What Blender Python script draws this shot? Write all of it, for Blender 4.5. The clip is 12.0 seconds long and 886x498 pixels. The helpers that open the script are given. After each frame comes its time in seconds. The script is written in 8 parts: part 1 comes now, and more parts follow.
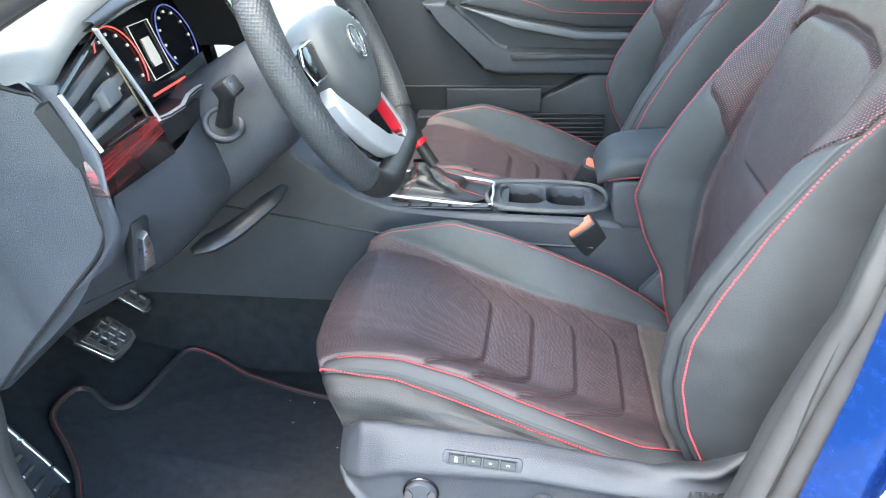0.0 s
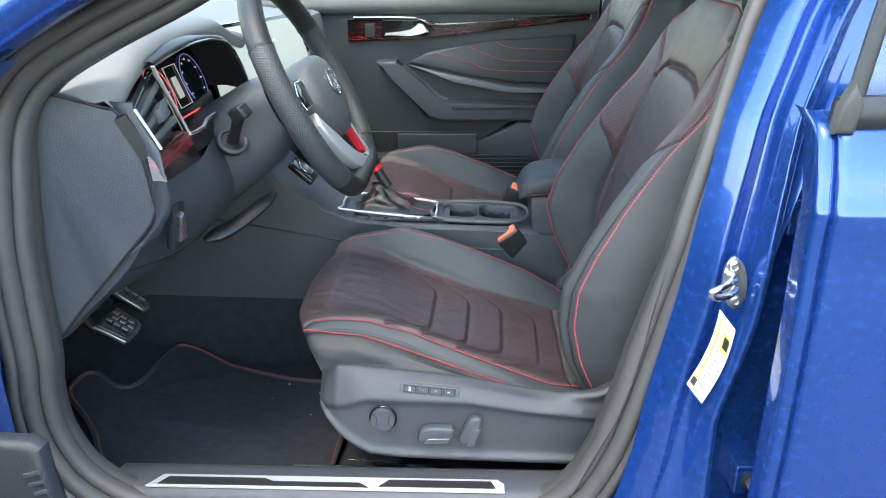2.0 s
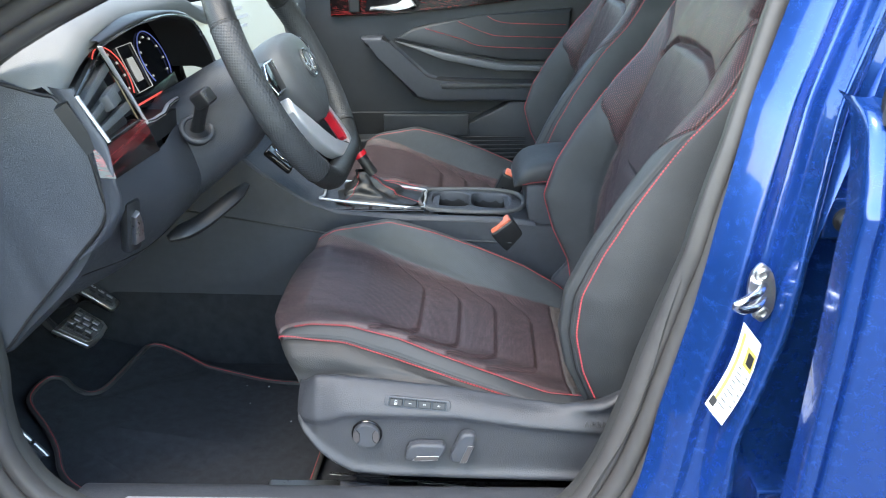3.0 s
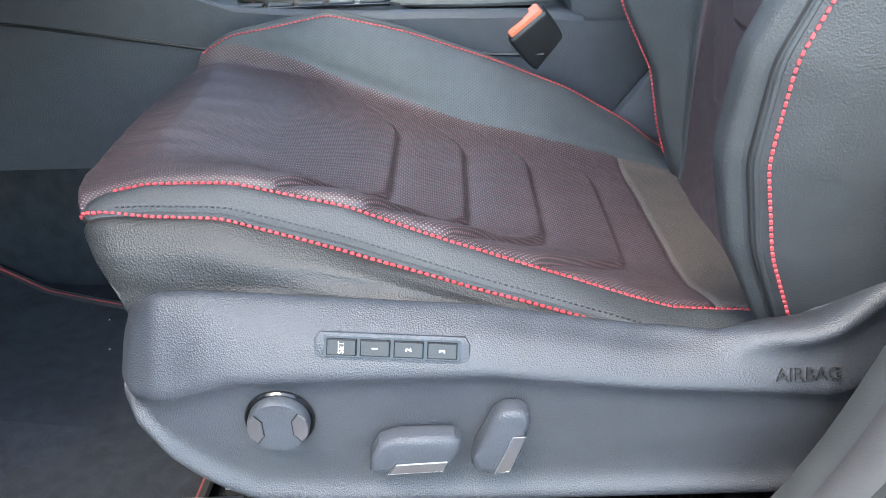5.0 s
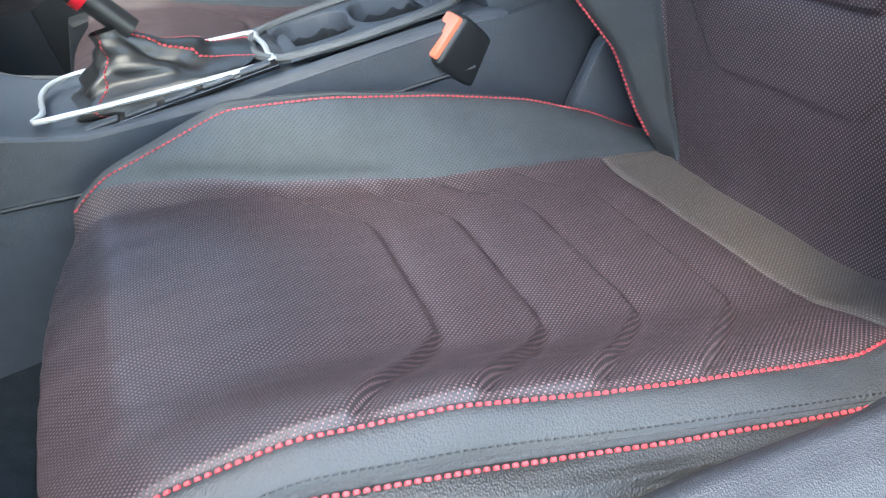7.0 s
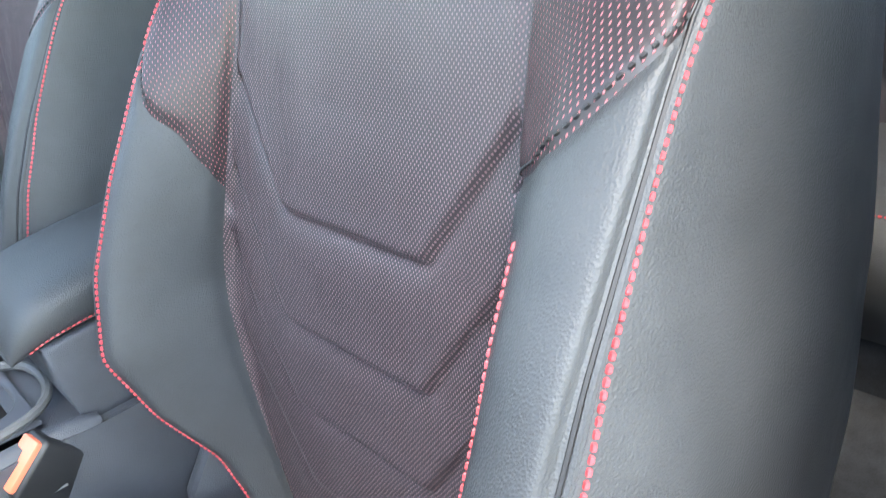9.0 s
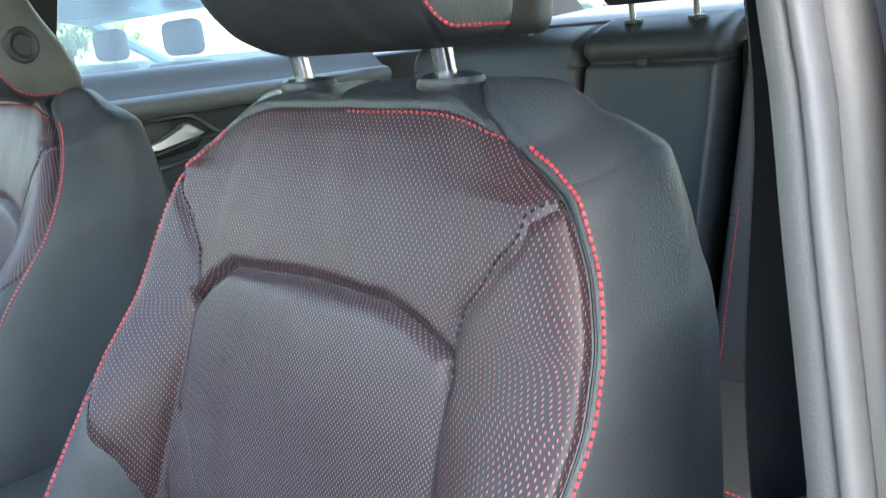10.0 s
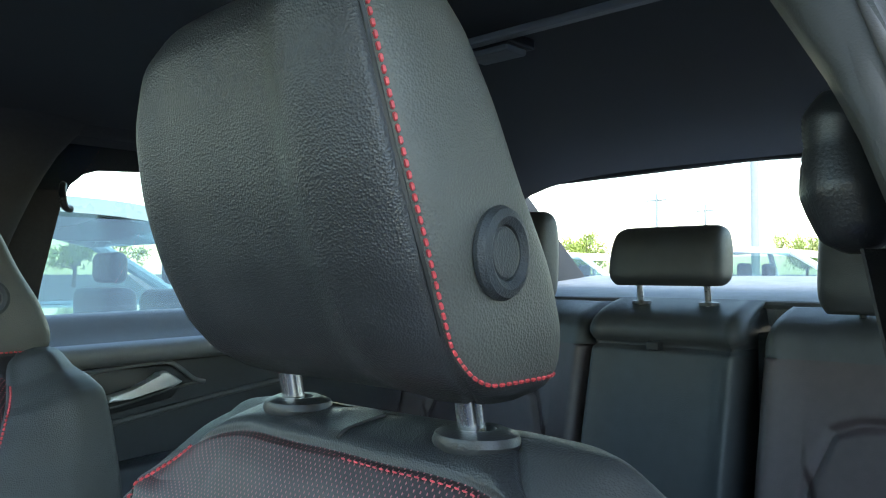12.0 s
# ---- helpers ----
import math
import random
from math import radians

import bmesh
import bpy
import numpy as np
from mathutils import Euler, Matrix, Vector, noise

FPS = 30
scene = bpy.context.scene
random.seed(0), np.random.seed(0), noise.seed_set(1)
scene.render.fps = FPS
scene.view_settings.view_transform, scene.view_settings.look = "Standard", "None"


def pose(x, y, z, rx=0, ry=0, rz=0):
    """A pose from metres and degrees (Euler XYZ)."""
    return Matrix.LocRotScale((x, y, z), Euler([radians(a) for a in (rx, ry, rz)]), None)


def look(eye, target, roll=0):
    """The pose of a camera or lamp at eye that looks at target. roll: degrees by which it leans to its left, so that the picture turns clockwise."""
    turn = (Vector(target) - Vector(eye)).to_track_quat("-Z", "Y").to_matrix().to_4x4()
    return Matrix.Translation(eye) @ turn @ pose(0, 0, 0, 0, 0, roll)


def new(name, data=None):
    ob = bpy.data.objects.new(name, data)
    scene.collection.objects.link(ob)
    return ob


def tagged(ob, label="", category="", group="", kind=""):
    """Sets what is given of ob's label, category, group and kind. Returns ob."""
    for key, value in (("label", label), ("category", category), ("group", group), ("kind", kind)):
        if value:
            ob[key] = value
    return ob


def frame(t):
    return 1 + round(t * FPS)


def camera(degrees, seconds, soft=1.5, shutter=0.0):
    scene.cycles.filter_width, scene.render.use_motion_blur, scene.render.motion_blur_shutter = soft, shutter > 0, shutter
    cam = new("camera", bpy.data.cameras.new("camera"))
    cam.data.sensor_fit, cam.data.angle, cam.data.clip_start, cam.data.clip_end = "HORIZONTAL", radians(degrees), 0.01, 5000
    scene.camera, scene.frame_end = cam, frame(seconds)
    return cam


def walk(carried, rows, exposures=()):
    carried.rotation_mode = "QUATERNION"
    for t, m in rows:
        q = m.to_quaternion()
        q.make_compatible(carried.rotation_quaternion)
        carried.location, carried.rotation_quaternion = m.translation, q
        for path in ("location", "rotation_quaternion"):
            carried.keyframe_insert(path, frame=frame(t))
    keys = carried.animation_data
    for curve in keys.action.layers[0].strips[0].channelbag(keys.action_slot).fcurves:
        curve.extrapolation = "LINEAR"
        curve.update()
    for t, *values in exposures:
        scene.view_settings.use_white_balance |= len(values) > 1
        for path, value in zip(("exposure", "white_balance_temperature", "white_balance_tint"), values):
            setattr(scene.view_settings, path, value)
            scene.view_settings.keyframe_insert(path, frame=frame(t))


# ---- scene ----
cam = camera(59.7, 12.0, soft=1.0, shutter=0.15)
PATH = [
    (0, (0.088, -0.057, 1.112), (-0.124, 1.723, 0.225), -1.8),
    (0.5, (0.1, -0.236, 1.143), (-0.045, 1.583, 0.325), -0.9),
    (1, (0.1, -0.339, 1.143), (-0.004, 1.503, 0.371), -0.6),
    (1.5, (0.106, -0.378, 1.139), (0.021, 1.475, 0.391), -0.6),
    (2, (0.109, -0.383, 1.136), (0.031, 1.473, 0.396), -0.5),
    (2.5, (0.112, -0.376, 1.136), (0.035, 1.475, 0.384), -0.6),
    (3, (0.109, -0.267, 1.124), (0.053, 1.567, 0.326), -0.6),
    (3.5, (0.099, -0.055, 0.97), (0.07, 1.755, 0.119), -0.6),
    (3.7, (0.088, 0.009, 0.905), (0.079, 1.811, 0.037), -0.7),
    (5.3, (0.077, 0.265, 0.774), (0.074, 1.996, -0.229), -3.7),
    (5.5, (0.077, 0.265, 0.771), (0.072, 1.993, -0.237), -5.0),
    (6, (0.023, 0.288, 0.778), (0.088, 1.985, -0.257), -9.0),
    (6.5, (-0.037, 0.383, 0.801), (0.155, 2.011, -0.283), -13.8),
    (6.7, (-0.037, 0.423, 0.804), (0.214, 2.035, -0.285), -14.8),
    (8.3, (0.069, 0.515, 0.905), (0.971, 1.819, -0.253), -15.5),
    (8.5, (0.097, 0.518, 0.916), (1.053, 1.832, -0.197), -14.6),
    (9, (0.156, 0.509, 0.950), (1.242, 1.891, 0.035), -10.5),
    (9.5, (0.147, 0.493, 1.024), (1.442, 1.827, 0.284), -7.0),
    (10, (0.158, 0.478, 1.09), (1.537, 1.824, 0.554), -4.7),
    (10.5, (0.139, 0.462, 1.156), (1.584, 1.801, 0.809), -2.6),
    (11, (0.162, 0.49, 1.185), (1.631, 1.832, 0.985), -1.1),
    (11.5, (0.21, 0.548, 1.16), (1.682, 1.9, 1.079), -0.4),
    (12, (0.224, 0.562, 1.142), (1.695, 1.916, 1.202), -0.0),
]
walk(cam, [(t, look(eye, target, roll)) for t, eye, target, roll in PATH], [(0, 3.8, 7200, 7), (0.5, 3.1, 7200, 7), (1.0, 3.0, 7200, 7), (3.0, 3.05, 7200, 8), (5.5, 3.57, 7100, 7), (6.5, 3.6, 6950, 6), (8.5, 4.14, 7500, 10), (9.5, 4.25, 7500, 9), (10.2, 3.1, 7000, 8), (10.5, 2.6, 7000, 8), (11.0, 2.95, 7250, 7), (12, 2.85, 6550, 2)])
import collections


# world and light
world = bpy.data.worlds.new("sky")
scene.world = world
world.use_nodes = True
wn = world.node_tree
sky = wn.nodes.new("ShaderNodeTexSky")
sky.sky_type = "NISHITA"
sky.sun_disc = False
sky.sun_elevation = radians(65)
sky.sun_rotation = radians(207)
sky.air_density = 1.4
sky.dust_density = 1.0
wn.links.new(sky.outputs[0], wn.nodes["Background"].inputs[0])
wn.nodes["Background"].inputs[1].default_value = 0.15
sun = new("sun", bpy.data.lights.new("sun", "SUN"))
sun.data.energy = 0.5
sun.data.angle = radians(25)
sun.data.color = (1.0, 0.94, 0.86)
sun.matrix_world = look((-2.0, -3.9, 10.0), (0, 0, 0))

CEN, SEAT_Y = 1.212, 0.876


# ---- materials ----
def mat(name, base, rough=0.5, metal=0.0, var=0.25, scale=60.0, bump=0.0, bscale=900.0, coat=0.0, spec=0.5, second=None, emit=None, voronoi=False):
    """A principled material with two scales of tone and a fine relief."""
    m = bpy.data.materials.new(name)
    m.use_nodes = True
    nt = m.node_tree
    bs = nt.nodes["Principled BSDF"]
    tc = nt.nodes.new("ShaderNodeTexCoord")
    n1 = nt.nodes.new("ShaderNodeTexNoise")
    n1.inputs["Scale"].default_value = scale
    n1.inputs["Detail"].default_value = 6
    n2 = nt.nodes.new("ShaderNodeTexNoise")
    n2.inputs["Scale"].default_value = scale * 0.09
    n2.inputs["Detail"].default_value = 3
    add = nt.nodes.new("ShaderNodeMath")
    add.operation = "ADD"
    nt.links.new(tc.outputs["Object"], n1.inputs["Vector"])
    nt.links.new(tc.outputs["Object"], n2.inputs["Vector"])
    nt.links.new(n1.outputs["Fac"], add.inputs[0])
    nt.links.new(n2.outputs["Fac"], add.inputs[1])
    ramp = nt.nodes.new("ShaderNodeMapRange")
    ramp.inputs["From Min"].default_value, ramp.inputs["From Max"].default_value = 0.7, 1.3
    nt.links.new(add.outputs[0], ramp.inputs["Value"])
    mix = nt.nodes.new("ShaderNodeMix")
    mix.data_type = "RGBA"
    lo = second or tuple(c * (1 - var) for c in base)
    mix.inputs["A"].default_value = (*lo, 1)
    mix.inputs["B"].default_value = (*[min(1, c * (1 + (var if not second else 0))) for c in base], 1)
    nt.links.new(ramp.outputs[0], mix.inputs["Factor"])
    nt.links.new(mix.outputs["Result"], bs.inputs["Base Color"])
    rr = nt.nodes.new("ShaderNodeMapRange")
    rr.inputs["From Min"].default_value, rr.inputs["From Max"].default_value = 0.7, 1.3
    rr.inputs["To Min"].default_value, rr.inputs["To Max"].default_value = max(0, rough - 0.06), min(1, rough + 0.06)
    nt.links.new(add.outputs[0], rr.inputs["Value"])
    nt.links.new(rr.outputs[0], bs.inputs["Roughness"])
    bs.inputs["Metallic"].default_value = metal
    bs.inputs["Coat Weight"].default_value = coat
    bs.inputs["Coat Roughness"].default_value = 0.03
    bs.inputs["Specular IOR Level"].default_value = spec
    if bump:
        if voronoi:
            b1 = nt.nodes.new("ShaderNodeTexVoronoi")
            b1.inputs["Scale"].default_value = bscale
            src = b1.outputs["Distance"]
        else:
            b1 = nt.nodes.new("ShaderNodeTexNoise")
            b1.inputs["Scale"].default_value = bscale
            b1.inputs["Detail"].default_value = 2
            src = b1.outputs["Fac"]
        nt.links.new(tc.outputs["Object"], b1.inputs["Vector"])
        bp = nt.nodes.new("ShaderNodeBump")
        bp.inputs["Strength"].default_value = min(1.0, bump)
        bp.inputs["Distance"].default_value = 0.0006 * max(1.0, bump)
        nt.links.new(src, bp.inputs["Height"])
        nt.links.new(bp.outputs[0], bs.inputs["Normal"])
    if emit:
        bs.inputs["Emission Color"].default_value = (*emit[:3], 1)
        bs.inputs["Emission Strength"].default_value = emit[3]
    return m


def perforated(name, base, dot, pitch=0.0042, radius=0.27, dash=1.0):
    """Leather with rows of small punched holes, laid out along the sheet's own lengths."""
    m = mat(name, base, 0.43, 0, 0.15, 80, 0.25, 1100, spec=0.42)
    nt = m.node_tree
    bs = nt.nodes["Principled BSDF"]
    uv = nt.nodes.new("ShaderNodeUVMap")
    sep = nt.nodes.new("ShaderNodeSeparateXYZ")
    nt.links.new(uv.outputs[0], sep.inputs[0])

    def op(kind, a, b=None):
        n = nt.nodes.new("ShaderNodeMath")
        n.operation = kind
        for i, v in enumerate((a, b)):
            if v is None:
                continue
            if isinstance(v, (int, float)):
                n.inputs[i].default_value = v
            else:
                nt.links.new(v, n.inputs[i])
        return n.outputs[0]

    ux = op("DIVIDE", sep.outputs[0], pitch)
    vy = op("DIVIDE", sep.outputs[1], pitch * 0.62)
    row = op("FLOOR", vy)
    odd = op("MULTIPLY", op("MODULO", row, 2.0), 0.5)
    fx = op("SUBTRACT", op("FRACT", op("ADD", ux, odd)), 0.5)
    fy = op("MULTIPLY", op("SUBTRACT", op("FRACT", vy), 0.5), 0.62 / dash)
    d = op("SQRT", op("ADD", op("MULTIPLY", fx, fx), op("MULTIPLY", fy, fy)))
    ring = nt.nodes.new("ShaderNodeMapRange")
    ring.inputs["From Min"].default_value, ring.inputs["From Max"].default_value = radius, radius * 0.55
    nt.links.new(d, ring.inputs["Value"])
    old = bs.inputs["Base Color"].links[0].from_socket
    mix = nt.nodes.new("ShaderNodeMix")
    mix.data_type = "RGBA"
    nt.links.new(ring.outputs[0], mix.inputs["Factor"])
    nt.links.new(old, mix.inputs["A"])
    mix.inputs["B"].default_value = (*dot, 1)
    nt.links.new(mix.outputs["Result"], bs.inputs["Base Color"])
    bp2 = nt.nodes.new("ShaderNodeBump")
    bp2.invert = True
    bp2.inputs["Strength"].default_value = 0.6
    bp2.inputs["Distance"].default_value = 0.0006
    nt.links.new(ring.outputs[0], bp2.inputs["Height"])
    nt.links.new(bs.inputs["Normal"].links[0].from_socket, bp2.inputs["Normal"])
    nt.links.new(bp2.outputs[0], bs.inputs["Normal"])
    return m


M = {}
M["leather"] = mat("grey_leather", (0.039, 0.042, 0.0445), 0.50, 0, 0.16, 40, 0.5, 800, spec=0.45, voronoi=True)
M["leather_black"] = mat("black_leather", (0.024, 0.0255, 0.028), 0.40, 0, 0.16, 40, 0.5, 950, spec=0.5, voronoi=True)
# grey raised above the front cover's to hold the light from the open door
M["leather_cap_lit"] = mat("lit_grained_cap_leather", (0.072, 0.073, 0.068), 0.46, 0, 0.12, 40, 0.5, 800, spec=0.5, voronoi=True)
M["leather_side"] = mat("grained_side_leather", (0.0175, 0.018, 0.0175), 0.46, 0, 0.15, 40, 0.5, 800, spec=0.5, voronoi=True)
M["perf"] = perforated("perforated_leather", (0.039, 0.0320, 0.0340), (0.225, 0.130, 0.135), 0.0031, 0.20, 1.3)
M["perf_wide"] = perforated("wide_perforated_leather", (0.023, 0.0185, 0.020), (0.33, 0.100, 0.110), 0.0040, 0.135, 1.8)
M["perf_fine"] = perforated("perforated_grey_leather", (0.052, 0.058, 0.062), (0.012, 0.013, 0.014), 0.0034, 0.17)
M["strip"] = perforated("brown_grey_strip", (0.080, 0.068, 0.060), (0.20, 0.16, 0.14), 0.0029, 0.2)
M["thread"] = mat("red_thread", (0.50, 0.055, 0.065), 0.5, 0, 0.2, 900)
M["thread_dark"] = mat("black_thread", (0.012, 0.012, 0.013), 0.6, 0, 0.2, 900)
M["piping"] = mat("black_piping", (0.02, 0.021, 0.022), 0.4, 0, 0.1, 90, 0.2, 900)
M["plastic"] = mat("charcoal_plastic", (0.050, 0.056, 0.067), 0.43, 0, 0.12, 70, 0.6, 1000, voronoi=True)
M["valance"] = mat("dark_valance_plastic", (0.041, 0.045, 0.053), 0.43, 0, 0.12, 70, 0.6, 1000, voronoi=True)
M["plastic_soft"] = mat("soft_grey_plastic", (0.085, 0.088, 0.090), 0.5, 0, 0.12, 60, 0.5, 1000, voronoi=True)
M["dash_pad"] = mat("dash_pad", (0.175, 0.176, 0.172), 0.66, 0, 0.08, 30, 0.3, 900, spec=0.35, voronoi=True)
M["dark_plastic"] = mat("black_plastic", (0.016, 0.017, 0.019), 0.42, 0, 0.15, 70, 0.3, 900)
M["gloss_black"] = mat("gloss_black", (0.008, 0.008, 0.009), 0.08, 0, 0.1, 30)
M["wood"] = mat("red_black_trim", (0.20, 0.018, 0.018), 0.22, 0, 0.6, 60, second=(0.006, 0.004, 0.004), coat=0.5)
nt = M["wood"].node_tree
mp = nt.nodes.new("ShaderNodeMapping")
mp.inputs["Scale"].default_value = (0.5, 0.05, 3.4)
for n in nt.nodes:
    if n.type == "MAP_RANGE" and n.outputs[0].links[0].to_node.type == "MIX":
        n.inputs["From Min"].default_value, n.inputs["From Max"].default_value = 0.98, 1.22
tex = [n for n in nt.nodes if n.type == "TEX_NOISE"]
for n in tex:
    n.inputs["Scale"].default_value *= 2.2
    nt.links.new([c for c in nt.nodes if c.type == "TEX_COORD"][0].outputs["Object"], mp.inputs[0])
    nt.links.new(mp.outputs[0], n.inputs["Vector"])
M["rubber"] = mat("door_seal_rubber", (0.066, 0.063, 0.062), 0.50, 0, 0.15, 50, 0.25, 700)
M["silver"] = mat("satin_silver_paint", (0.62, 0.63, 0.64), 0.34, 0.55, 0.05, 60)
M["door_dark"] = mat("dark_door_plastic", (0.026, 0.030, 0.035), 0.5, 0, 0.14, 60, 0.5, 1000, voronoi=True)
M["door_pad"] = mat("door_pad_leather", (0.038, 0.042, 0.046), 0.5, 0, 0.14, 40, 0.4, 700, voronoi=True)
# pale trim tone; on ledges and edges it holds their highlights
M["ledge"] = mat("pale_trim_highlight", (0.16, 0.168, 0.178), 0.45, 0, 0.06, 40, 0.3, 1000)
M["carpet"] = mat("black_carpet", (0.018, 0.0215, 0.027), 0.95, 0, 0.6, 500, 1.0, 1400)
M["mat"] = mat("floor_mat", (0.022, 0.0255, 0.031), 0.95, 0, 0.5, 700, 1.0, 1800)
M["paint"] = mat("blue_paint", (0.012, 0.066, 0.29), 0.24, 0.6, 0.05, 900, coat=1.0)
M["inlay"] = mat("smoked_metal_inlay", (0.13, 0.12, 0.118), 0.34, 0.6, 0.06, 80)
M["chrome"] = mat("satin_chrome", (0.72, 0.73, 0.74), 0.22, 1.0, 0.06, 90)
M["steel"] = mat("brushed_steel", (0.55, 0.55, 0.54), 0.32, 1.0, 0.1, 300)
M["red"] = mat("red_lacquer", (0.55, 0.012, 0.025), 0.3, 0, 0.1, 50)
M["orange"] = mat("orange_press", (0.75, 0.18, 0.10), 0.4, 0, 0.1, 50)
M["white"] = mat("white_print", (0.75, 0.76, 0.76), 0.5, 0, 0.06, 60)
M["paper"] = mat("white_sticker", (0.72, 0.73, 0.72), 0.35, 0, 0.06, 60)
M["yellow"] = mat("yellow_print", (0.55, 0.42, 0.10), 0.4, 0, 0.1, 60)
M["headliner"] = mat("black_headliner", (0.037, 0.037, 0.039), 0.9, 0, 0.2, 200, 0.4, 1500)
M["trim_grey"] = mat("pillar_trim", (0.040, 0.041, 0.040), 0.55, 0, 0.12, 60, 0.3, 1000)
M["belt"] = mat("belt_webbing", (0.012, 0.012, 0.013), 0.65, 0, 0.2, 300, 0.5, 1200)
M["screen"] = mat("display_glass", (0.012, 0.013, 0.016), 0.12, 0, 0.1, 20)
# display glow; its paleness also stands in for sky reflected in the glass
M["screen_lit"] = mat("lit_display_reflection", (0.30, 0.33, 0.33), 0.12, 0, 0.05, 6, emit=(0.75, 0.88, 0.86, 0.07))
M["glow_red"] = mat("red_display_line", (0.4, 0.05, 0.05), 0.4, 0, 0.1, 30, emit=(1.0, 0.14, 0.12, 0.10))
M["glow_white"] = mat("white_display_line", (0.2, 0.2, 0.2), 0.4, 0, 0.1, 30, emit=(0.9, 0.95, 1.0, 0.05))
M["glow_blue"] = mat("blue_display_line", (0.1, 0.15, 0.5), 0.4, 0, 0.1, 30, emit=(0.25, 0.35, 1.0, 0.03))
M["asphalt"] = mat("asphalt", (0.075, 0.075, 0.076), 0.9, 0, 0.35, 14, 0.8, 120)
M["perf_far"] = mat("worn_red_black_leather", (0.044, 0.032, 0.033), 0.45, 0, 0.18, 60, 0.4, 900, voronoi=True)
M["parcel"] = mat("parcel_shelf_felt", (0.20, 0.21, 0.225), 0.9, 0, 0.2, 200, 0.5, 900)


def glass(name, tint, gloss=0.07):
    m = bpy.data.materials.new(name)
    m.use_nodes = True
    nt = m.node_tree
    out = nt.nodes["Material Output"]
    nt.nodes.remove(nt.nodes["Principled BSDF"])
    tr = nt.nodes.new("ShaderNodeBsdfTransparent")
    tr.inputs[0].default_value = (*tint, 1)
    gl = nt.nodes.new("ShaderNodeBsdfGlossy")
    gl.inputs["Roughness"].default_value = 0.01
    mx = nt.nodes.new("ShaderNodeMixShader")
    mx.inputs[0].default_value = gloss
    nt.links.new(tr.outputs[0], mx.inputs[1])
    nt.links.new(gl.outputs[0], mx.inputs[2])
    nt.links.new(mx.outputs[0], out.inputs[0])
    return m


M["glass"] = glass("green_tinted_glass", (0.80, 0.88, 0.87))
# tint added to cut the light reaching the front headrest
M["glass_front"] = glass("light_cutting_front_glass", (0.55, 0.60, 0.60))
M["glass_dark"] = glass("dark_tinted_glass", (0.80, 0.85, 0.85))
M["glass_screen"] = glass("tinted_windscreen_glass", (0.78, 0.82, 0.81))
M["glass_car"] = glass("grey_green_car_glass", (0.42, 0.56, 0.53), 0.10)
M["glass_clear"] = glass("clear_rear_glass", (0.90, 0.93, 0.92))


# ---- mesh tools ----
def link_mesh(name, verts, faces, material, parent=None, smooth=True, uvs=None, label=""):
    me = bpy.data.meshes.new(name)
    me.from_pydata([tuple(v) for v in verts], [], faces)
    me.materials.append(material)
    if uvs is not None:
        layer = me.uv_layers.new(name="UVMap")
        idx = np.empty(len(me.loops), dtype=np.int32)
        me.loops.foreach_get("vertex_index", idx)
        layer.data.foreach_set("uv", np.asarray(uvs, dtype=np.float32)[idx].ravel())
    if smooth:
        me.polygons.foreach_set("use_smooth", [True] * len(me.polygons))
    me.update()
    ob = new(name, me)
    if parent:
        ob.parent = parent
    if label:
        tagged(ob, label)
    return ob


def part(name, bm, material, parent, label="", smooth=False):
    bmesh.ops.recalc_face_normals(bm, faces=bm.faces)
    me = bpy.data.meshes.new(name)
    bm.to_mesh(me)
    bm.free()
    me.materials.append(material)
    if smooth:
        me.polygons.foreach_set("use_smooth", [True] * len(me.polygons))
        me.set_sharp_from_angle(angle=radians(38))
    ob = new(name, me)
    if parent:
        ob.parent = parent
    if label:
        tagged(ob, label)
    return ob


def thing(name, label, category, group="", kind=""):
    return tagged(new(name), label, category, group, kind)


def box(x0, y0, z0, x1, y1, z1, bev=0.003, seg=2):
    bm = bmesh.new()
    bmesh.ops.create_cube(bm, size=1)
    bmesh.ops.transform(bm, matrix=Matrix.LocRotScale(((x0 + x1) / 2, (y0 + y1) / 2, (z0 + z1) / 2), None, (abs(x1 - x0), abs(y1 - y0), abs(z1 - z0))), verts=bm.verts)
    if bev:
        bmesh.ops.bevel(bm, geom=bm.edges[:], offset=bev, segments=seg, affect="EDGES", profile=0.5)
    return bm


def prism(outline, depth, axis="y", at=0.0, bev=0.0, seg=2):
    """An outline in the two other axes, pushed along axis from at to at + depth, edges rounded."""
    bm = bmesh.new()

    def put(a, b, c):
        return {"y": (a, c, b), "x": (c, a, b), "z": (a, b, c)}[axis]

    lo = [bm.verts.new(put(a, b, at)) for a, b in outline]
    hi = [bm.verts.new(put(a, b, at + depth)) for a, b in outline]
    f0 = bm.faces.new(lo)
    f1 = bm.faces.new(hi[::-1])
    n = len(lo)
    for i in range(n):
        bm.faces.new((lo[i], hi[i], hi[(i + 1) % n], lo[(i + 1) % n]))
    if bev:
        bmesh.ops.bevel(bm, geom=list({e for f in (f0, f1) for e in f.edges}), offset=bev, segments=seg, affect="EDGES", profile=0.5)
    return bm


def moved(bm, m):
    bmesh.ops.transform(bm, matrix=m, verts=bm.verts)
    return bm


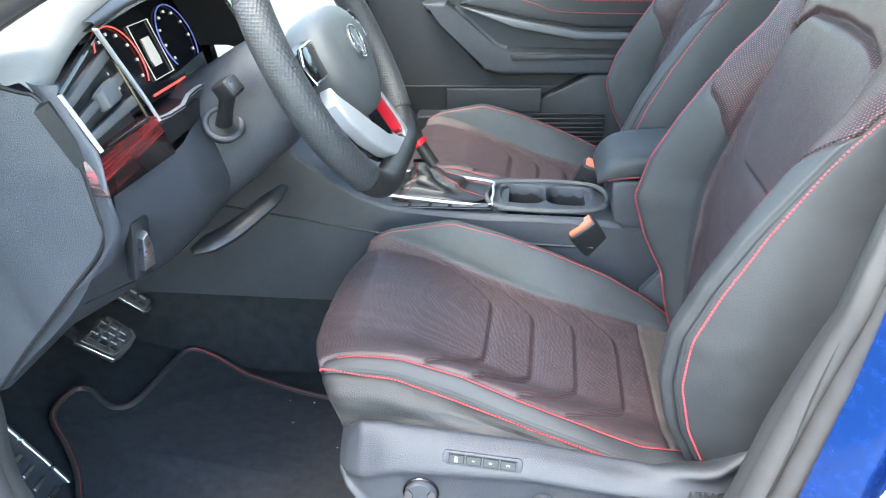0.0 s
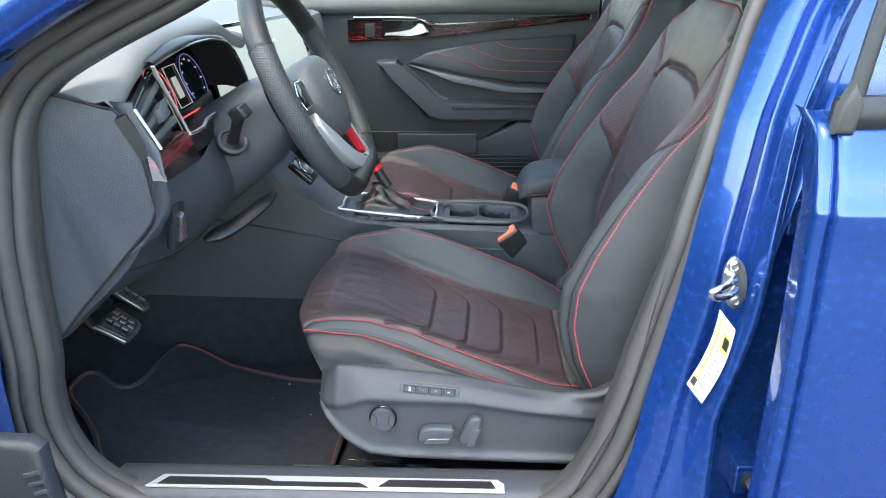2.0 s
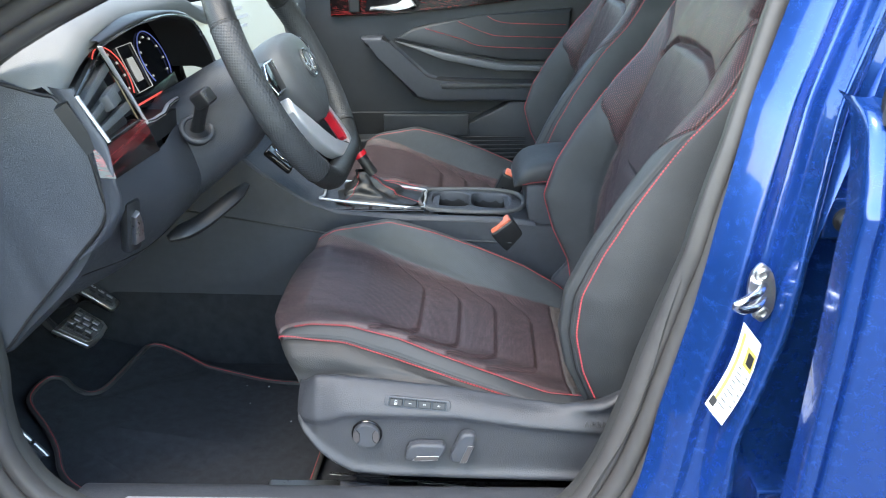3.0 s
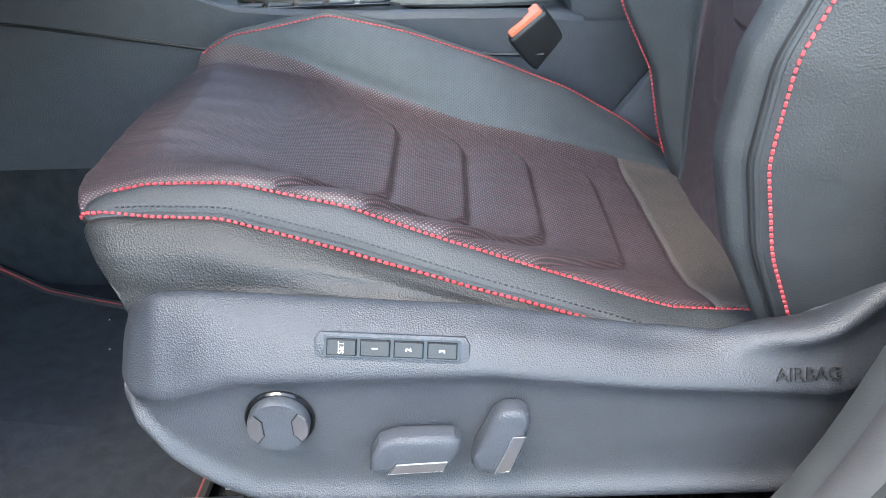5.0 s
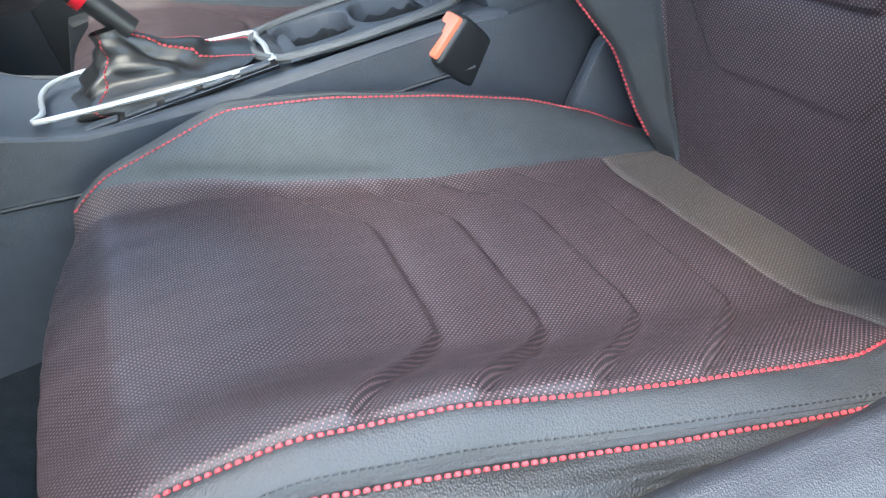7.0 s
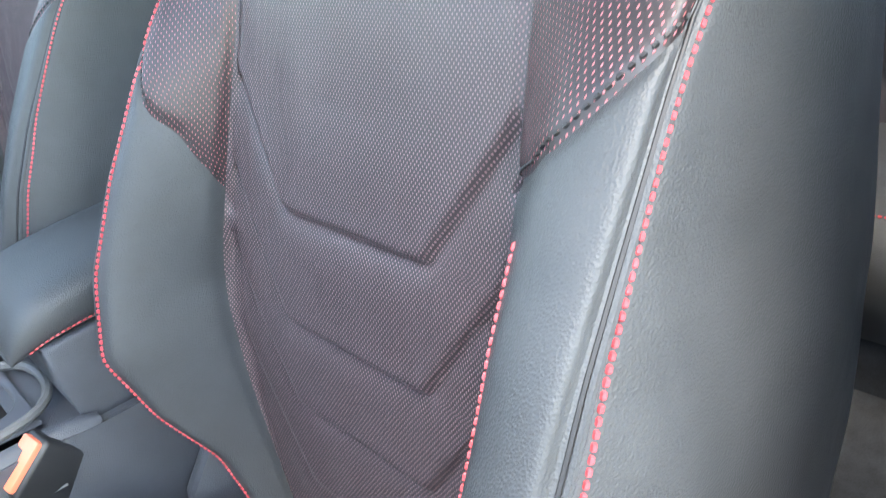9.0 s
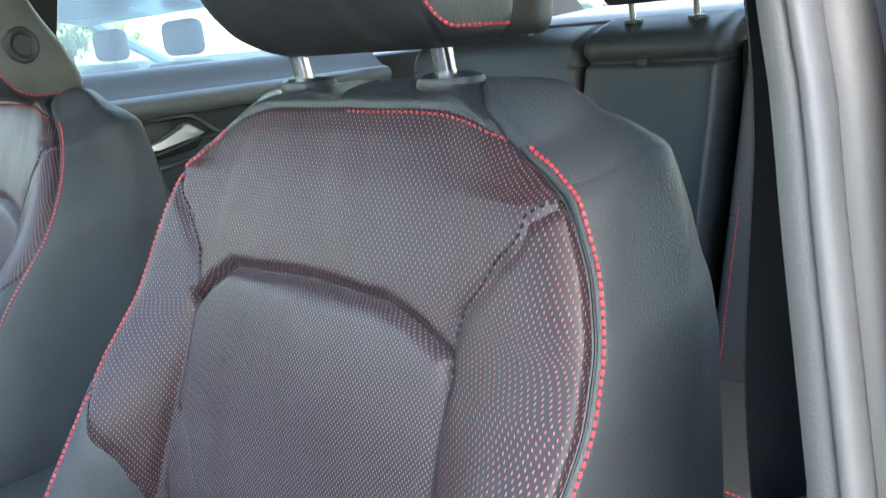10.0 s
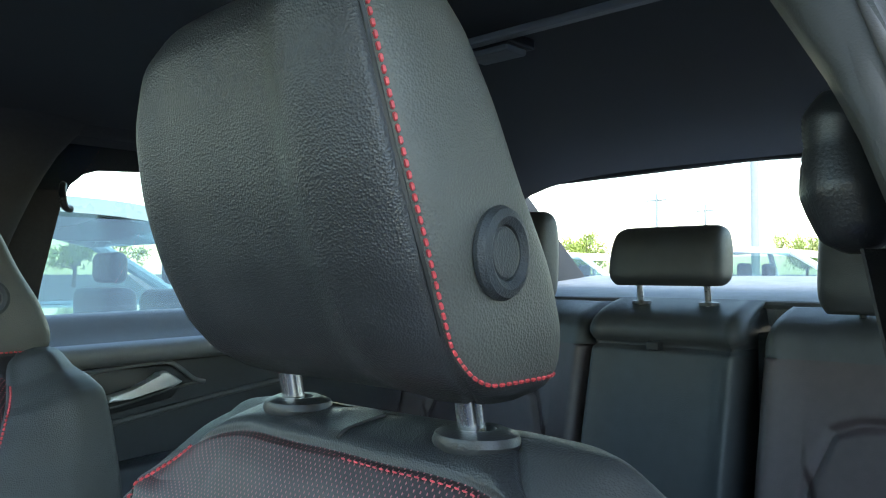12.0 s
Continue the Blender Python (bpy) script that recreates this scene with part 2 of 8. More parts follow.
def tube(points, radius, sides=10, closed=False, flat=1.0, up=(0, 0, 1), radii=None):
    """A round bar along points; flat squeezes it along its second axis."""
    pts = [Vector(p) for p in points]
    n = len(pts)
    bm = bmesh.new()
    rings = []
    for i, p in enumerate(pts):
        a = pts[(i - 1) % n] if (closed or i) else pts[0]
        b = pts[(i + 1) % n] if (closed or i < n - 1) else pts[-1]
        t = (b - a).normalized()
        s = t.cross(Vector(up))
        if s.length < 1e-4:
            s = t.cross(Vector((1, 0, 0)))
        s.normalize()
        k = s.cross(t)
        r = radii[i] if radii else radius
        rings.append([bm.verts.new(p + s * (r * math.cos(6.28318 * j / sides)) + k * (r * flat * math.sin(6.28318 * j / sides))) for j in range(sides)])
    for i in range(n if closed else n - 1):
        a, b = rings[i], rings[(i + 1) % n]
        for j in range(sides):
            bm.faces.new((a[j], b[j], b[(j + 1) % sides], a[(j + 1) % sides]))
    if not closed:
        bm.faces.new(rings[0][::-1])
        bm.faces.new(rings[-1])
    return bm


def curve(points, n=40, closed=False):
    """Points along a smooth line through the given ones, at even steps."""
    p = np.array(points, dtype=float)
    m = len(p)
    out = []
    for i in range(m if closed else m - 1):
        if closed:
            a, b, c, d = p[(i - 1) % m], p[i], p[(i + 1) % m], p[(i + 2) % m]
        else:
            a, b, c, d = p[max(i - 1, 0)], p[i], p[i + 1], p[min(i + 2, m - 1)]
        for s in np.linspace(0, 1, 12, endpoint=False):
            out.append(0.5 * (2 * b + (c - a) * s + (2 * a - 5 * b + 4 * c - d) * s * s + (3 * b - a - 3 * c + d) * s ** 3))
    out.append(p[0] if closed else p[-1])
    out = np.array(out)
    L = np.concatenate([[0], np.cumsum(np.linalg.norm(np.diff(out, axis=0), axis=1))])
    t = np.linspace(0, L[-1], n + 1 if closed else n)
    res = np.stack([np.interp(t, L, out[:, k]) for k in range(out.shape[1])], axis=1)
    return res[:-1] if closed else res


def disc_lathe(profile, sides=40):
    """Turned about z: (radius, height) pairs."""
    bm = bmesh.new()
    rings = [[bm.verts.new((r * math.cos(6.28318 * j / sides), r * math.sin(6.28318 * j / sides), z)) for j in range(sides)] for r, z in profile]
    for a, b in zip(rings, rings[1:]):
        for j in range(sides):
            bm.faces.new((a[j], a[(j + 1) % sides], b[(j + 1) % sides], b[j]))
    bm.faces.new(rings[0][::-1])
    bm.faces.new(rings[-1])
    return bm


def smoothed(P, passes, axis, keep_ends=True):
    for _ in range(passes):
        Q = P.copy()
        if axis == 1:
            Q[:, 1:-1] = 0.25 * P[:, :-2] + 0.5 * P[:, 1:-1] + 0.25 * P[:, 2:]
        else:
            Q[1:-1] = 0.25 * P[:-2] + 0.5 * P[1:-1] + 0.25 * P[2:]
        P = Q
    return P


def grid_normals(P):
    du = np.gradient(P, axis=0)
    dv = np.gradient(P, axis=1)
    n = np.cross(du, dv)
    return n / (np.linalg.norm(n, axis=2, keepdims=True) + 1e-12)


def grid_parts(P, UV, region, table, parent):
    """One mesh for each region of a sheet of points: region[i, j] names the face between rows i, i+1 and columns j, j+1."""
    nu, nv = P.shape[:2]
    P, UV = P.copy(), UV.copy()
    nxt = collections.defaultdict(set)
    for i, j in zip(*np.where(region[1:] != region[:-1])):
        nxt[(i + 1, j)].add((i + 1, j + 1))
        nxt[(i + 1, j + 1)].add((i + 1, j))
    for i, j in zip(*np.where(region[:, 1:] != region[:, :-1])):
        nxt[(i, j + 1)].add((i + 1, j + 1))
        nxt[(i + 1, j + 1)].add((i, j + 1))
    chain = [(k, tuple(v)) for k, v in nxt.items() if len(v) == 2]
    if chain:
        # seams run as smooth lines, not along the squares of the sheet
        own = tuple(np.array([k for k, _ in chain]).T)
        one, two = (tuple(np.array([v[n] for _, v in chain]).T) for n in (0, 1))
        for _ in range(9):
            P[own] = P[own] * 0.5 + (P[one] + P[two]) * 0.25
            UV[own] = UV[own] * 0.5 + (UV[one] + UV[two]) * 0.25
    flat = P.reshape(-1, 3)
    uvf = UV.reshape(-1, 2)
    made = {}
    for key in sorted(set(region.ravel().tolist())):
        if key not in table:
            continue
        ii, jj = np.where(region == key)
        quads = np.stack([ii * nv + jj, ii * nv + jj + 1, (ii + 1) * nv + jj + 1, (ii + 1) * nv + jj], axis=1)
        used, inv = np.unique(quads, return_inverse=True)
        name, material, label = table[key]
        made[key] = link_mesh(name, flat[used], inv.reshape(-1, 4).tolist(), material, parent, True, uvf[used], label)
    return made


def sheet_at(P, fi, fj):
    i = np.clip(fi, 0, P.shape[0] - 1.001)
    j = np.clip(fj, 0, P.shape[1] - 1.001)
    a, b = i.astype(int), j.astype(int)
    u, v = (i - a)[:, None], (j - b)[:, None]
    return P[a, b] * (1 - u) * (1 - v) + P[a + 1, b] * u * (1 - v) + P[a, b + 1] * (1 - u) * v + P[a + 1, b + 1] * u * v


def stitches(name, pts, nrm, material, parent, pitch=0.0046, length=0.0036, width=0.0013, height=0.0008, lift=0.0004, skew=0.0):
    """Single thread stitches along a line on a surface, each a small rounded bar, as one seam."""
    d = np.linalg.norm(np.diff(pts, axis=0), axis=1)
    L = np.concatenate([[0], np.cumsum(d)])
    n = max(2, int(L[-1] / pitch))
    verts, faces = [], []
    for k in range(n):
        s = (k + 0.5) * L[-1] / n
        c = np.array([np.interp(s, L, pts[:, q]) for q in range(3)])
        e = np.array([np.interp(min(s + 0.001, L[-1]), L, pts[:, q]) for q in range(3)])
        g = np.array([np.interp(max(s - 0.001, 0), L, pts[:, q]) for q in range(3)])
        m = np.array([np.interp(s, L, nrm[:, q]) for q in range(3)])
        m /= np.linalg.norm(m) + 1e-9
        t = e - g
        t /= np.linalg.norm(t) + 1e-9
        b = np.cross(m, t)
        t2 = t + b * skew
        t2 /= np.linalg.norm(t2)
        b = np.cross(m, t2)
        base = len(verts)
        for f, wd, hh in ((-0.5, 0.45, 0.0), (-0.3, 1.0, 1.0), (0.3, 1.0, 1.0), (0.5, 0.45, 0.0)):
            for sd in (-0.5, 0.5):
                verts.append(c + t2 * f * length + b * sd * width * wd + m * (lift + height * hh))
                verts.append(c + t2 * f * length + b * sd * width * wd * 1.2 + m * (lift - 0.001))
        for q in range(3):
            o = base + q * 4
            faces += [(o, o + 4, o + 6, o + 2), (o + 1, o + 5, o + 4, o), (o + 2, o + 6, o + 7, o + 3)]
    return link_mesh(name, verts, faces, material, parent, False)


def lettering(name, text, size, material, parent, m, depth=0.0004):
    cu = bpy.data.curves.new(name, "FONT")
    cu.body, cu.size, cu.extrude = text, size, depth
    cu.align_x, cu.align_y = "CENTER", "CENTER"
    tmp = bpy.data.objects.new("tmp", cu)
    scene.collection.objects.link(tmp)
    dg = bpy.context.evaluated_depsgraph_get()
    me = bpy.data.meshes.new_from_object(tmp.evaluated_get(dg))
    bpy.data.objects.remove(tmp)
    me.transform(m)
    me.materials.clear()
    me.materials.append(material)
    ob = new(name, me)
    ob.parent = parent
    return ob


# ---- front seats ----
def line_dist(a, b, pts):
    """Distance of sheet coordinates (a, b) from a broken line."""
    best = np.full(a.shape, 9.0)
    for (x0, y0), (x1, y1) in zip(pts, pts[1:]):
        dx, dy = x1 - x0, y1 - y0
        t = np.clip(((a - x0) * dx + (b - y0) * dy) / (dx * dx + dy * dy), 0, 1)
        best = np.minimum(best, np.hypot(a - x0 - t * dx, b - y0 - t * dy))
    return best


def edge_line(u, q):
    """Where the insert meets the bolsters, as a share of the half width."""
    near = np.interp(u, [0.0, 0.02, 0.05, 0.10, 0.27, 0.50, 0.60, 0.70, 0.80, 0.90, 1.0], [0.95, 0.915, 0.885, 0.876, 0.880, 0.878, 0.866, 0.850, 0.828, 0.775, 0.76])
    far = np.interp(u, [0.0, 0.13, 0.28, 0.44, 0.57, 0.72, 0.9, 1.0], [0.975, 0.93, 0.87, 0.84, 0.805, 0.775, 0.79, 0.80])
    return np.where(q < 0, near, far)


def seat_cushion(seat, yc, fine):
    nu, nv = int(150 * fine), int(190 * fine)
    u = np.linspace(-0.34, 1.0, nu)          # below 0: down the nose
    q = np.linspace(-1.55, 1.45, nv)         # -1, 1: the long edges
    U, Q = np.meshgrid(u, q, indexing="ij")
    A = np.clip(np.abs(Q), 0, 1)
    xf = -0.192 + 0.030 * A ** 3
    xr = 0.335
    X = xf + np.clip(U, 0, 1) * (xr - xf)
    wn = np.interp(X, [-0.18, -0.15, -0.067, 0.01, 0.10, 0.24, 0.34], [0.158, 0.163, 0.168, 0.178, 0.193, 0.215, 0.222])
    wf = np.interp(X, [-0.18, -0.13, 0.0, 0.34], [0.176, 0.184, 0.186, 0.186])
    W = A * np.where(Q < 0, wn, wf)
    zc = np.interp(X, [-0.19, -0.14, -0.06, 0.033, 0.098, 0.159, 0.281, 0.34], [0.552, 0.564, 0.548, 0.511, 0.490, 0.476, 0.438, 0.425])
    ztop = np.interp(X, [-0.18, -0.12, -0.058, 0.013, 0.083, 0.156, 0.233, 0.288, 0.34], [0.560, 0.572, 0.572, 0.557, 0.531, 0.504, 0.475, 0.466, 0.455])
    znear = np.interp(X, [-0.18, -0.148, -0.067, 0.01, 0.098, 0.225, 0.30, 0.34], [0.545, 0.556, 0.553, 0.531, 0.505, 0.472, 0.452, 0.446])
    zfar = np.interp(X, [-0.18, -0.131, -0.029, 0.048, 0.133, 0.220, 0.282, 0.32, 0.34], [0.568, 0.594, 0.612, 0.590, 0.556, 0.516, 0.478, 0.446, 0.435])
    fn = np.clip((A - 0.35) / 0.50, 0, 1)
    fn = fn * fn * (3 - 2 * fn)
    zn = zc + (ztop - zc) * fn + (znear - ztop) * np.clip((A - 0.86) / 0.14, 0, 1) ** 1.5
    bf = np.interp(np.clip(U, 0, 1), [0.0, 0.13, 0.28, 0.44, 0.57, 0.72, 1.0], [0.90, 0.88, 0.84, 0.80, 0.77, 0.72, 0.72])
    ff = np.clip((A - bf) / (1.0 - bf), 0, 1)
    ff = ff * ff * (3 - 2 * ff)
    Z = np.where(Q < 0, zn, zc + (zfar - zc) * ff)
    # nose: the front turns down and runs back under
    dn = np.clip(-U / 0.34, 0, 1)
    X = X + np.interp(dn, [0, 0.08, 0.25, 0.5, 1.0], [0, 0.001, 0.012, 0.045, 0.110])
    side = np.clip((-Q - 1.0) / 0.25, 0, 1)
    Z = Z - np.interp(dn, [0, 0.08, 0.25, 0.5, 1.0], [0, 0.010, 0.035, 0.075, 0.150]) * (1 - 0.9 * side)
    # long sides
    B = np.clip(np.abs(Q) - 1, 0, 1)
    Y = np.sign(Q) * (W + np.interp(B, [0, 0.06, 0.2, 0.55], [0, 0.006, 0.018, 0.034]) * np.where(Q < 0, np.clip((0.246 - wn) / 0.068, 0.3, 1.3), 0.5))
    low = np.where(Q < 0, np.interp(U, [-0.34, 0.0, 0.25], [0.485, 0.490, 0.500]), 0.42)
    zs = np.interp(B, [0, 0.06, 0.2, 0.55], [0, 0.05, 0.3, 1.0])
    Z = Z + (np.minimum(low, Z - 0.02) - Z) * zs
    X = X + np.where(Q < 0, 0.038 * zs * np.clip((0.22 - U) / 0.22, 0, 1), 0)
    P = np.stack([X, yc + Y, Z], axis=2)
    P = smoothed(P, max(1, int(5 * fine * fine)), 1)
    P = smoothed(P, max(1, int(3 * fine * fine)), 0)
    N = grid_normals(P)
    if N[nu // 2, nv // 2, 2] < 0:
        N = -N
    # sheet lengths for the holes and the quilting
    T = np.concatenate([np.zeros((nu, 1)), np.cumsum(np.linalg.norm(np.diff(P, axis=1), axis=2), axis=1)], axis=1)
    T = smoothed((T - T[:, nv // 2:nv // 2 + 1])[:, :, None], 20, 0)[:, :, 0]
    S = np.concatenate([np.zeros((1, nv)), np.cumsum(np.linalg.norm(np.diff(P, axis=0), axis=2), axis=0)], axis=0)
    S = np.repeat(S[:, nv // 2:nv // 2 + 1], nv, axis=1)
    border = edge_line(U, Q)
    inset = np.abs(Q) < border
    xs = P[:, :, 0]
    Wg = P[:, :, 1] - yc
    groove = np.zeros(P.shape[:2])
    fade = np.where(inset & (U > 0.05), np.clip((border - np.abs(Q)) / np.where(Q < 0, 0.05, 0.12), 0, 1), 0)
    for xk, wn_, wf_ in ((0.036, -0.056, 0.098), (0.099, -0.068, 0.095), (0.161, -0.074, 0.091), (0.225, -0.084, 0.088)):
        fold = [(-0.170, xk - 0.085), (wn_ - 0.014, xk - 0.011), (wn_, xk - 0.002), (wn_ + 0.02, xk), (wf_ - 0.02, xk + 0.003), (wf_, xk), (wf_ + 0.016, xk - 0.012), (0.175, xk - 0.078)]
        sgn = np.where(xs > np.interp(Wg, [a_ for a_, _ in fold], [b_ for _, b_ in fold]), 1.0, -1.0) * line_dist(Wg, xs, fold)
        # the pad in front stands proud and drops to a channel, which rises slowly to the next pad
        up_ = 1 / (1 + np.exp(-sgn / 0.0013))
        groove += (up_ * 0.0066 * np.exp(-np.maximum(sgn, 0) / 0.012) - (1 - up_) * 0.0026 * np.exp(np.minimum(sgn, 0) / 0.012)) * (np.abs(sgn) < 0.06)
    groove = groove * fade
    db = np.abs(np.abs(Q) - border) * 0.19
    groove = groove + np.where((U > 0), np.exp(-((db / 0.004) ** 2)) * 0.0025, 0)
    de = np.abs(np.abs(Q) - 1.0) * 0.19
    groove = groove + np.exp(-((de / 0.0035) ** 2)) * 0.0022
    dr = np.abs(xs - 0.270)
    groove = groove + np.where(inset, np.exp(-((dr / 0.003) ** 2)) * 0.003, 0)
    wr = np.array([[noise.noise(Vector((a * 9, b * 9, 3.1))) for b in q[::6]] for a in u[::6]])
    wr = wr[np.clip((np.arange(nu) / 6).astype(int), 0, wr.shape[0] - 1)][:, np.clip((np.arange(nv) / 6).astype(int), 0, wr.shape[1] - 1)]
    wr = smoothed(smoothed(wr, 8, 1), 8, 0)
    P = P - N * (groove - wr * 0.0012)[:, :, None]
    Uc = 0.5 * (U[:-1, :-1] + U[1:, 1:])
    Qc = 0.5 * (Q[:-1, :-1] + Q[1:, 1:])
    bc = edge_line(Uc, Qc)
    xc = 0.5 * (P[:-1, :-1, 0] + P[1:, 1:, 0])
    reg = np.where(np.abs(Qc) < bc, 1, np.where(np.abs(Qc) < 1.0, np.where(Qc < 0, 2, 3), 4))
    reg = np.where((reg == 1) & (xc > 0.270) & (Uc > 0.2), 5, reg)
    reg = np.where((Uc < 0) & (np.abs(Qc) >= 0.97), 4, reg)
    reg = np.where((Uc < -0.16), 4, reg)
    body = grid_parts(P, np.stack([T, S], axis=2), reg, {
        1: ("seat_insert", M["perf"], "dark red-black perforated leather seat insert with quilted chevrons"),
        2: ("bolster_band", M["leather"], "smooth grey leather edge band"),
        3: ("bolster", M["perf_fine"], "grey perforated leather side bolster"),
        4: ("side_panel", M["leather_side"], "grained dark leather side panel"),
        5: ("rear_strip", M["strip"], "plain brown-grey rear strip"),
    }, seat)

    def on(us, qs):
        fi = (np.asarray(us) + 0.34) / 1.34 * (nu - 1)
        fj = (np.asarray(qs) + 1.55) / 3.0 * (nv - 1)
        return sheet_at(P, fi, fj), sheet_at(N, fi, fj)

    uu = np.linspace(0.02, 0.98, 90)
    bb = edge_line(uu, -np.ones(90))
    p, n = on(uu[3:], -bb[3:] - 0.014)
    stitches("red_stitching", p, n, M["thread"], seat, width=0.0018, height=0.001)
    low_u = np.linspace(-0.02, 0.90, 90)
    p, n = on(low_u, np.interp(low_u, [-0.02, 0.02, 0.10, 0.25, 0.7, 0.9], [-0.955, -0.985, -1.015, -1.024, -1.034, -1.0]))
    stitches("red_stitching", p, n, M["thread"], seat, width=0.0019, height=0.001)
    p, n = on(np.linspace(0.05, 0.93, 90), np.full(90, -0.975))
    stitches("dark_stitching", p, n, M["thread_dark"], seat, 0.004, 0.0024, 0.0008, 0.0005)
    p, n = on(np.linspace(0.0, 0.98, 90), np.full(90, 0.972))
    stitches("red_stitching", p, n, M["thread"], seat)
    p, n = on(np.linspace(0.01, 0.97, 60), np.full(60, -1.0))
    part("piping", tube([tuple(a - b * 0.0012) for a, b in zip(p, n)], 0.0026, 8), M["leather"], seat, smooth=True)
    p, n = on(np.linspace(0.0, 0.98, 60), np.full(60, 1.0))
    part("piping", tube([tuple(a - b * 0.001) for a, b in zip(p, n)], 0.0028, 8), M["leather"], seat, smooth=True)


Z_KEYS = [0.42, 0.44, 0.48, 0.54, 0.60, 0.66, 0.72, 0.78, 0.838, 0.87, 0.914, 0.945, 0.975, 1.01, 1.035, 1.052, 1.058]
XC = [0.325, 0.330, 0.333, 0.337, 0.343, 0.351, 0.364, 0.381, 0.399, 0.409, 0.424, 0.436, 0.447, 0.462, 0.474, 0.484, 0.490]
XI = [0.335, 0.318, 0.286, 0.254, 0.243, 0.250, 0.277, 0.308, 0.345, 0.368, 0.405, 0.423, 0.440, 0.458, 0.472, 0.484, 0.490]
XO = [0.330, 0.312, 0.280, 0.252, 0.238, 0.242, 0.268, 0.304, 0.346, 0.370, 0.411, 0.433, 0.452, 0.468, 0.478, 0.486, 0.492]
WO = [0.200, 0.205, 0.210, 0.218, 0.222, 0.226, 0.228, 0.229, 0.229, 0.228, 0.226, 0.219, 0.205, 0.182, 0.158, 0.132, 0.112]
WI = [0.190, 0.188, 0.180, 0.172, 0.164, 0.156, 0.147, 0.138, 0.131, 0.128, 0.126, 0.124, 0.120, 0.112, 0.100, 0.085, 0.072]
FW = [0.150, 0.152, 0.158, 0.165, 0.172, 0.178, 0.186, 0.186, 0.186, 0.188, 0.191, 0.195, 0.195, 0.187, 0.171, 0.151, 0.132]
FX = [0.0, 0.008, 0.028, 0.048, 0.030, 0.006, 0, 0, 0, 0, 0, 0, 0, 0, 0, 0, 0]
SB_ = [0.030, 0.030, 0.032, 0.034, 0.034, 0.032, 0.028, 0.018, 0.011, 0.009, 0.009, 0.011, 0.014, 0.018, 0.021, 0.024, 0.026]
XR = [0.52, 0.54, 0.565, 0.575, 0.580, 0.580, 0.580, 0.580, 0.580, 0.580, 0.579, 0.577, 0.575, 0.570, 0.563, 0.556, 0.550]


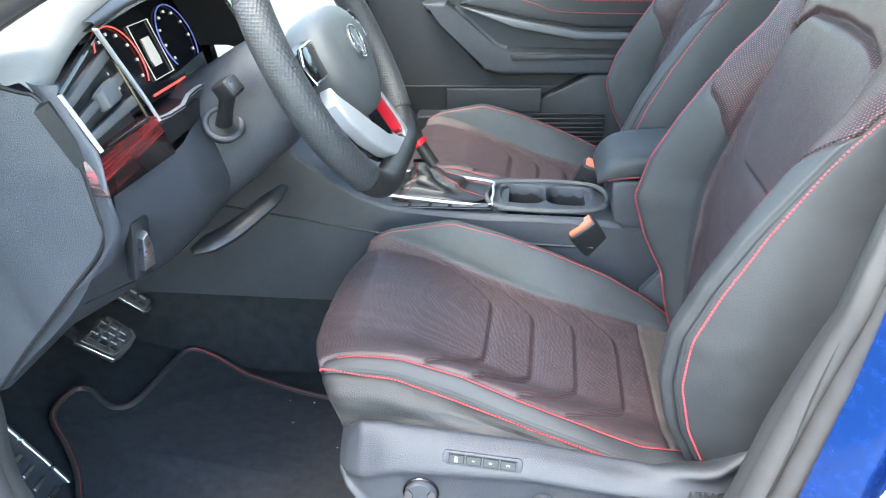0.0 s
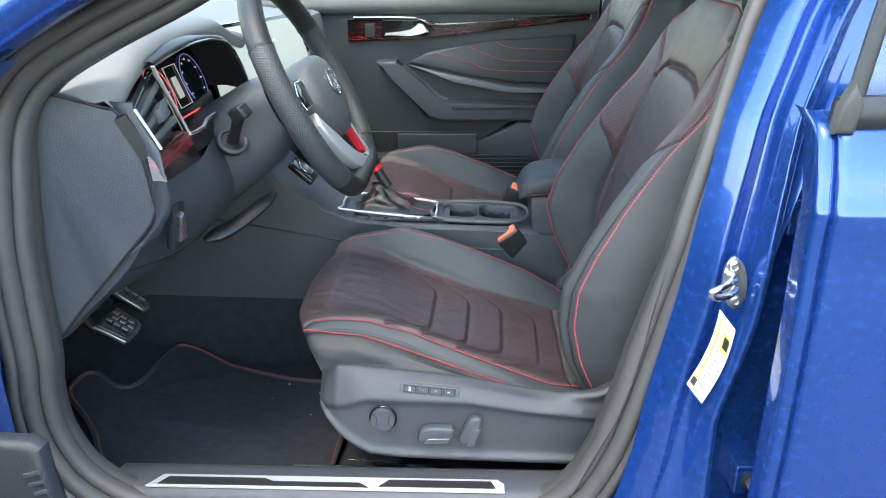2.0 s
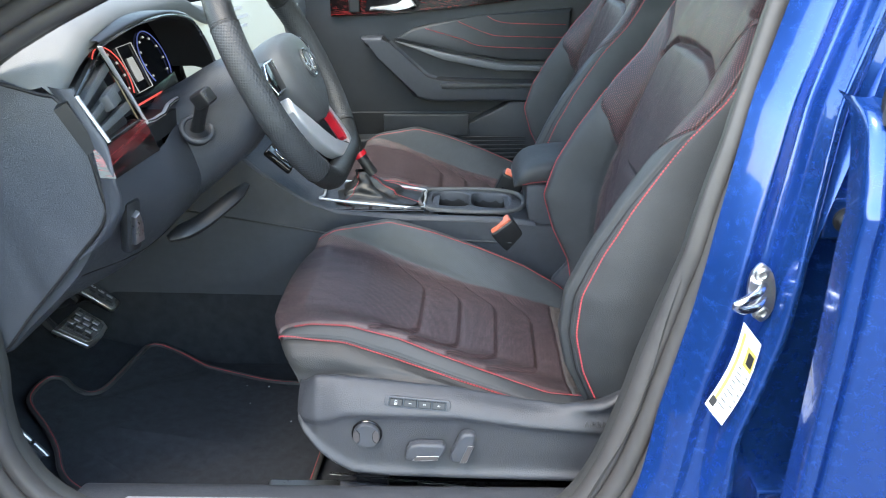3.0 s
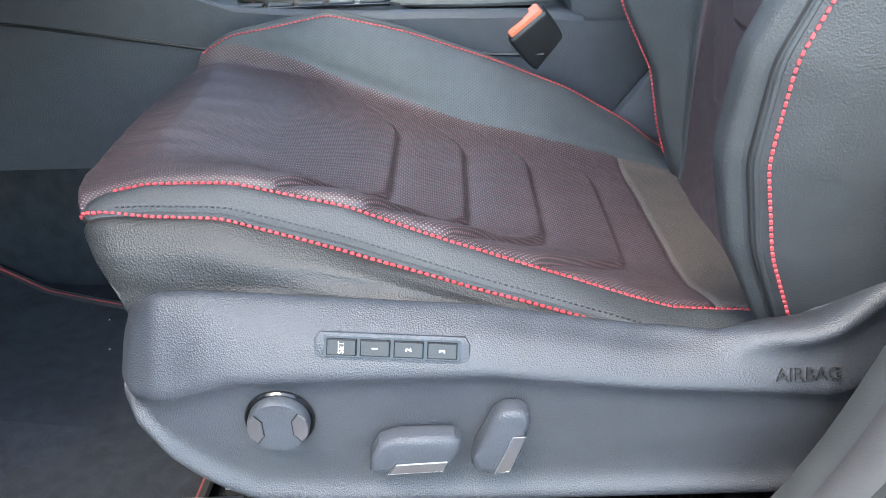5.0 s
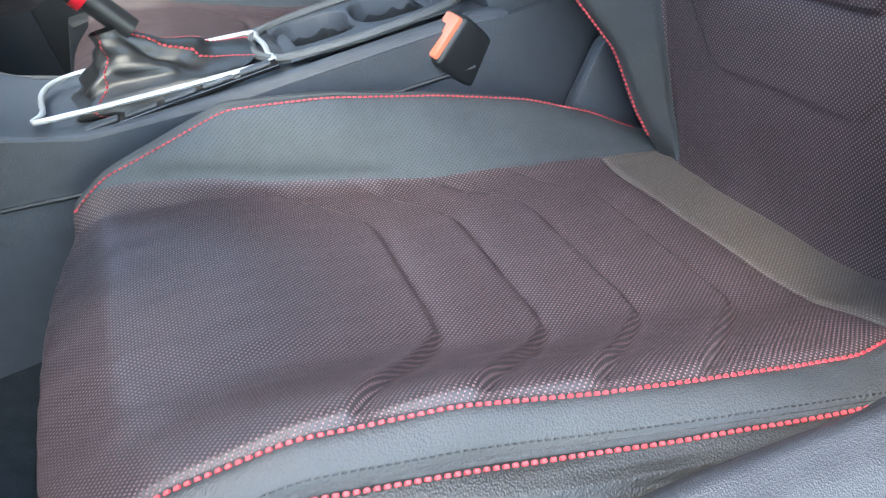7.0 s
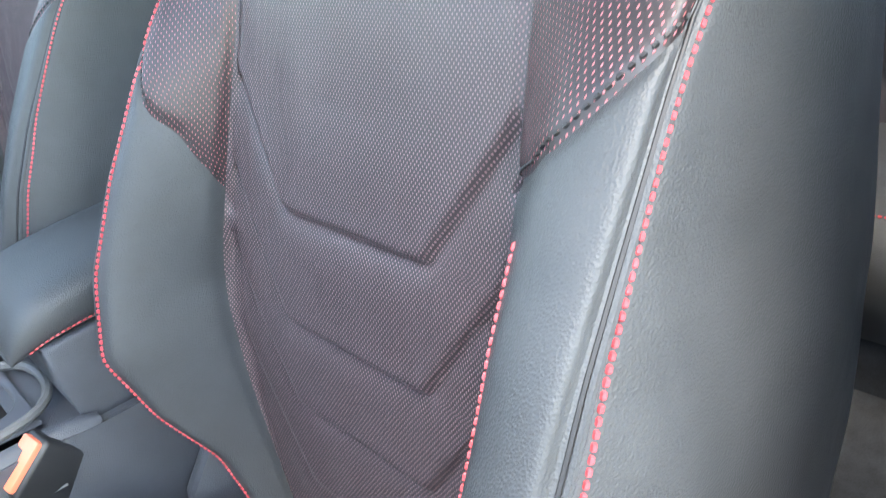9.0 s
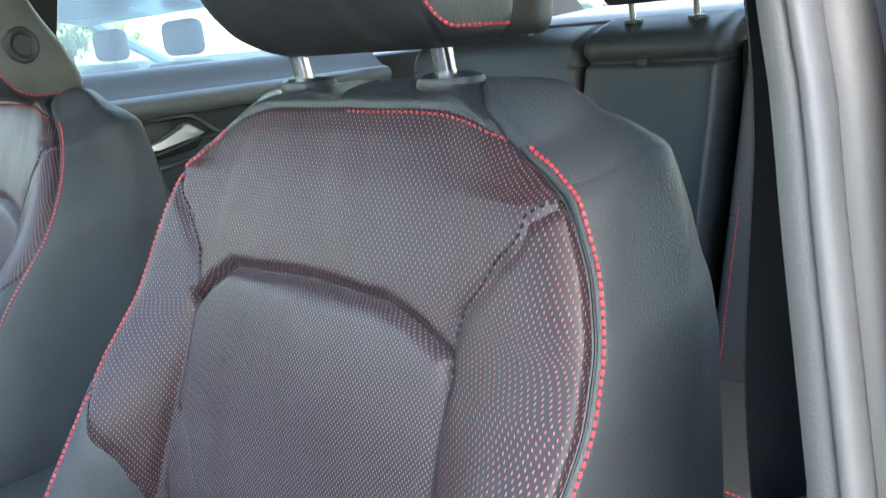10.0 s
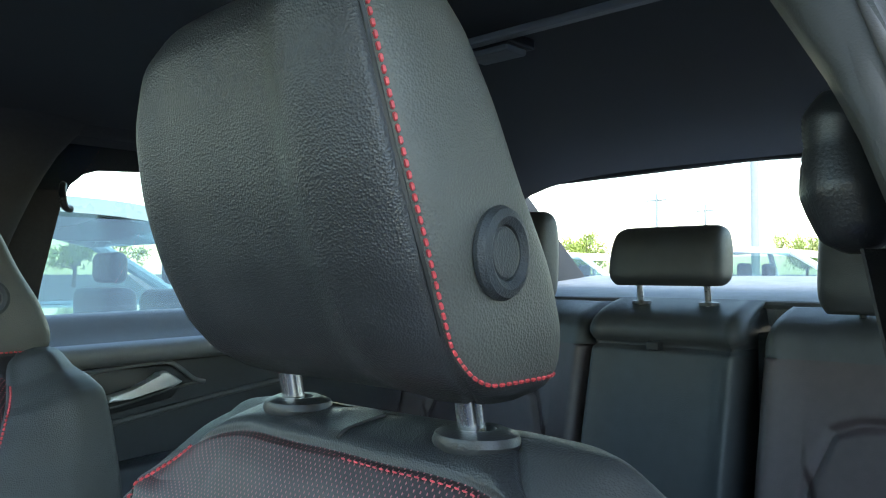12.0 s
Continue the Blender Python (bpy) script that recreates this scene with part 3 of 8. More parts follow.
def seat_backrest(seat, yc, fine):
    nz, nq, ncap = int(200 * fine), int(230 * fine), int(16 * fine)
    z = np.concatenate([np.linspace(0.425, 1.02, nz - nz // 6), np.linspace(1.02, 1.058, nz // 6 + 1)[1:]])
    q = np.linspace(-1.5, 1.5, nq)
    ip = [np.interp(z, Z_KEYS, k) for k in (XC, XI, XO, WO, WI, XR, FW, FX, SB_)]
    rows = []
    for k in range(len(z)):
        xc, xi, xo, wo, wi, xr, fw, fx, sb = (a[k] for a in ip)
        wc = min(0.186, wo - 0.03) if wo > 0.15 else wo * 0.8
        wc = max(wc, wi + 0.012)
        kq = [0, 0.30, 0.60, 0.68, 0.80, 0.90, 1.0, 1.08, 1.25, 1.42, 1.5]
        kw = [0, wi * 0.44, wi * 0.90, wi, wc, (wc + wo) / 2, wo, wo + sb * 0.7, wo + sb, wo + sb * 0.4 - 0.012, wo - 0.04]
        kx = [xc, xc - 0.001, xc + 0.001, xc + 0.002, xi, (xi + xo) / 2 - 0.004, xo, xo + (xr - xo) * 0.18, xo + (xr - xo) * 0.6, xr - 0.004, xr]
        a = np.abs(q)
        wif = min(wi, fw - 0.030) if fw > 0.15 else wi
        wcf = max(min(wc, fw - 0.020), wif + 0.008)
        xif, xof = xi + fx, xo + fx
        kf = [0, wif * 0.44, wif * 0.90, wif, wcf, (wcf + fw) / 2, fw, fw + 0.006, fw + 0.010, fw + 0.004, fw - 0.03]
        kxf = [xc, xc - 0.001, xc + 0.001, xc + 0.002, xif, (xif + xof) / 2 - 0.003, xof + 0.002, xof + (xr - xof) * 0.18, xof + (xr - xof) * 0.6, xr - 0.004, xr]
        rows.append(np.stack([np.where(q < 0, np.interp(a, kq, kx), np.interp(a, kq, kxf)), np.where(q < 0, -np.interp(a, kq, kw), np.interp(a, kq, kf)), np.full(nq, z[k])], axis=1))
    P = np.array(rows)
    P = smoothed(P, max(1, int(7 * fine * fine)), 1)
    P = smoothed(P, max(1, int(5 * fine * fine)), 0)
    # the upper edge falls to the shoulders, and the side covers rise behind it
    k0 = nz - nz // 8
    lower = np.clip((z - 1.005) / 0.053, 0, 1)
    wide = np.abs(P[:, :, 1])
    j0, j1 = int(np.argmin(np.abs(q + 1.06))), int(np.argmin(np.abs(q - 1.06)))
    wide[:, :j0], wide[:, j1 + 1:] = wide[:, j0:j0 + 1], wide[:, j1:j1 + 1]
    P[:, :, 2] -= np.clip((wide - 0.066) / 0.06, 0, 1.4) ** 2 * 0.013 * lower[:, None]
    rise = np.clip((np.abs(q) - 1.0) / 0.26, 0, 1)[None, :] * np.clip((z - 0.955) / 0.06, 0, 1)[:, None]
    rise = rise * rise * (3 - 2 * rise)
    P[:, :, 2] += rise * 0.015
    P[:, :, 1] += np.sign(q)[None, :] * rise * 0.007
    # the top closes as a low dome over a line between the two posts
    last = P[-1]
    cap = []
    for c in np.linspace(0, 1, ncap + 1)[1:]:
        r = last.copy()
        r[:, 0] = last[:, 0] * (1 - c) + 0.525 * c
        r[:, 1] = last[:, 1] * (1 - c) + np.clip(last[:, 1] * 0.75, -0.088, 0.088) * c
        r[:, 2] = last[:, 2] + (1.0625 - last[:, 2]) * math.sin(c * 1.5708)
        cap.append(r)
    P = np.concatenate([P, np.array(cap)])
    P[k0:] = smoothed(smoothed(P[k0:], int(4 * fine * fine), 0), int(3 * fine * fine), 1)
    zz = np.concatenate([z, z[-1] + np.linspace(0, 0.05, ncap + 1)[1:]])
    P[:, :, 1] += yc
    N = grid_normals(P)
    if N[nz // 2, nq // 2, 0] > 0:
        N = -N
    Zg, Qg = np.meshgrid(zz, q, indexing="ij")
    Wg = P[:, :, 1] - yc
    arch = [(-0.140, 0.910), (-0.124, 0.925), (-0.100, 0.936), (-0.075, 0.943), (0, 0.946), (0.088, 0.941), (0.112, 0.928), (0.127, 0.912)]
    dent = np.exp(-((line_dist(Wg, Zg, arch) / 0.0042) ** 2)) * 0.0080 * (np.abs(Qg) < 0.70)
    below = np.clip((0.946 - Zg) / 0.016, 0, 1) * np.clip(1 - (0.946 - Zg) / 0.12, 0, 1) * np.clip(1 - np.abs(Wg) / 0.11, 0, 1)
    dent = dent - below * 0.006
    for zk, dep in ((0.752, 1.0), (0.674, 1.0), (0.606, 0.8), (0.535, 0.25)):
        v = [(-0.150, zk + 0.125), (-0.130, zk + 0.082), (-0.072, zk + 0.002), (-0.06, zk), (0.06, zk), (0.072, zk + 0.002), (0.130, zk + 0.082), (0.150, zk + 0.125)]
        d = line_dist(Wg, Zg, v)
        sgn = np.where(Zg < np.interp(Wg, [a_ for a_, _ in v], [b_ for _, b_ in v]), 1.0, -1.0) * d
        up_ = 1 / (1 + np.exp(-sgn / 0.0014))
        dent = dent + dep * (up_ * 0.0066 * np.exp(-np.maximum(sgn, 0) / 0.011) - (1 - up_) * 0.0024 * np.exp(np.minimum(sgn, 0) / 0.012)) * (d < 0.06) * (np.abs(Qg) < 0.67) * (Zg < 0.93)
    dent = dent + np.exp(-(((np.abs(Qg) - 0.68) * 0.25 / 0.004) ** 2)) * 0.004 * (Zg < 0.92)
    dent = dent + np.exp(-(((np.abs(Qg) - 1.0) * 0.25 / 0.0035) ** 2)) * 0.003
    diag_far = [(0.66, 0.735), (0.70, 0.765), (0.75, 0.803), (0.82, 0.830), (0.907, 0.853), (1.0, 0.876)]
    diag_near = [(0.66, 0.80), (0.78, 0.834), (0.80, 0.843), (0.907, 0.865), (1.0, 0.884)]
    for s, diag in ((-1, diag_near), (1, diag_far)):
        dent = dent + np.exp(-((line_dist(s * Qg * 0.25, Zg, [(a * 0.25, b) for a, b in diag]) / 0.003) ** 2)) * 0.0025
    shoulder = [(0.68, 0.914), (0.70, 0.945), (0.76, 0.975), (0.86, 0.997), (1.0, 1.006)]
    dent = dent + np.exp(-((line_dist(np.abs(Qg) * 0.25, Zg, [(a * 0.25, b) for a, b in shoulder]) / 0.003) ** 2)) * 0.003
    dent = dent + np.exp(-(((Zg - 1.050) / 0.0022) ** 2)) * 0.002 * (np.abs(Qg) < 1)
    wr = np.array([[noise.noise(Vector((a * 14, b * 5, 7.7))) for b in q[::6]] for a in zz[::6]])
    wr = wr[np.clip((np.arange(len(zz)) / 6).astype(int), 0, wr.shape[0] - 1)][:, np.clip((np.arange(nq) / 6).astype(int), 0, wr.shape[1] - 1)]
    wr = smoothed(smoothed(wr, 8, 1), 8, 0)
    P = P - N * (dent - wr * 0.0012)[:, :, None]
    Zc = 0.5 * (Zg[:-1, :-1] + Zg[1:, 1:])
    Qc = np.abs(0.5 * (Qg[:-1, :-1] + Qg[1:, 1:]))
    Wc = 0.5 * (Wg[:-1, :-1] + Wg[1:, 1:])
    archz = np.interp(Wc, [-0.2, -0.140, -0.124, -0.100, -0.075, 0, 0.088, 0.112, 0.127, 0.2], [0.908, 0.910, 0.925, 0.936, 0.943, 0.946, 0.941, 0.928, 0.912, 0.91])
    reg = np.full(Zc.shape, 4)
    inner = Qc < 0.68
    reg[inner & (Zc < archz)] = 1
    reg[inner & (Zc >= archz)] = 2
    bol = (Qc >= 0.68) & (Qc < 1.0)
    near = 0.5 * (Qg[:-1, :-1] + Qg[1:, 1:]) < 0
    dz = np.where(near, np.interp(Qc, [a for a, _ in diag_near], [b for _, b in diag_near]), np.interp(Qc, [a for a, _ in diag_far], [b for _, b in diag_far]))
    sz = np.interp(Qc, [a for a, _ in shoulder], [b for _, b in shoulder])
    reg[bol & (Zc < dz)] = 3
    reg[bol & (Zc >= dz) & (Zc < sz)] = 5
    reg[near & (reg == 3)] = 7
    reg[near & (reg == 5)] = 8
    reg[near & (reg == 4)] = 9
    reg[bol & (Zc >= sz)] = 2
    reg[(Zc > 1.050) & (Qc < 1.0)] = 6
    arc = np.concatenate([[0], np.cumsum(np.linalg.norm(np.diff(P[:, nq // 2], axis=0), axis=1))])
    across = np.concatenate([np.zeros((len(P), 1)), np.cumsum(np.linalg.norm(np.diff(P, axis=1), axis=2), axis=1)], axis=1)
    across = smoothed((across - across[:, nq // 2:nq // 2 + 1])[:, :, None], 30, 0)[:, :, 0]
    UV = np.stack([across, np.repeat(arc[:, None], nq, axis=1)], axis=2)
    grid_parts(P, UV, reg, {
        1: ("back_insert", M["perf"], "dark red-black perforated insert with quilted chevrons"),
        2: ("shoulder_panel", M["perf_wide"], "dark red-black perforated shoulder panel"),
        3: ("back_bolster", M["leather"], "smooth grey leather back bolster"),
        4: ("side_panel", M["leather"], "smooth grey leather side panel"),
        5: ("bolster_patch", M["perf_wide"], "perforated upper bolster patch"),
        7: ("back_bolster", M["leather"], "smooth grey leather back bolster"),
        8: ("bolster_patch", M["perf_wide"], "perforated upper bolster patch"),
        9: ("side_panel", M["leather"], "smooth grey leather side panel"),
        6: ("top_panel", M["leather_black"], "black leather top panel"),
    }, seat)
    # back shell closes the seat behind
    ends = np.concatenate([P[:, :1], P[:, -1:]], axis=1)
    ring = np.concatenate([ends[:, 0], ends[::-1, 1]])
    me = [tuple(v) for v in ring]
    n = len(zz)
    link_mesh("back_shell", me, [(i, i + 1, 2 * n - 2 - i, 2 * n - 1 - i) for i in range(n - 1)], M["dark_plastic"], seat)

    def on(zv, qv):
        fi = np.interp(np.asarray(zv), zz, np.arange(len(zz)))
        fj = (np.asarray(qv) + 1.5) / 3.0 * (nq - 1)
        return sheet_at(P, fi, fj), sheet_at(N, fi, fj)

    for s in (-1, 1):
        zv = np.linspace(0.45, 1.046, 120)
        p, nn = on(zv, np.full(120, (-1.016 if s < 0 else 0.945)))
        part("piping", tube([tuple(a - b * 0.0012) for a, b in zip(p, nn)], 0.0024, 8, up=(0, 1, 0)), M["leather"], seat, smooth=True)
        p, nn = on(zv, np.full(120, (-1.009 if s < 0 else 0.928)))
        part("seam_groove", tube([tuple(a - b * 0.0006) for a, b in zip(p, nn)], 0.0014, 6, up=(0, 1, 0)), M["thread_dark"], seat)
        p, nn = on(zv, np.interp(zv, [0.45, 0.62, 0.75, 0.85, 0.95, 1.05], [-1.030, -1.026, -1.026, -1.016, -1.018, -1.026]) if s < 0 else np.full(120, 0.905))
        stitches("red_stitching", p, nn, M["thread"], seat, width=0.0018, height=0.001)
        zv = np.linspace(0.47, 0.815 if s < 0 else 0.80, 80)
        p, nn = on(zv, np.full(80, s * 0.80))
        if s < 0:
            stitches("red_stitching", p, nn, M["thread"], seat, width=0.0014)
        diag = diag_near if s < 0 else diag_far
        qa = np.array([a for a, _ in diag])
        za = np.array([b for _, b in diag])
        qs = np.linspace(0.68, 1.0, 30)
        p, nn = on(np.interp(qs, qa, za) + 0.004, s * qs)
        stitches("dark_stitching", p, nn, M["thread_dark"], seat, 0.005, 0.003, 0.0012, 0.0007)
        qa = np.array([a for a, _ in shoulder])
        za = np.array([b for _, b in shoulder])
        p, nn = on(np.interp(qs, qa, za) + 0.004, s * qs)
        stitches("dark_stitching", p, nn, M["thread_dark"], seat, 0.005, 0.003, 0.0012, 0.0007)
    qs = np.linspace(-0.97, -0.05, 90)
    p, nn = on(np.full(90, 1.047), qs)
    stitches("red_stitching", p, nn, M["thread"], seat, 0.0046, 0.003, 0.0008, 0.0005)
    p, nn = on(np.linspace(1.0545, 1.10, 24), np.full(24, 0.02))
    part("top_seam", tube([tuple(a + b * 0.0003) for a, b in zip(p, nn)], 0.0011, 6), M["thread_dark"], seat)


def seat_headrest(seat, yc, dz):
    """Cushioned head restraint on two bright posts, with stitched side caps."""
    head = new("headrest")
    head.parent = seat
    nz, na = 70, 120
    zk = [1.082, 1.088, 1.098, 1.115, 1.145, 1.18, 1.215, 1.245, 1.262, 1.272, 1.276]
    fk = [0.487, 0.468, 0.448, 0.432, 0.417, 0.405, 0.397, 0.394, 0.399, 0.412, 0.432]
    rk = [0.528, 0.545, 0.553, 0.552, 0.540, 0.518, 0.502, 0.486, 0.473, 0.460, 0.446]
    wk = [0.086, 0.097, 0.102, 0.106, 0.108, 0.107, 0.104, 0.099, 0.093, 0.086, 0.076]
    t = np.linspace(0, 1, nz)
    s = np.linspace(0, 1, len(zk))
    zz = np.interp(t, s, zk)
    ang = np.linspace(0, 2 * math.pi, na + 1)
    rows = []
    for k in range(nz):
        f, r, w = (np.interp(t[k], s, a) for a in (fk, rk, wk))
        c, h = (f + r) / 2, (r - f) / 2
        ca, sa = np.cos(ang), np.sin(ang)
        px = c - h * np.sign(ca) * np.abs(ca) ** 0.55
        py = w * np.sign(sa) * np.abs(sa) ** 0.42
        py = np.where(py > 0, py * np.interp(t[k], [0, 0.45, 0.6, 0.73, 0.85, 0.95, 1], [0.94, 0.93, 0.89, 0.81, 0.68, 0.54, 0.46]), py)
        # shallow hollow down the middle of the front
        hollow = np.where(ca > 0, 0.013 * np.exp(-(((py - 0.012) / 0.064) ** 6)), 0)
        rows.append(np.stack([px + hollow, py, np.full(na + 1, zz[k])], axis=1))
    P = np.array(rows)
    P[:, :, 2] += dz
    P[:, :, 1] += yc - 0.006
    P = smoothed(P, 3, 0)
    N = grid_normals(P)
    mid = P.mean(axis=(0, 1))
    if ((P - mid) * N).sum() < 0:
        N = -N
    sa = np.abs(np.sin(ang))
    Ag = np.tile(ang, (nz, 1))
    # side caps: where the section turns to the side
    a0 = 0.98
    turn = np.interp(t, [0, 0.2, 0.5, 1.0], [0.0, 0.02, 0.12, 0.16])

    def cap_low(f):
        return 0.14 + 0.17 * np.clip((a0 + 0.42 - f) / 0.42, 0, 1) ** 2.2

    fold = np.abs(((Ag - math.pi) % (2 * math.pi)) - math.pi)
    dd = np.minimum(np.abs(fold - a0 - turn[:, None]), 9) * 0.05
    P = P - N * (np.exp(-((dd / 0.0025) ** 2)) * 0.0022)[:, :, None]
    Fc = 0.5 * (fold[:-1, :-1] + fold[1:, 1:])
    Tc = np.tile(0.5 * (t[:-1] + t[1:])[:, None], (1, na))
    reg = np.where((Fc > a0 + 0.5 * (turn[:-1] + turn[1:])[:, None]) & (Tc > cap_low(Fc)), 2, 1)
    arc = t * 0.2
    # the caps carry their door-side brightness in the colour
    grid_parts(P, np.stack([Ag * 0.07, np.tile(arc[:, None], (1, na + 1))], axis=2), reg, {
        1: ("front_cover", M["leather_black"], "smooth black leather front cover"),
        2: ("side_cap", M["leather_cap_lit"], "grained leather side cap, paled for door light")}, head)
    top = [tuple(v) for v in P[-1, :-1]]
    link_mesh("crown", top + [tuple(np.mean(P[-1], axis=0) + np.array([0, 0, 0.001]))], [(i, (i + 1) % na, na) for i in range(na)], M["leather_black"], head)
    bot = [tuple(v) for v in P[0, :-1]]
    link_mesh("underside", bot + [tuple(np.mean(P[0], axis=0))], [((i + 1) % na, i, na) for i in range(na)], M["leather"], head)

    def on(tv, av):
        return sheet_at(P, np.asarray(tv) * (nz - 1), np.asarray(av) / (2 * math.pi) * na), sheet_at(N, np.asarray(tv) * (nz - 1), np.asarray(av) / (2 * math.pi) * na)

    for sgn in (1, -1):
        low = np.linspace(2.3, a0 + 0.06, 40)
        up = np.linspace(float(cap_low(a0 + 0.06)) + 0.02, 0.985, 70)
        tv = np.concatenate([cap_low(low) + 0.015, up])
        av = np.concatenate([low + np.interp(cap_low(low) + 0.015, t, turn) * np.clip((a0 + 0.42 - low) / 0.36, 0, 1), np.full(70, a0 + 0.06) + np.interp(up, t, turn)])
        av = av if sgn > 0 else 2 * math.pi - av
        p, n = on(tv, av)
        stitches("red_stitching", p, n, M["thread"], head, 0.0044, 0.0034, 0.0013)
        av2 = np.full(60, a0) + np.interp(np.linspace(0.30, 0.99, 60), t, turn)
        p, n = on(np.linspace(0.30, 0.99, 60), av2 if sgn > 0 else 2 * math.pi - av2)
        part("piping", tube([tuple(a - b * 0.0008) for a, b in zip(p, n)], 0.0016, 6), M["piping"], head, smooth=True)
    # round release button on the outer side
    base = Matrix.Translation((0.478, yc - 0.1115, 1.150 + dz)) @ pose(0, 0, 0, 90, 0, 0) @ pose(0, 0, 0, 0, 8, 0)
    ring = disc_lathe([(0.006, 0.0), (0.0205, 0.0), (0.021, 0.003), (0.0195, 0.0065), (0.016, 0.008), (0.0125, 0.0055), (0.0122, 0.003), (0.004, 0.003)], 48)
    part("button_ring", moved(ring, base @ Matrix.Diagonal((0.96, 0.96, 0.8, 1))), M["door_dark"], head, "round charcoal plastic ring", True)
    cap = disc_lathe([(0.0112, 0.002), (0.0115, 0.0042), (0.0107, 0.0050), (0.0010, 0.0051)], 40)
    part("release_button", moved(cap, base @ Matrix.Diagonal((0.96, 0.96, 0.8, 1))), M["door_dark"], head, smooth=True)
    for s in (-1, 1):
        py = yc + s * 0.071
        part("post", tube([(0.513, py, 1.045), (0.507, py, 1.075), (0.500, py, 1.11 + dz)], 0.0068, 16), M["chrome"], head, "polished steel post", True)
        col = disc_lathe([(0.010, -0.006), (0.027, -0.006), (0.0285, -0.001), (0.0265, 0.004), (0.018, 0.0075), (0.0125, 0.007), (0.0085, 0.002)], 40)
        bmesh.ops.transform(col, matrix=Matrix.Translation((0.512, py, 1.0615)) @ Matrix.Diagonal((0.70, 0.82, 0.75, 1)), verts=col.verts)
        part("guide_sleeve", col, M["dark_plastic"], seat, "black plastic guide sleeve", True)


def side_trim(seat):
    """Moulded plastic valance on the door side, with its switches."""
    xs = np.linspace(-0.128, 0.420, 110)
    top = np.interp(xs, [-0.128, -0.10, -0.07, 0.10, 0.20, 0.245, 0.30, 0.36, 0.42], [0.505, 0.530, 0.533, 0.514, 0.494, 0.492, 0.505, 0.540, 0.575])
    bot = np.interp(xs, [-0.128, -0.10, -0.07, -0.03, 0.10, 0.30, 0.42], [0.470, 0.415, 0.390, 0.378, 0.370, 0.366, 0.366])
    rid = np.interp(xs, [-0.128, -0.09, -0.055, 0.10, 0.20, 0.42], [0.475, 0.478, 0.490, 0.487, 0.472, 0.452])
    rib = np.interp(xs, [-0.128, -0.085, -0.05, 0.0, 0.42], [0.468, 0.425, 0.402, 0.396, 0.386])
    rows = []
    for i, x in enumerate(xs):
        e = np.interp(x, [-0.128, -0.118, -0.10, -0.07, 0.31, 0.40], [0.030, 0.014, 0.004, 0.0, 0.0, 0.032])
        fl = float(np.interp(x, [0.21, 0.29], [0, 1]))
        sec = [(0.668, top[i] - 0.02), (0.650 - 0.018 * fl, top[i] + 0.001), (0.640 - 0.024 * fl, top[i] - 0.003), (0.628 - 0.006 * fl, (top[i] + rid[i]) / 2 + 0.006), (0.613, rid[i] + 0.004), (0.611, rid[i]), (0.617, rid[i] - 0.006),
               (0.617, (rid[i] + rib[i]) / 2), (0.616, rib[i] + 0.007), (0.609, rib[i] + 0.001), (0.610, rib[i] - 0.006), (0.620, (rib[i] + bot[i]) / 2 - 0.002), (0.640, bot[i]), (0.67, bot[i] + 0.004)]
        fine = curve([(a + e, b) for a, b in sec], 60)
        rows.append([(x, a, b) for a, b in fine])
    P = np.array(rows)
    P = smoothed(P, 2, 1)
    nu, nv = P.shape[:2]
    trim = new("side_trim")
    trim.parent = seat
    tagged(trim, "charcoal plastic seat valance with power switches")
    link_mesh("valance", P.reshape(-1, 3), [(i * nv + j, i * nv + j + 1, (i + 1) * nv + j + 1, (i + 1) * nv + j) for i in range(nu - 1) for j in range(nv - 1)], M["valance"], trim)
    # lumbar dial
    face = Matrix.Translation((-0.027, 0.6165, 0.459)) @ pose(0, 0, 0, 90, 0, 0) @ Matrix.Diagonal((0.80, 0.80, 0.9, 1))
    part("dial_rim", moved(disc_lathe([(0.010, -0.001), (0.0268, -0.001), (0.027, 0.0015), (0.0258, 0.003), (0.0235, 0.0015), (0.01, 0.001)], 48), face), M["gloss_black"], trim, smooth=True)
    part("dial", moved(disc_lathe([(0.008, 0.0), (0.0235, 0.0), (0.0235, 0.008), (0.0222, 0.0098), (0.008, 0.0100)], 48), face), M["plastic"], trim, "round lumbar dial", True)
    for s in (-1, 1):
        pad = [(s * 0.0218, 0.008), (s * 0.0165, 0.0135), (s * 0.0112, 0.0065), (s * 0.0112, -0.0065), (s * 0.0165, -0.0135), (s * 0.0218, -0.008), (s * 0.0232, 0)]
        part("dial_insert", moved(prism(pad, 0.0020, "z", 0.0088, 0.0006, 1), face), M["inlay"], trim, "smoked metal inlay")
        part("dial_groove", moved(tube([(a, b, 0.0101) for a, b in pad[1:5]], 0.0006, 5), face), M["gloss_black"], trim)
    # two rocker switches
    def switch(outline, inset, name, dx, squash):
        outline = [(a + dx, 0.437 + (b - 0.433) * squash) for a, b in outline]
        inset = [(a + dx, 0.437 + (b - 0.433) * squash) for a, b in inset]
        part(name, prism(outline, -0.016, "y", 0.617, 0.0045, 4), M["plastic"], trim, "charcoal seat adjuster switch", True)
        part("switch_inlay", prism(inset, -0.0012, "y", 0.6012, 0.0003, 1), M["inlay"], trim, "smoked metal inlay")
        part("inlay_edge", tube([(a, 0.6003, b) for a, b in inset], 0.00032, 5, True), M["steel"], trim)
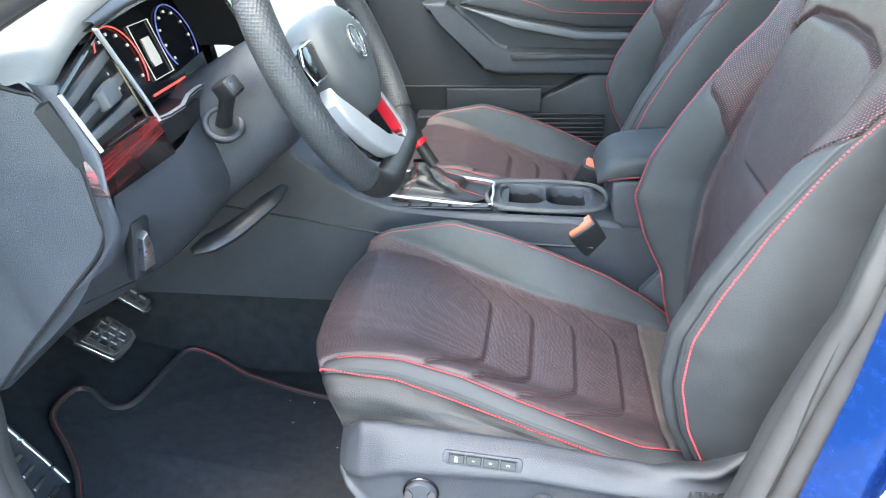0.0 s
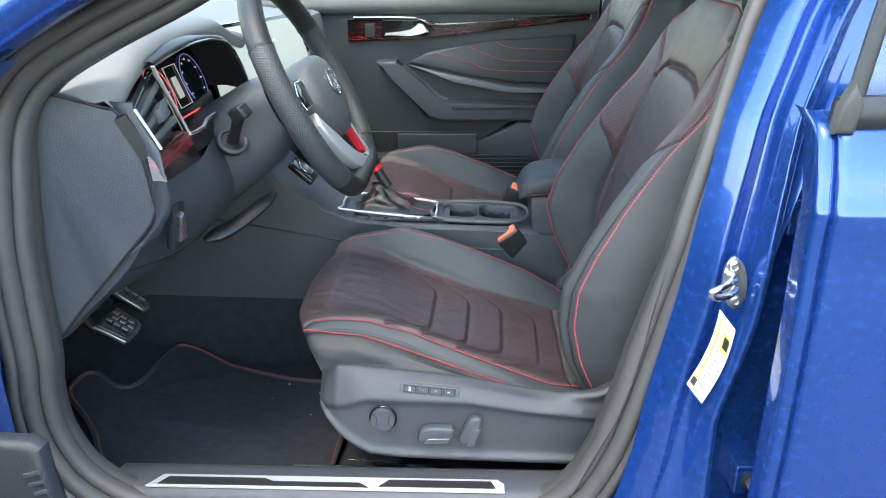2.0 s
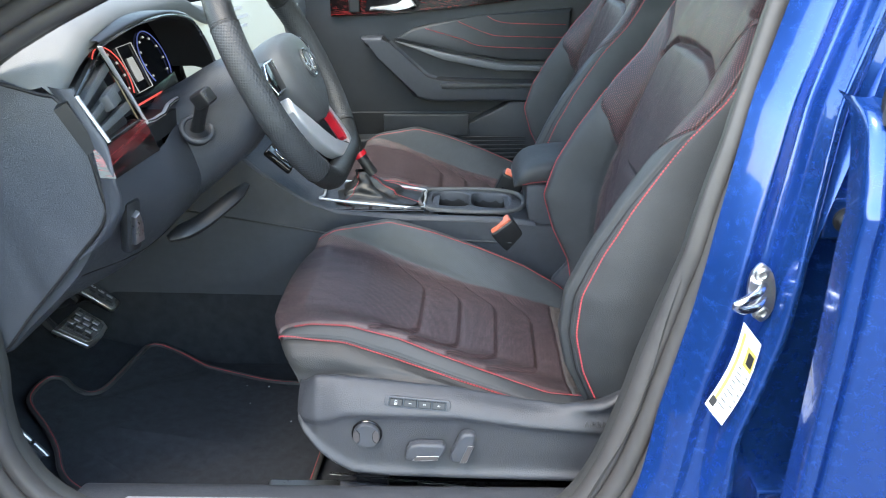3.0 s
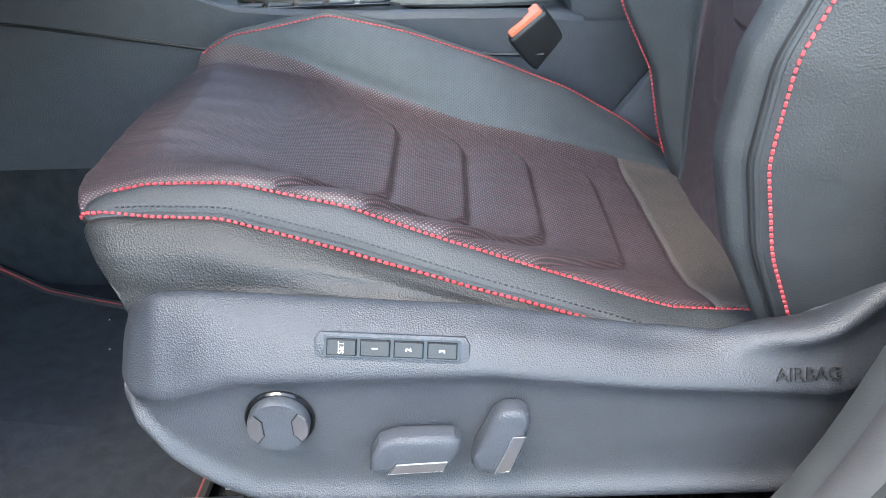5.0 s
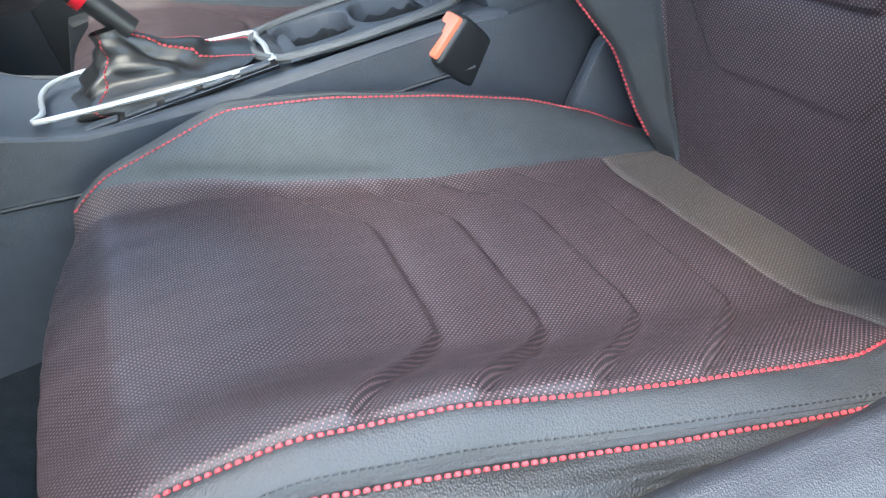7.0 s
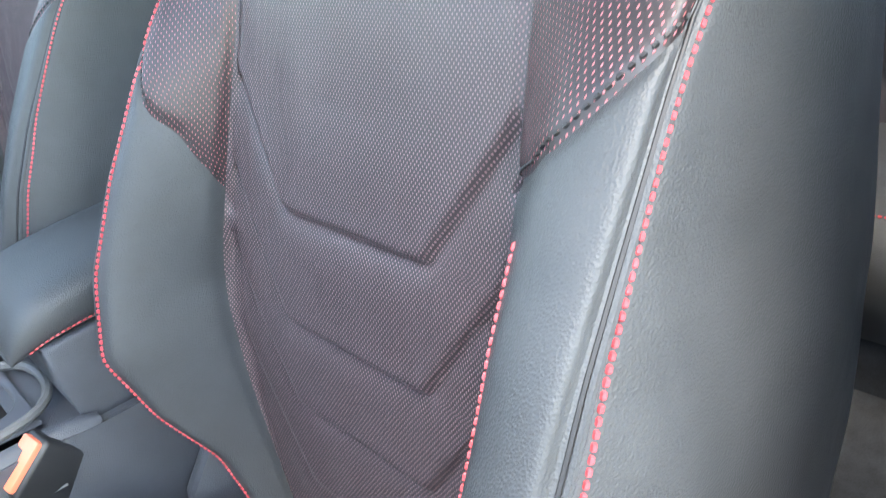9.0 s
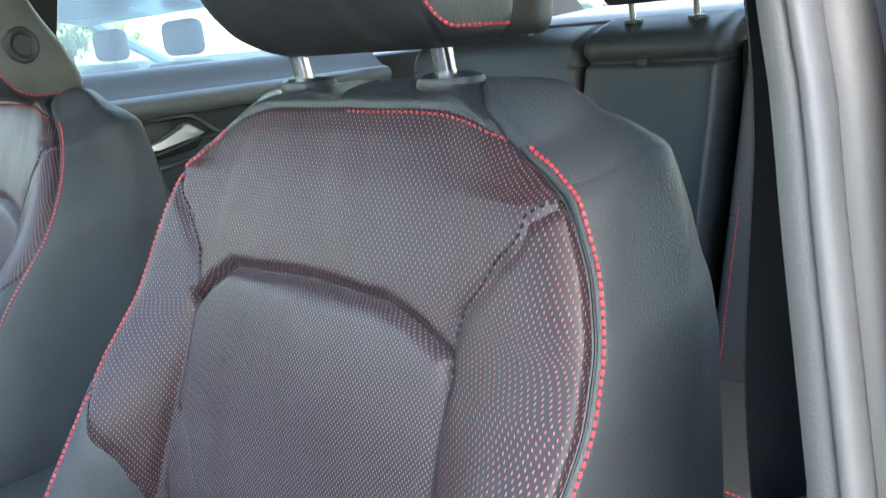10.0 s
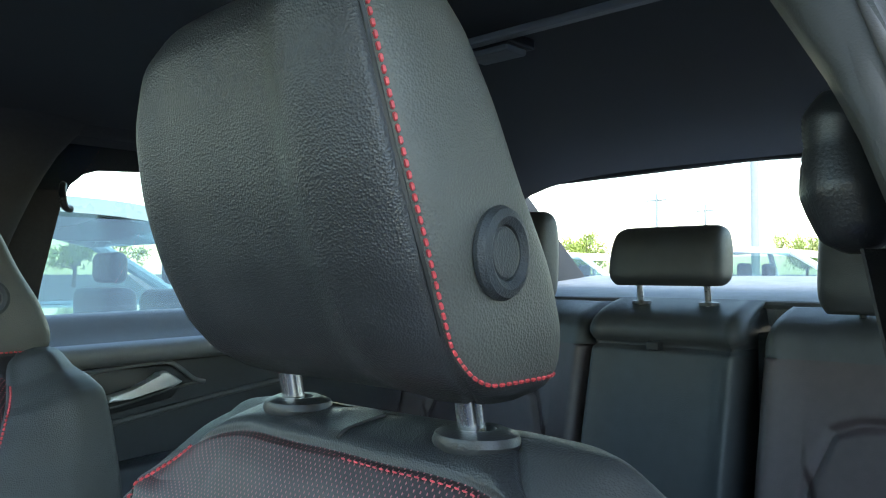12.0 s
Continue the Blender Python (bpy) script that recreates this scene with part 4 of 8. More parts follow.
    switch([(0.035, 0.420), (0.036, 0.432), (0.042, 0.444), (0.054, 0.449), (0.088, 0.448), (0.092, 0.443), (0.0915, 0.436), (0.085, 0.421), (0.080, 0.417), (0.040, 0.417)],
           [(0.046, 0.4185), (0.052, 0.427), (0.083, 0.428), (0.080, 0.4195)], "slide_switch", -0.009, 0.86)
    switch([(0.106, 0.423), (0.108, 0.417), (0.128, 0.415), (0.131, 0.419), (0.142, 0.455), (0.141, 0.462), (0.136, 0.466), (0.126, 0.466), (0.120, 0.461), (0.108, 0.431)],
           [(0.120, 0.4165), (0.129, 0.418), (0.139, 0.447), (0.131, 0.447)], "recline_switch", -0.017, 0.95)
    # memory buttons
    lean = Matrix.Translation((0.0445, 0.6245, 0.503)) @ pose(0, 0, 0, 0, 4.5, -2) @ pose(0, 0, 0, 62, 0, 0)
    frame_outline = [(-0.043, 0.0085), (-0.046, 0.004), (-0.046, -0.005), (-0.041, -0.009), (0.041, -0.009), (0.046, -0.005), (0.046, 0.004), (0.043, 0.0085)]
    part("memory_panel", moved(prism(frame_outline, 0.005, "z", -0.001, 0.0016, 2), lean), M["plastic"], trim, smooth=True)
    part("memory_recess", moved(prism([(-0.040, -0.0058), (0.040, -0.0058), (0.040, 0.006), (-0.040, 0.006)], 0.0006, "z", 0.0040, 0.0, 1), lean), M["gloss_black"], trim)
    for k, word in enumerate(("SET", "1", "2", "3")):
        cx = -0.0295 + k * 0.0197
        part("memory_button", moved(prism([(cx - 0.0088, -0.0048), (cx + 0.0088, -0.0048), (cx + 0.0088, 0.0048), (cx - 0.0088, 0.0048)], 0.0028, "z", 0.0044, 0.0007, 1), lean), M["dark_plastic"], trim)
        lettering("printed_legend", word, 0.0048, M["white"], trim, lean @ Matrix.Translation((cx, 0, 0.0073)) @ pose(0, 0, 0, 0, 0, 90), 0.0001)
    lettering("embossed_word", "AIRBAG", 0.0115, M["dark_plastic"], trim, Matrix.Translation((0.2937, 0.6158, 0.4757)) @ pose(0, 0, 0, 65, 0, 0), 0.0008)


def front_seat(yc, label, dx, driver, fine=1.0):
    seat = thing("front_seat", label, "car seat", "front seats")
    seat_cushion(seat, yc, fine)
    seat_backrest(seat, yc, fine)
    seat_headrest(seat, yc, 0.0 if driver else -0.035)
    if driver:
        side_trim(seat)
    part("seat_frame", box(-0.10, yc - 0.17, 0.335, 0.34, yc + 0.17, 0.395, 0.012), M["dark_plastic"], seat, smooth=True)
    part("cushion_pan", box(-0.12, yc - 0.19, 0.385, 0.33, yc + 0.17, 0.405, 0.01), M["dark_plastic"], seat)
    for s in (-1, 1):
        part("hinge_cover", prism([(0.27, 0.40), (0.28, 0.47), (0.32, 0.52), (0.40, 0.56), (0.47, 0.55), (0.50, 0.50), (0.48, 0.40)], 0.02 * s, "y", yc + s * 0.214, 0.006), M["plastic"], seat, smooth=True)
        part("rail", box(-0.20, yc + s * 0.19 - 0.02, 0.272, 0.42, yc + s * 0.19 + 0.02, 0.302, 0.004), M["steel"], seat, "bare steel floor rail")
        for x in (-0.06, 0.30):
            part("riser", box(x, yc + s * 0.17 - 0.015, 0.295, x + 0.05, yc + s * 0.17 + 0.015, 0.36, 0.004), M["dark_plastic"], seat)
    if driver:
        part("drive_motor", tube([(-0.084, 0.680, 0.309), (-0.011, 0.680, 0.301)], 0.0105, 16), M["plastic"], seat, "grey seat motor housing", True)
        part("drive_rod", tube([(-0.10, 0.680, 0.309), (0.22, 0.680, 0.283)], 0.0022, 8), M["chrome"], seat, "thin bright drive rod", True)
        part("guide_rod", tube([(-0.10, 0.690, 0.327), (0.24, 0.690, 0.292)], 0.0020, 8), M["chrome"], seat, smooth=True)
    seat.location.x = dx
    return seat


front_seat(SEAT_Y, "dark leather power seat with red stitching and chevron quilting", 0.0, True, 2.3)
front_seat(SEAT_Y + 0.671, "matching passenger seat in dark leather with red stitching", 0.012, False, 0.9)


# ---- ground and surroundings ----
gm = bmesh.new()
bmesh.ops.create_grid(gm, x_segments=40, y_segments=40, size=400)
ground = part("ground", gm, M["asphalt"], None)
tagged(ground, "grey asphalt of a car lot", "ground", kind="structure")

# ---- body shell: door opening ----
OPEN = [(-0.448, 0.400), (-0.486, 0.47), (-0.492, 0.54), (-0.484, 0.60), (-0.482, 0.70), (-0.474, 0.82), (-0.460, 0.915), (-0.425, 0.972), (-0.350, 1.018), (-0.230, 1.076), (-0.05, 1.175), (0.10, 1.26), (0.25, 1.325), (0.38, 1.355), (0.47, 1.345), (0.515, 1.28),
        (0.485, 1.17), (0.438, 1.06), (0.408, 0.96), (0.376, 0.84), (0.356, 0.74), (0.334, 0.64), (0.312, 0.545), (0.284, 0.458), (0.248, 0.395), (0.19, 0.355), (0.10, 0.345), (-0.20, 0.345), (-0.36, 0.352)]


def offset(loop, d):
    p = curve(loop, 180, True)
    t = np.roll(p, -1, 0) - np.roll(p, 1, 0)
    t /= np.linalg.norm(t, axis=1, keepdims=True)
    n = np.stack([t[:, 1], -t[:, 0]], axis=1)
    c = p.mean(axis=0)
    if ((p - c) * n).sum() < 0:
        n = -n
    return p + n * d


def tumble(z):
    """The body side leans in above the waist."""
    return 0.13 * np.maximum(0, z - 0.78)


def pillar_y(z):
    """Where the seal begins on the centre pillar."""
    return np.interp(z, [0.70, 0.78, 0.9, 1.01, 1.06, 1.10, 1.15, 1.20, 1.26, 1.36], [0.524, 0.519, 0.530, 0.557, 0.569, 0.583, 0.600, 0.618, 0.643, 0.675])


def band(name, offs, material, parent=None, label=""):
    """A strip that runs round the opening: rows of (outward offset, y, step from the seal's edge on the centre pillar)."""
    rings = []
    for d, y, rel in offs:
        o = offset(OPEN, d)
        w = np.clip((o[:, 1] - 0.62) / 0.16, 0, 1) * np.clip((o[:, 0] - 0.25) / 0.12, 0, 1)
        rings.append(np.stack([o[:, 0], (y + tumble(o[:, 1])) * (1 - w) + (pillar_y(o[:, 1]) + rel) * w, o[:, 1]], axis=1))
    v = np.concatenate(rings)
    f = [(r * 180 + i, r * 180 + (i + 1) % 180, (r + 1) * 180 + (i + 1) % 180, (r + 1) * 180 + i) for r in range(len(rings) - 1) for i in range(180)]
    return link_mesh(name, v, f, material, parent, True, None, label)


shell = thing("car_body", "metallic blue painted car body around the open door", "car body", kind="structure")
seal = thing("door_seal", "grey-black ribbed rubber seal round the door opening", "door seal", kind="structure")
band("inner_trim", [(-0.010, 0.566, 0.011), (-0.011, 0.560, 0.008), (-0.010, 0.553, 0.004), (-0.006, 0.545, -0.002)], M["trim_grey"], seal)
band("inner_lip", [(-0.008, 0.548, 0.002), (-0.011, 0.540, 0.0), (-0.008, 0.529, -0.004), (0.0, 0.522, -0.006), (0.006, 0.525, -0.005), (0.010, 0.535, 0.001)], M["rubber"], seal)
band("middle_rib", [(0.007, 0.534, 0.0), (0.007, 0.520, -0.007), (0.012, 0.510, -0.014), (0.022, 0.508, -0.017), (0.029, 0.514, -0.015), (0.032, 0.525, -0.008)], M["rubber"], seal)
band("outer_rib", [(0.027, 0.522, -0.010), (0.028, 0.510, -0.017), (0.033, 0.505, -0.025), (0.042, 0.507, -0.029), (0.047, 0.520, -0.022)], M["rubber"], seal)
band("painted_flange", [(0.042, 0.520, -0.022), (0.052, 0.512, -0.032), (0.062, 0.500, -0.044), (0.072, 0.485, -0.057), (0.086, 0.470, -0.072)], M["paint"], shell)


# pillar, sill and wing around the flange
pil = []
for z, xa, xb, ya, yb in ((0.20, 0.33, 0.42, 0.45, 0.44), (0.40, 0.335, 0.420, 0.455, 0.440), (0.50, 0.36, 0.415, 0.462, 0.440), (0.585, 0.372, 0.414, 0.468, 0.442), (0.65, 0.385, 0.431, 0.47, 0.442), (0.72, 0.398, 0.446, 0.47, 0.442), (0.80, 0.41, 0.453, 0.472, 0.444), (0.95, 0.436, 0.470, 0.474, 0.448), (1.06, 0.468, 0.505, 0.478, 0.456), (1.17, 0.52, 0.565, 0.49, 0.470), (1.28, 0.56, 0.61, 0.51, 0.49), (1.38, 0.60, 0.65, 0.54, 0.52)):
    d = xb - xa
    hollow = float(np.interp(z, [0.2, 0.42, 0.55, 0.9, 1.05, 1.38], [0.0, 0.0, 0.010, 0.016, 0.014, 0.006]))
    deep = float(np.interp(z, [0.2, 0.85, 0.885, 0.93, 1.38], [0.052, 0.052, 0.030, 0.009, 0.006]))
    pil.append([(xa - 0.035, ya + 0.03, z), (xa - 0.018, ya + 0.008, z), (xa - 0.006, ya - 0.002, z), (xa + 0.14 * d, ya + 0.3 * hollow, z), (xa + 0.36 * d, ya + hollow - 0.008, z), (xa + 0.55 * d, (ya + yb) / 2 + 0.5 * hollow - 0.008, z), (xa + 0.74 * d, yb - 0.004, z), (xb - 0.010, yb - 0.007, z), (xb - 0.001, yb - 0.003, z), (xb + 0.004, yb + 0.3 * deep, z), (xb + 0.006, yb + 0.8 * deep, z), (xb + 0.012, yb + deep, z), (xb + 0.05, yb + deep + 0.004, z), (xb + 0.14, yb + deep + 0.012, z)])
pil = np.array(pil)
zz = np.linspace(0.20, 1.38, 120)
dense = np.stack([np.stack([np.interp(zz, pil[:, 0, 2], pil[:, k, c]) for c in range(3)], axis=1) for k in range(pil.shape[1])], axis=1)
dense = np.array([curve(r, 80) for r in dense])
dense = smoothed(dense, 2, 0)
dense[:, :, 1] += tumble(dense[:, :, 2]) * 0.8
link_mesh("centre_pillar", dense.reshape(-1, 3), [(i * 80 + j, i * 80 + j + 1, (i + 1) * 80 + j + 1, (i + 1) * 80 + j) for i in range(119) for j in range(79)], M["paint"], shell)
# rocker below the opening
rock = np.array([[(x, y, z) for y, z in ((0.545, 0.355), (0.525, 0.345), (0.50, 0.335), (0.47, 0.325), (0.445, 0.31), (0.40, 0.29), (0.36, 0.26), (0.34, 0.22), (0.36, 0.17))] for x in np.linspace(-0.85, 0.62, 40)])
rock = np.array([curve(r, 30) for r in rock])
link_mesh("rocker", rock.reshape(-1, 3), [(i * 30 + j, i * 30 + j + 1, (i + 1) * 30 + j + 1, (i + 1) * 30 + j) for i in range(39) for j in range(29)], M["paint"], shell)
# front pillar and hinge face
hp = np.array([[(x, y, z) for x, y in ((-0.510 + max(0, z - 0.93) * 1.3, 0.475), (-0.53 + max(0, z - 0.93) * 1.5, 0.455), (-0.56 + max(0, z - 0.93) * 1.6, 0.435), (-0.62 + max(0, z - 0.93) * 1.7, 0.425), (-0.70 + max(0, z - 0.93) * 1.8, 0.43), (-0.75, 0.36))] for z in np.linspace(0.2, 1.02, 40)])
hp = np.array([curve(r, 24) for r in hp])
link_mesh("hinge_pillar", hp.reshape(-1, 3), [(i * 24 + j, i * 24 + j + 1, (i + 1) * 24 + j + 1, (i + 1) * 24 + j) for i in range(39) for j in range(23)], M["paint"], shell)
ap = [(-0.62, 0.43, 0.93), (-0.50, 0.452, 1.005), (-0.36, 0.475, 1.09), (-0.20, 0.49, 1.175), (0.0, 0.505, 1.285), (0.2, 0.53, 1.385), (0.42, 0.545, 1.43), (0.8, 0.55, 1.44), (1.3, 0.56, 1.42), (1.8, 0.58, 1.34)]
part("roof_rail", tube(curve(ap, 60), 0.045, 14, flat=0.8), M["paint"], shell, smooth=True)
part("roof_rail", tube(curve([(x, 2 * CEN - y, z) for x, y, z in ap], 60), 0.045, 14, flat=0.8), M["paint"], shell, smooth=True)
rf = np.array([[(x, CEN + s * 0.66, 1.435 + 0.035 * math.cos(s * 1.5) - 0.05 * ((x - 0.8) / 1.0) ** 2) for s in np.linspace(-1, 1, 16)] for x in np.linspace(-0.05, 1.95, 24)])
link_mesh("roof", rf.reshape(-1, 3), [(i * 16 + j, i * 16 + j + 1, (i + 1) * 16 + j + 1, (i + 1) * 16 + j) for i in range(23) for j in range(15)], M["paint"], shell)
part("bonnet", box(-2.0, CEN - 0.75, 0.80, -0.95, CEN + 0.75, 0.90, 0.03), M["paint"], shell, smooth=True)
part("wing", box(-2.0, 0.34, 0.25, -0.72, 0.44, 0.88, 0.03), M["paint"], shell, smooth=True)
part("boot_lid", box(2.25, CEN - 0.70, 0.85, 2.75, CEN + 0.70, 1.04, 0.04), M["paint"], shell, smooth=True)
part("rear_quarter", box(1.35, 0.36, 0.25, 2.75, 0.42, 0.93, 0.03), M["paint"], shell, smooth=True)
part("quarter_panel", box(-2.0, 2 * CEN - 0.42, 0.25, 2.75, 2 * CEN - 0.36, 0.93, 0.03), M["paint"], shell, smooth=True)

# hinge bolts, striker, label on the pillar
def hex_bolt(name, p, label, facing):
    b = thing(name, label, "bolt", "hinge bolts")
    m = Matrix.Translation(p) @ facing
    part("plate", moved(box(-0.022, -0.022, -0.06, 0.022, 0.022, 0.004, 0.003), m), M["paint"], b)
    part("washer", moved(disc_lathe([(0.004, 0.003), (0.0135, 0.003), (0.0135, 0.007), (0.004, 0.007)], 24), m), M["dark_plastic"], b)
    part("hex_head", moved(disc_lathe([(0.003, 0.006), (0.009, 0.006), (0.009, 0.015), (0.0075, 0.017), (0.005, 0.017), (0.0045, 0.013), (0.002, 0.013)], 6), m), M["steel"], b)
    return b


FACE = pose(0, 0, 0, 90, 0, 0)
hex_bolt("hinge_bolt", (0.492, 0.470, 0.838), "blue painted hinge plate with a hex bolt", FACE)
hex_bolt("hinge_bolt", (0.478, 0.470, 0.470), "blue painted hinge plate with a hex bolt", FACE)
hex_bolt("hinge_bolt", (-0.545, 0.440, 0.640), "hinge bolt on the blue front pillar", FACE)

stk = thing("door_striker", "bright steel door striker with two screws", "door striker")
sm = Matrix.Translation((0.413, 0.452, 0.764)) @ pose(0, 0, 0, 0, -8, 0) @ FACE
part("plate", moved(prism([(0.014 * math.cos(a) * (0.75 if abs(math.sin(a)) > 0.9 else 1), 0.034 * math.sin(a)) for a in np.linspace(0, 6.283, 28, endpoint=False)], 0.005, "z", 0.0, 0.0015), sm), M["steel"], stk, smooth=True)
part("loop", moved(tube(curve([(0.004, 0.008, 0.0), (-0.008, 0.010, 0.020), (-0.026, 0.008, 0.030), (-0.034, 0.003, 0.030), (-0.026, -0.004, 0.027), (-0.010, -0.006, 0.020), (0.004, -0.006, 0.0)], 30), 0.0042, 12), sm), M["chrome"], stk, smooth=True)
for s in (-1, 1):
    part("screw", moved(disc_lathe([(0.001, 0.0045), (0.0075, 0.0045), (0.0065, 0.007), (0.0042, 0.0078), (0.0038, 0.0055), (0.001, 0.0055)], 20), sm @ Matrix.Translation((0.0, s * 0.022, 0))), M["steel"], stk, smooth=True)

lab = thing("tyre_label", "white information sticker with yellow header on the blue pillar", "label")


def lab_pt(s, t):
    """s along the sticker from its upper to its lower end, t across."""
    a = np.array((0.402, 0.4595, 0.728))
    b = np.array((0.372, 0.4535, 0.629))
    ax = b - a
    ac = np.array((0.019, -0.008, -0.023))
    bend = 0.006 * math.sin(s * math.pi)
    p = a + ax * s + ac * t
    return p + np.array((bend, -0.003 * (1 - abs(2 * t - 1)), 0)) + np.array((0, -0.006, 0))


def patch(name, s0, s1, t0, t1, material, lift, n=10):
    v = []
    for i in range(n + 1):
        for j in range(4):
            s, t = s0 + (s1 - s0) * i / n, t0 + (t1 - t0) * j / 3
            v.append(lab_pt(s, t) + np.array((-0.2, -0.95, 0.1)) * lift)
    return link_mesh(name, v, [(i * 4 + j, i * 4 + j + 1, (i + 1) * 4 + j + 1, (i + 1) * 4 + j) for i in range(n) for j in range(3)], material, lab)


patch("sheet", 0, 1, 0, 1, M["paper"], 0.0, 16)
patch("printed_header", 0.08, 0.92, 0.12, 0.24, M["yellow"], 0.0006)
patch("printed_box", 0.16, 0.38, 0.42, 0.92, M["yellow"], 0.0006)
patch("printed_box", 0.20, 0.34, 0.52, 0.84, M["dark_plastic"], 0.0010)
for k in range(9):
    patch("printed_bar", 0.42 + 0.055 * k, 0.434 + 0.055 * k, 0.32, 0.50 + 0.1 * (k % 3), M["plastic_soft"], 0.0006, 3)
for k in range(6):
    patch("printed_bar", 0.44 + 0.07 * k, 0.455 + 0.07 * k, 0.76, 0.92, M["plastic_soft"], 0.0006, 3)
patch("printed_disc", 0.86, 0.95, 0.04, 0.28, M["dark_plastic"], 0.0010, 3)

# rear door, shut, next to the pillar
rd = thing("rear_door", "closed metallic blue rear door with black window trim", "car door")
fp = np.concatenate([curve([(0.460, 0.20), (0.372, 0.22), (0.358, 0.30), (0.344, 0.45), (0.336, 0.60), (0.3315, 0.72), (0.3310, 0.78), (0.3320, 0.82), (0.3325, 0.85), (0.3300, 0.878), (0.3292, 0.886)], 44),
                     curve([(0.3296, 0.8885), (0.3345, 0.905), (0.342, 0.935), (0.356, 0.965), (0.385, 0.978)], 16)])
xs = [0.4330, 0.4333, 0.4340, 0.4360, 0.4400, 0.4450, 0.4465, 0.4472, 0.4480, 0.4500, 0.4508, 0.4520, 0.4550, 0.462, 0.48, 0.5, 0.55, 0.6, 0.7, 0.85, 1.0, 1.15, 1.3, 1.4]
inn = [0.040, 0.018, 0.012, 0.0085, 0.0070, 0.0062, 0.0066, 0.0095, 0.0125, 0.0125, 0.0080, 0.0045, 0.0020, 0.0006, 0, 0, 0, 0, 0, 0, 0, 0, 0, 0]
v = [(x + 0.006, min(y + d, 0.47), z) for x, d in zip(xs, inn) for y, z in fp]
link_mesh("skin", v, [(i * 60 + j, i * 60 + j + 1, (i + 1) * 60 + j + 1, (i + 1) * 60 + j) for i in range(len(xs) - 1) for j in range(59)], M["paint"], rd)
part("belt_moulding", tube([(0.455, 0.366, 0.978), (0.7, 0.368, 0.985), (1.4, 0.372, 0.995)], 0.013, 10, flat=1.4), M["dark_plastic"], rd, smooth=True)
part("corner_cap", prism([(0.450, 0.962), (0.453, 0.99), (0.464, 1.012), (0.475, 0.99), (0.470, 0.962)], 0.02, "y", 0.350, 0.006, 3), M["trim_grey"], rd, smooth=True)
part("window_frame", tube(curve([(0.474, 0.375, 0.985), (0.497, 0.395, 1.08), (0.54, 0.43, 1.22), (0.575, 0.47, 1.33), (0.65, 0.50, 1.39), (0.9, 0.51, 1.395), (1.25, 0.51, 1.33)], 50), 0.008, 10, flat=1.3), M["dark_plastic"], rd, smooth=True)
gp = [(0.470, 0.383, 0.985), (0.49, 0.40, 1.08), (0.535, 0.435, 1.22), (0.58, 0.472, 1.33), (0.65, 0.50, 1.385), (1.2, 0.50, 1.36), (1.35, 0.39, 0.99)]
link_mesh("window_pane", gp, [tuple(range(7))], M["glass_dark"], rd, False)
part("inner_panel", box(0.62, 0.42, 0.30, 1.38, 0.50, 0.97, 0.02), M["dark_plastic"], rd, smooth=True)

# sill plate
sill = thing("sill_plate", "black plastic door sill with a brushed metal scuff plate", "door sill", kind="structure")
prf = [(0.552, 0.355), (0.548, 0.372), (0.556, 0.383), (0.575, 0.388), (0.605, 0.386), (0.632, 0.375), (0.650, 0.345), (0.655, 0.26)]
sp = np.array([[(x, y, z) for y, z in curve(prf, 24)] for x in np.linspace(-0.44, 0.36, 20)])
link_mesh("tread", sp.reshape(-1, 3), [(i * 24 + j, i * 24 + j + 1, (i + 1) * 24 + j + 1, (i + 1) * 24 + j) for i in range(19) for j in range(23)], M["plastic"], sill)
part("scuff_plate", prism([(-0.382, 0.560), (-0.362, 0.588), (0.148, 0.588), (0.158, 0.578), (0.158, 0.560)], 0.004, "z", 0.3862, 0.001), M["silver"], sill, "brushed aluminium scuff plate")
part("scuff_inlay", prism([(-0.365, 0.5635), (-0.352, 0.581), (-0.205, 0.581), (-0.19, 0.574), (-0.06, 0.574), (-0.045, 0.5635)], 0.002, "z", 0.3890, 0.0), M["dark_plastic"], sill)
part("scuff_inlay", prism([(-0.03, 0.566), (-0.015, 0.582), (0.138, 0.582), (0.145, 0.566)], 0.002, "z", 0.3890, 0.0), M["dark_plastic"], sill)
part("pillar_lower_trim", prism([(0.21, 0.36), (0.265, 0.40), (0.305, 0.465), (0.33, 0.56), (0.345, 0.66), (0.365, 0.77), (0.39, 0.84), (0.52, 0.84), (0.50, 0.7), (0.46, 0.35)], 0.018, "y", 0.540, 0.006, 3), M["trim_grey"], sill, "grey plastic pillar trim", True)

sill.location = (0, -0.014, -0.010)

# ---- floor, tunnel ----
floor = thing("floor", "black carpeted car floor", "floor", kind="structure")
fl = np.array([[(x, y, 0.25 + 0.26 * max(0, -x - 0.42) + 0.65 * max(0, -x - 0.74) + max(0, 0.70 - y) * 0.25) for y in np.linspace(0.60, 2 * CEN - 0.60, 30)] for x in np.linspace(-1.15, 1.05, 50)])
link_mesh("carpet", fl.reshape(-1, 3), [(i * 30 + j, i * 30 + j + 1, (i + 1) * 30 + j + 1, (i + 1) * 30 + j) for i in range(49) for j in range(29)], M["carpet"], floor)
part("firewall", box(-1.18, 0.56, 0.2, -1.12, 2 * CEN - 0.56, 0.95, 0.01), M["carpet"], floor)
part("kick_panel", prism([(-0.555, 0.40), (-0.56, 0.62), (-0.57, 0.70), (-1.1, 0.75), (-1.1, 0.25), (-0.50, 0.30)], 0.03, "y", 0.565, 0.008), M["plastic"], floor, smooth=True)
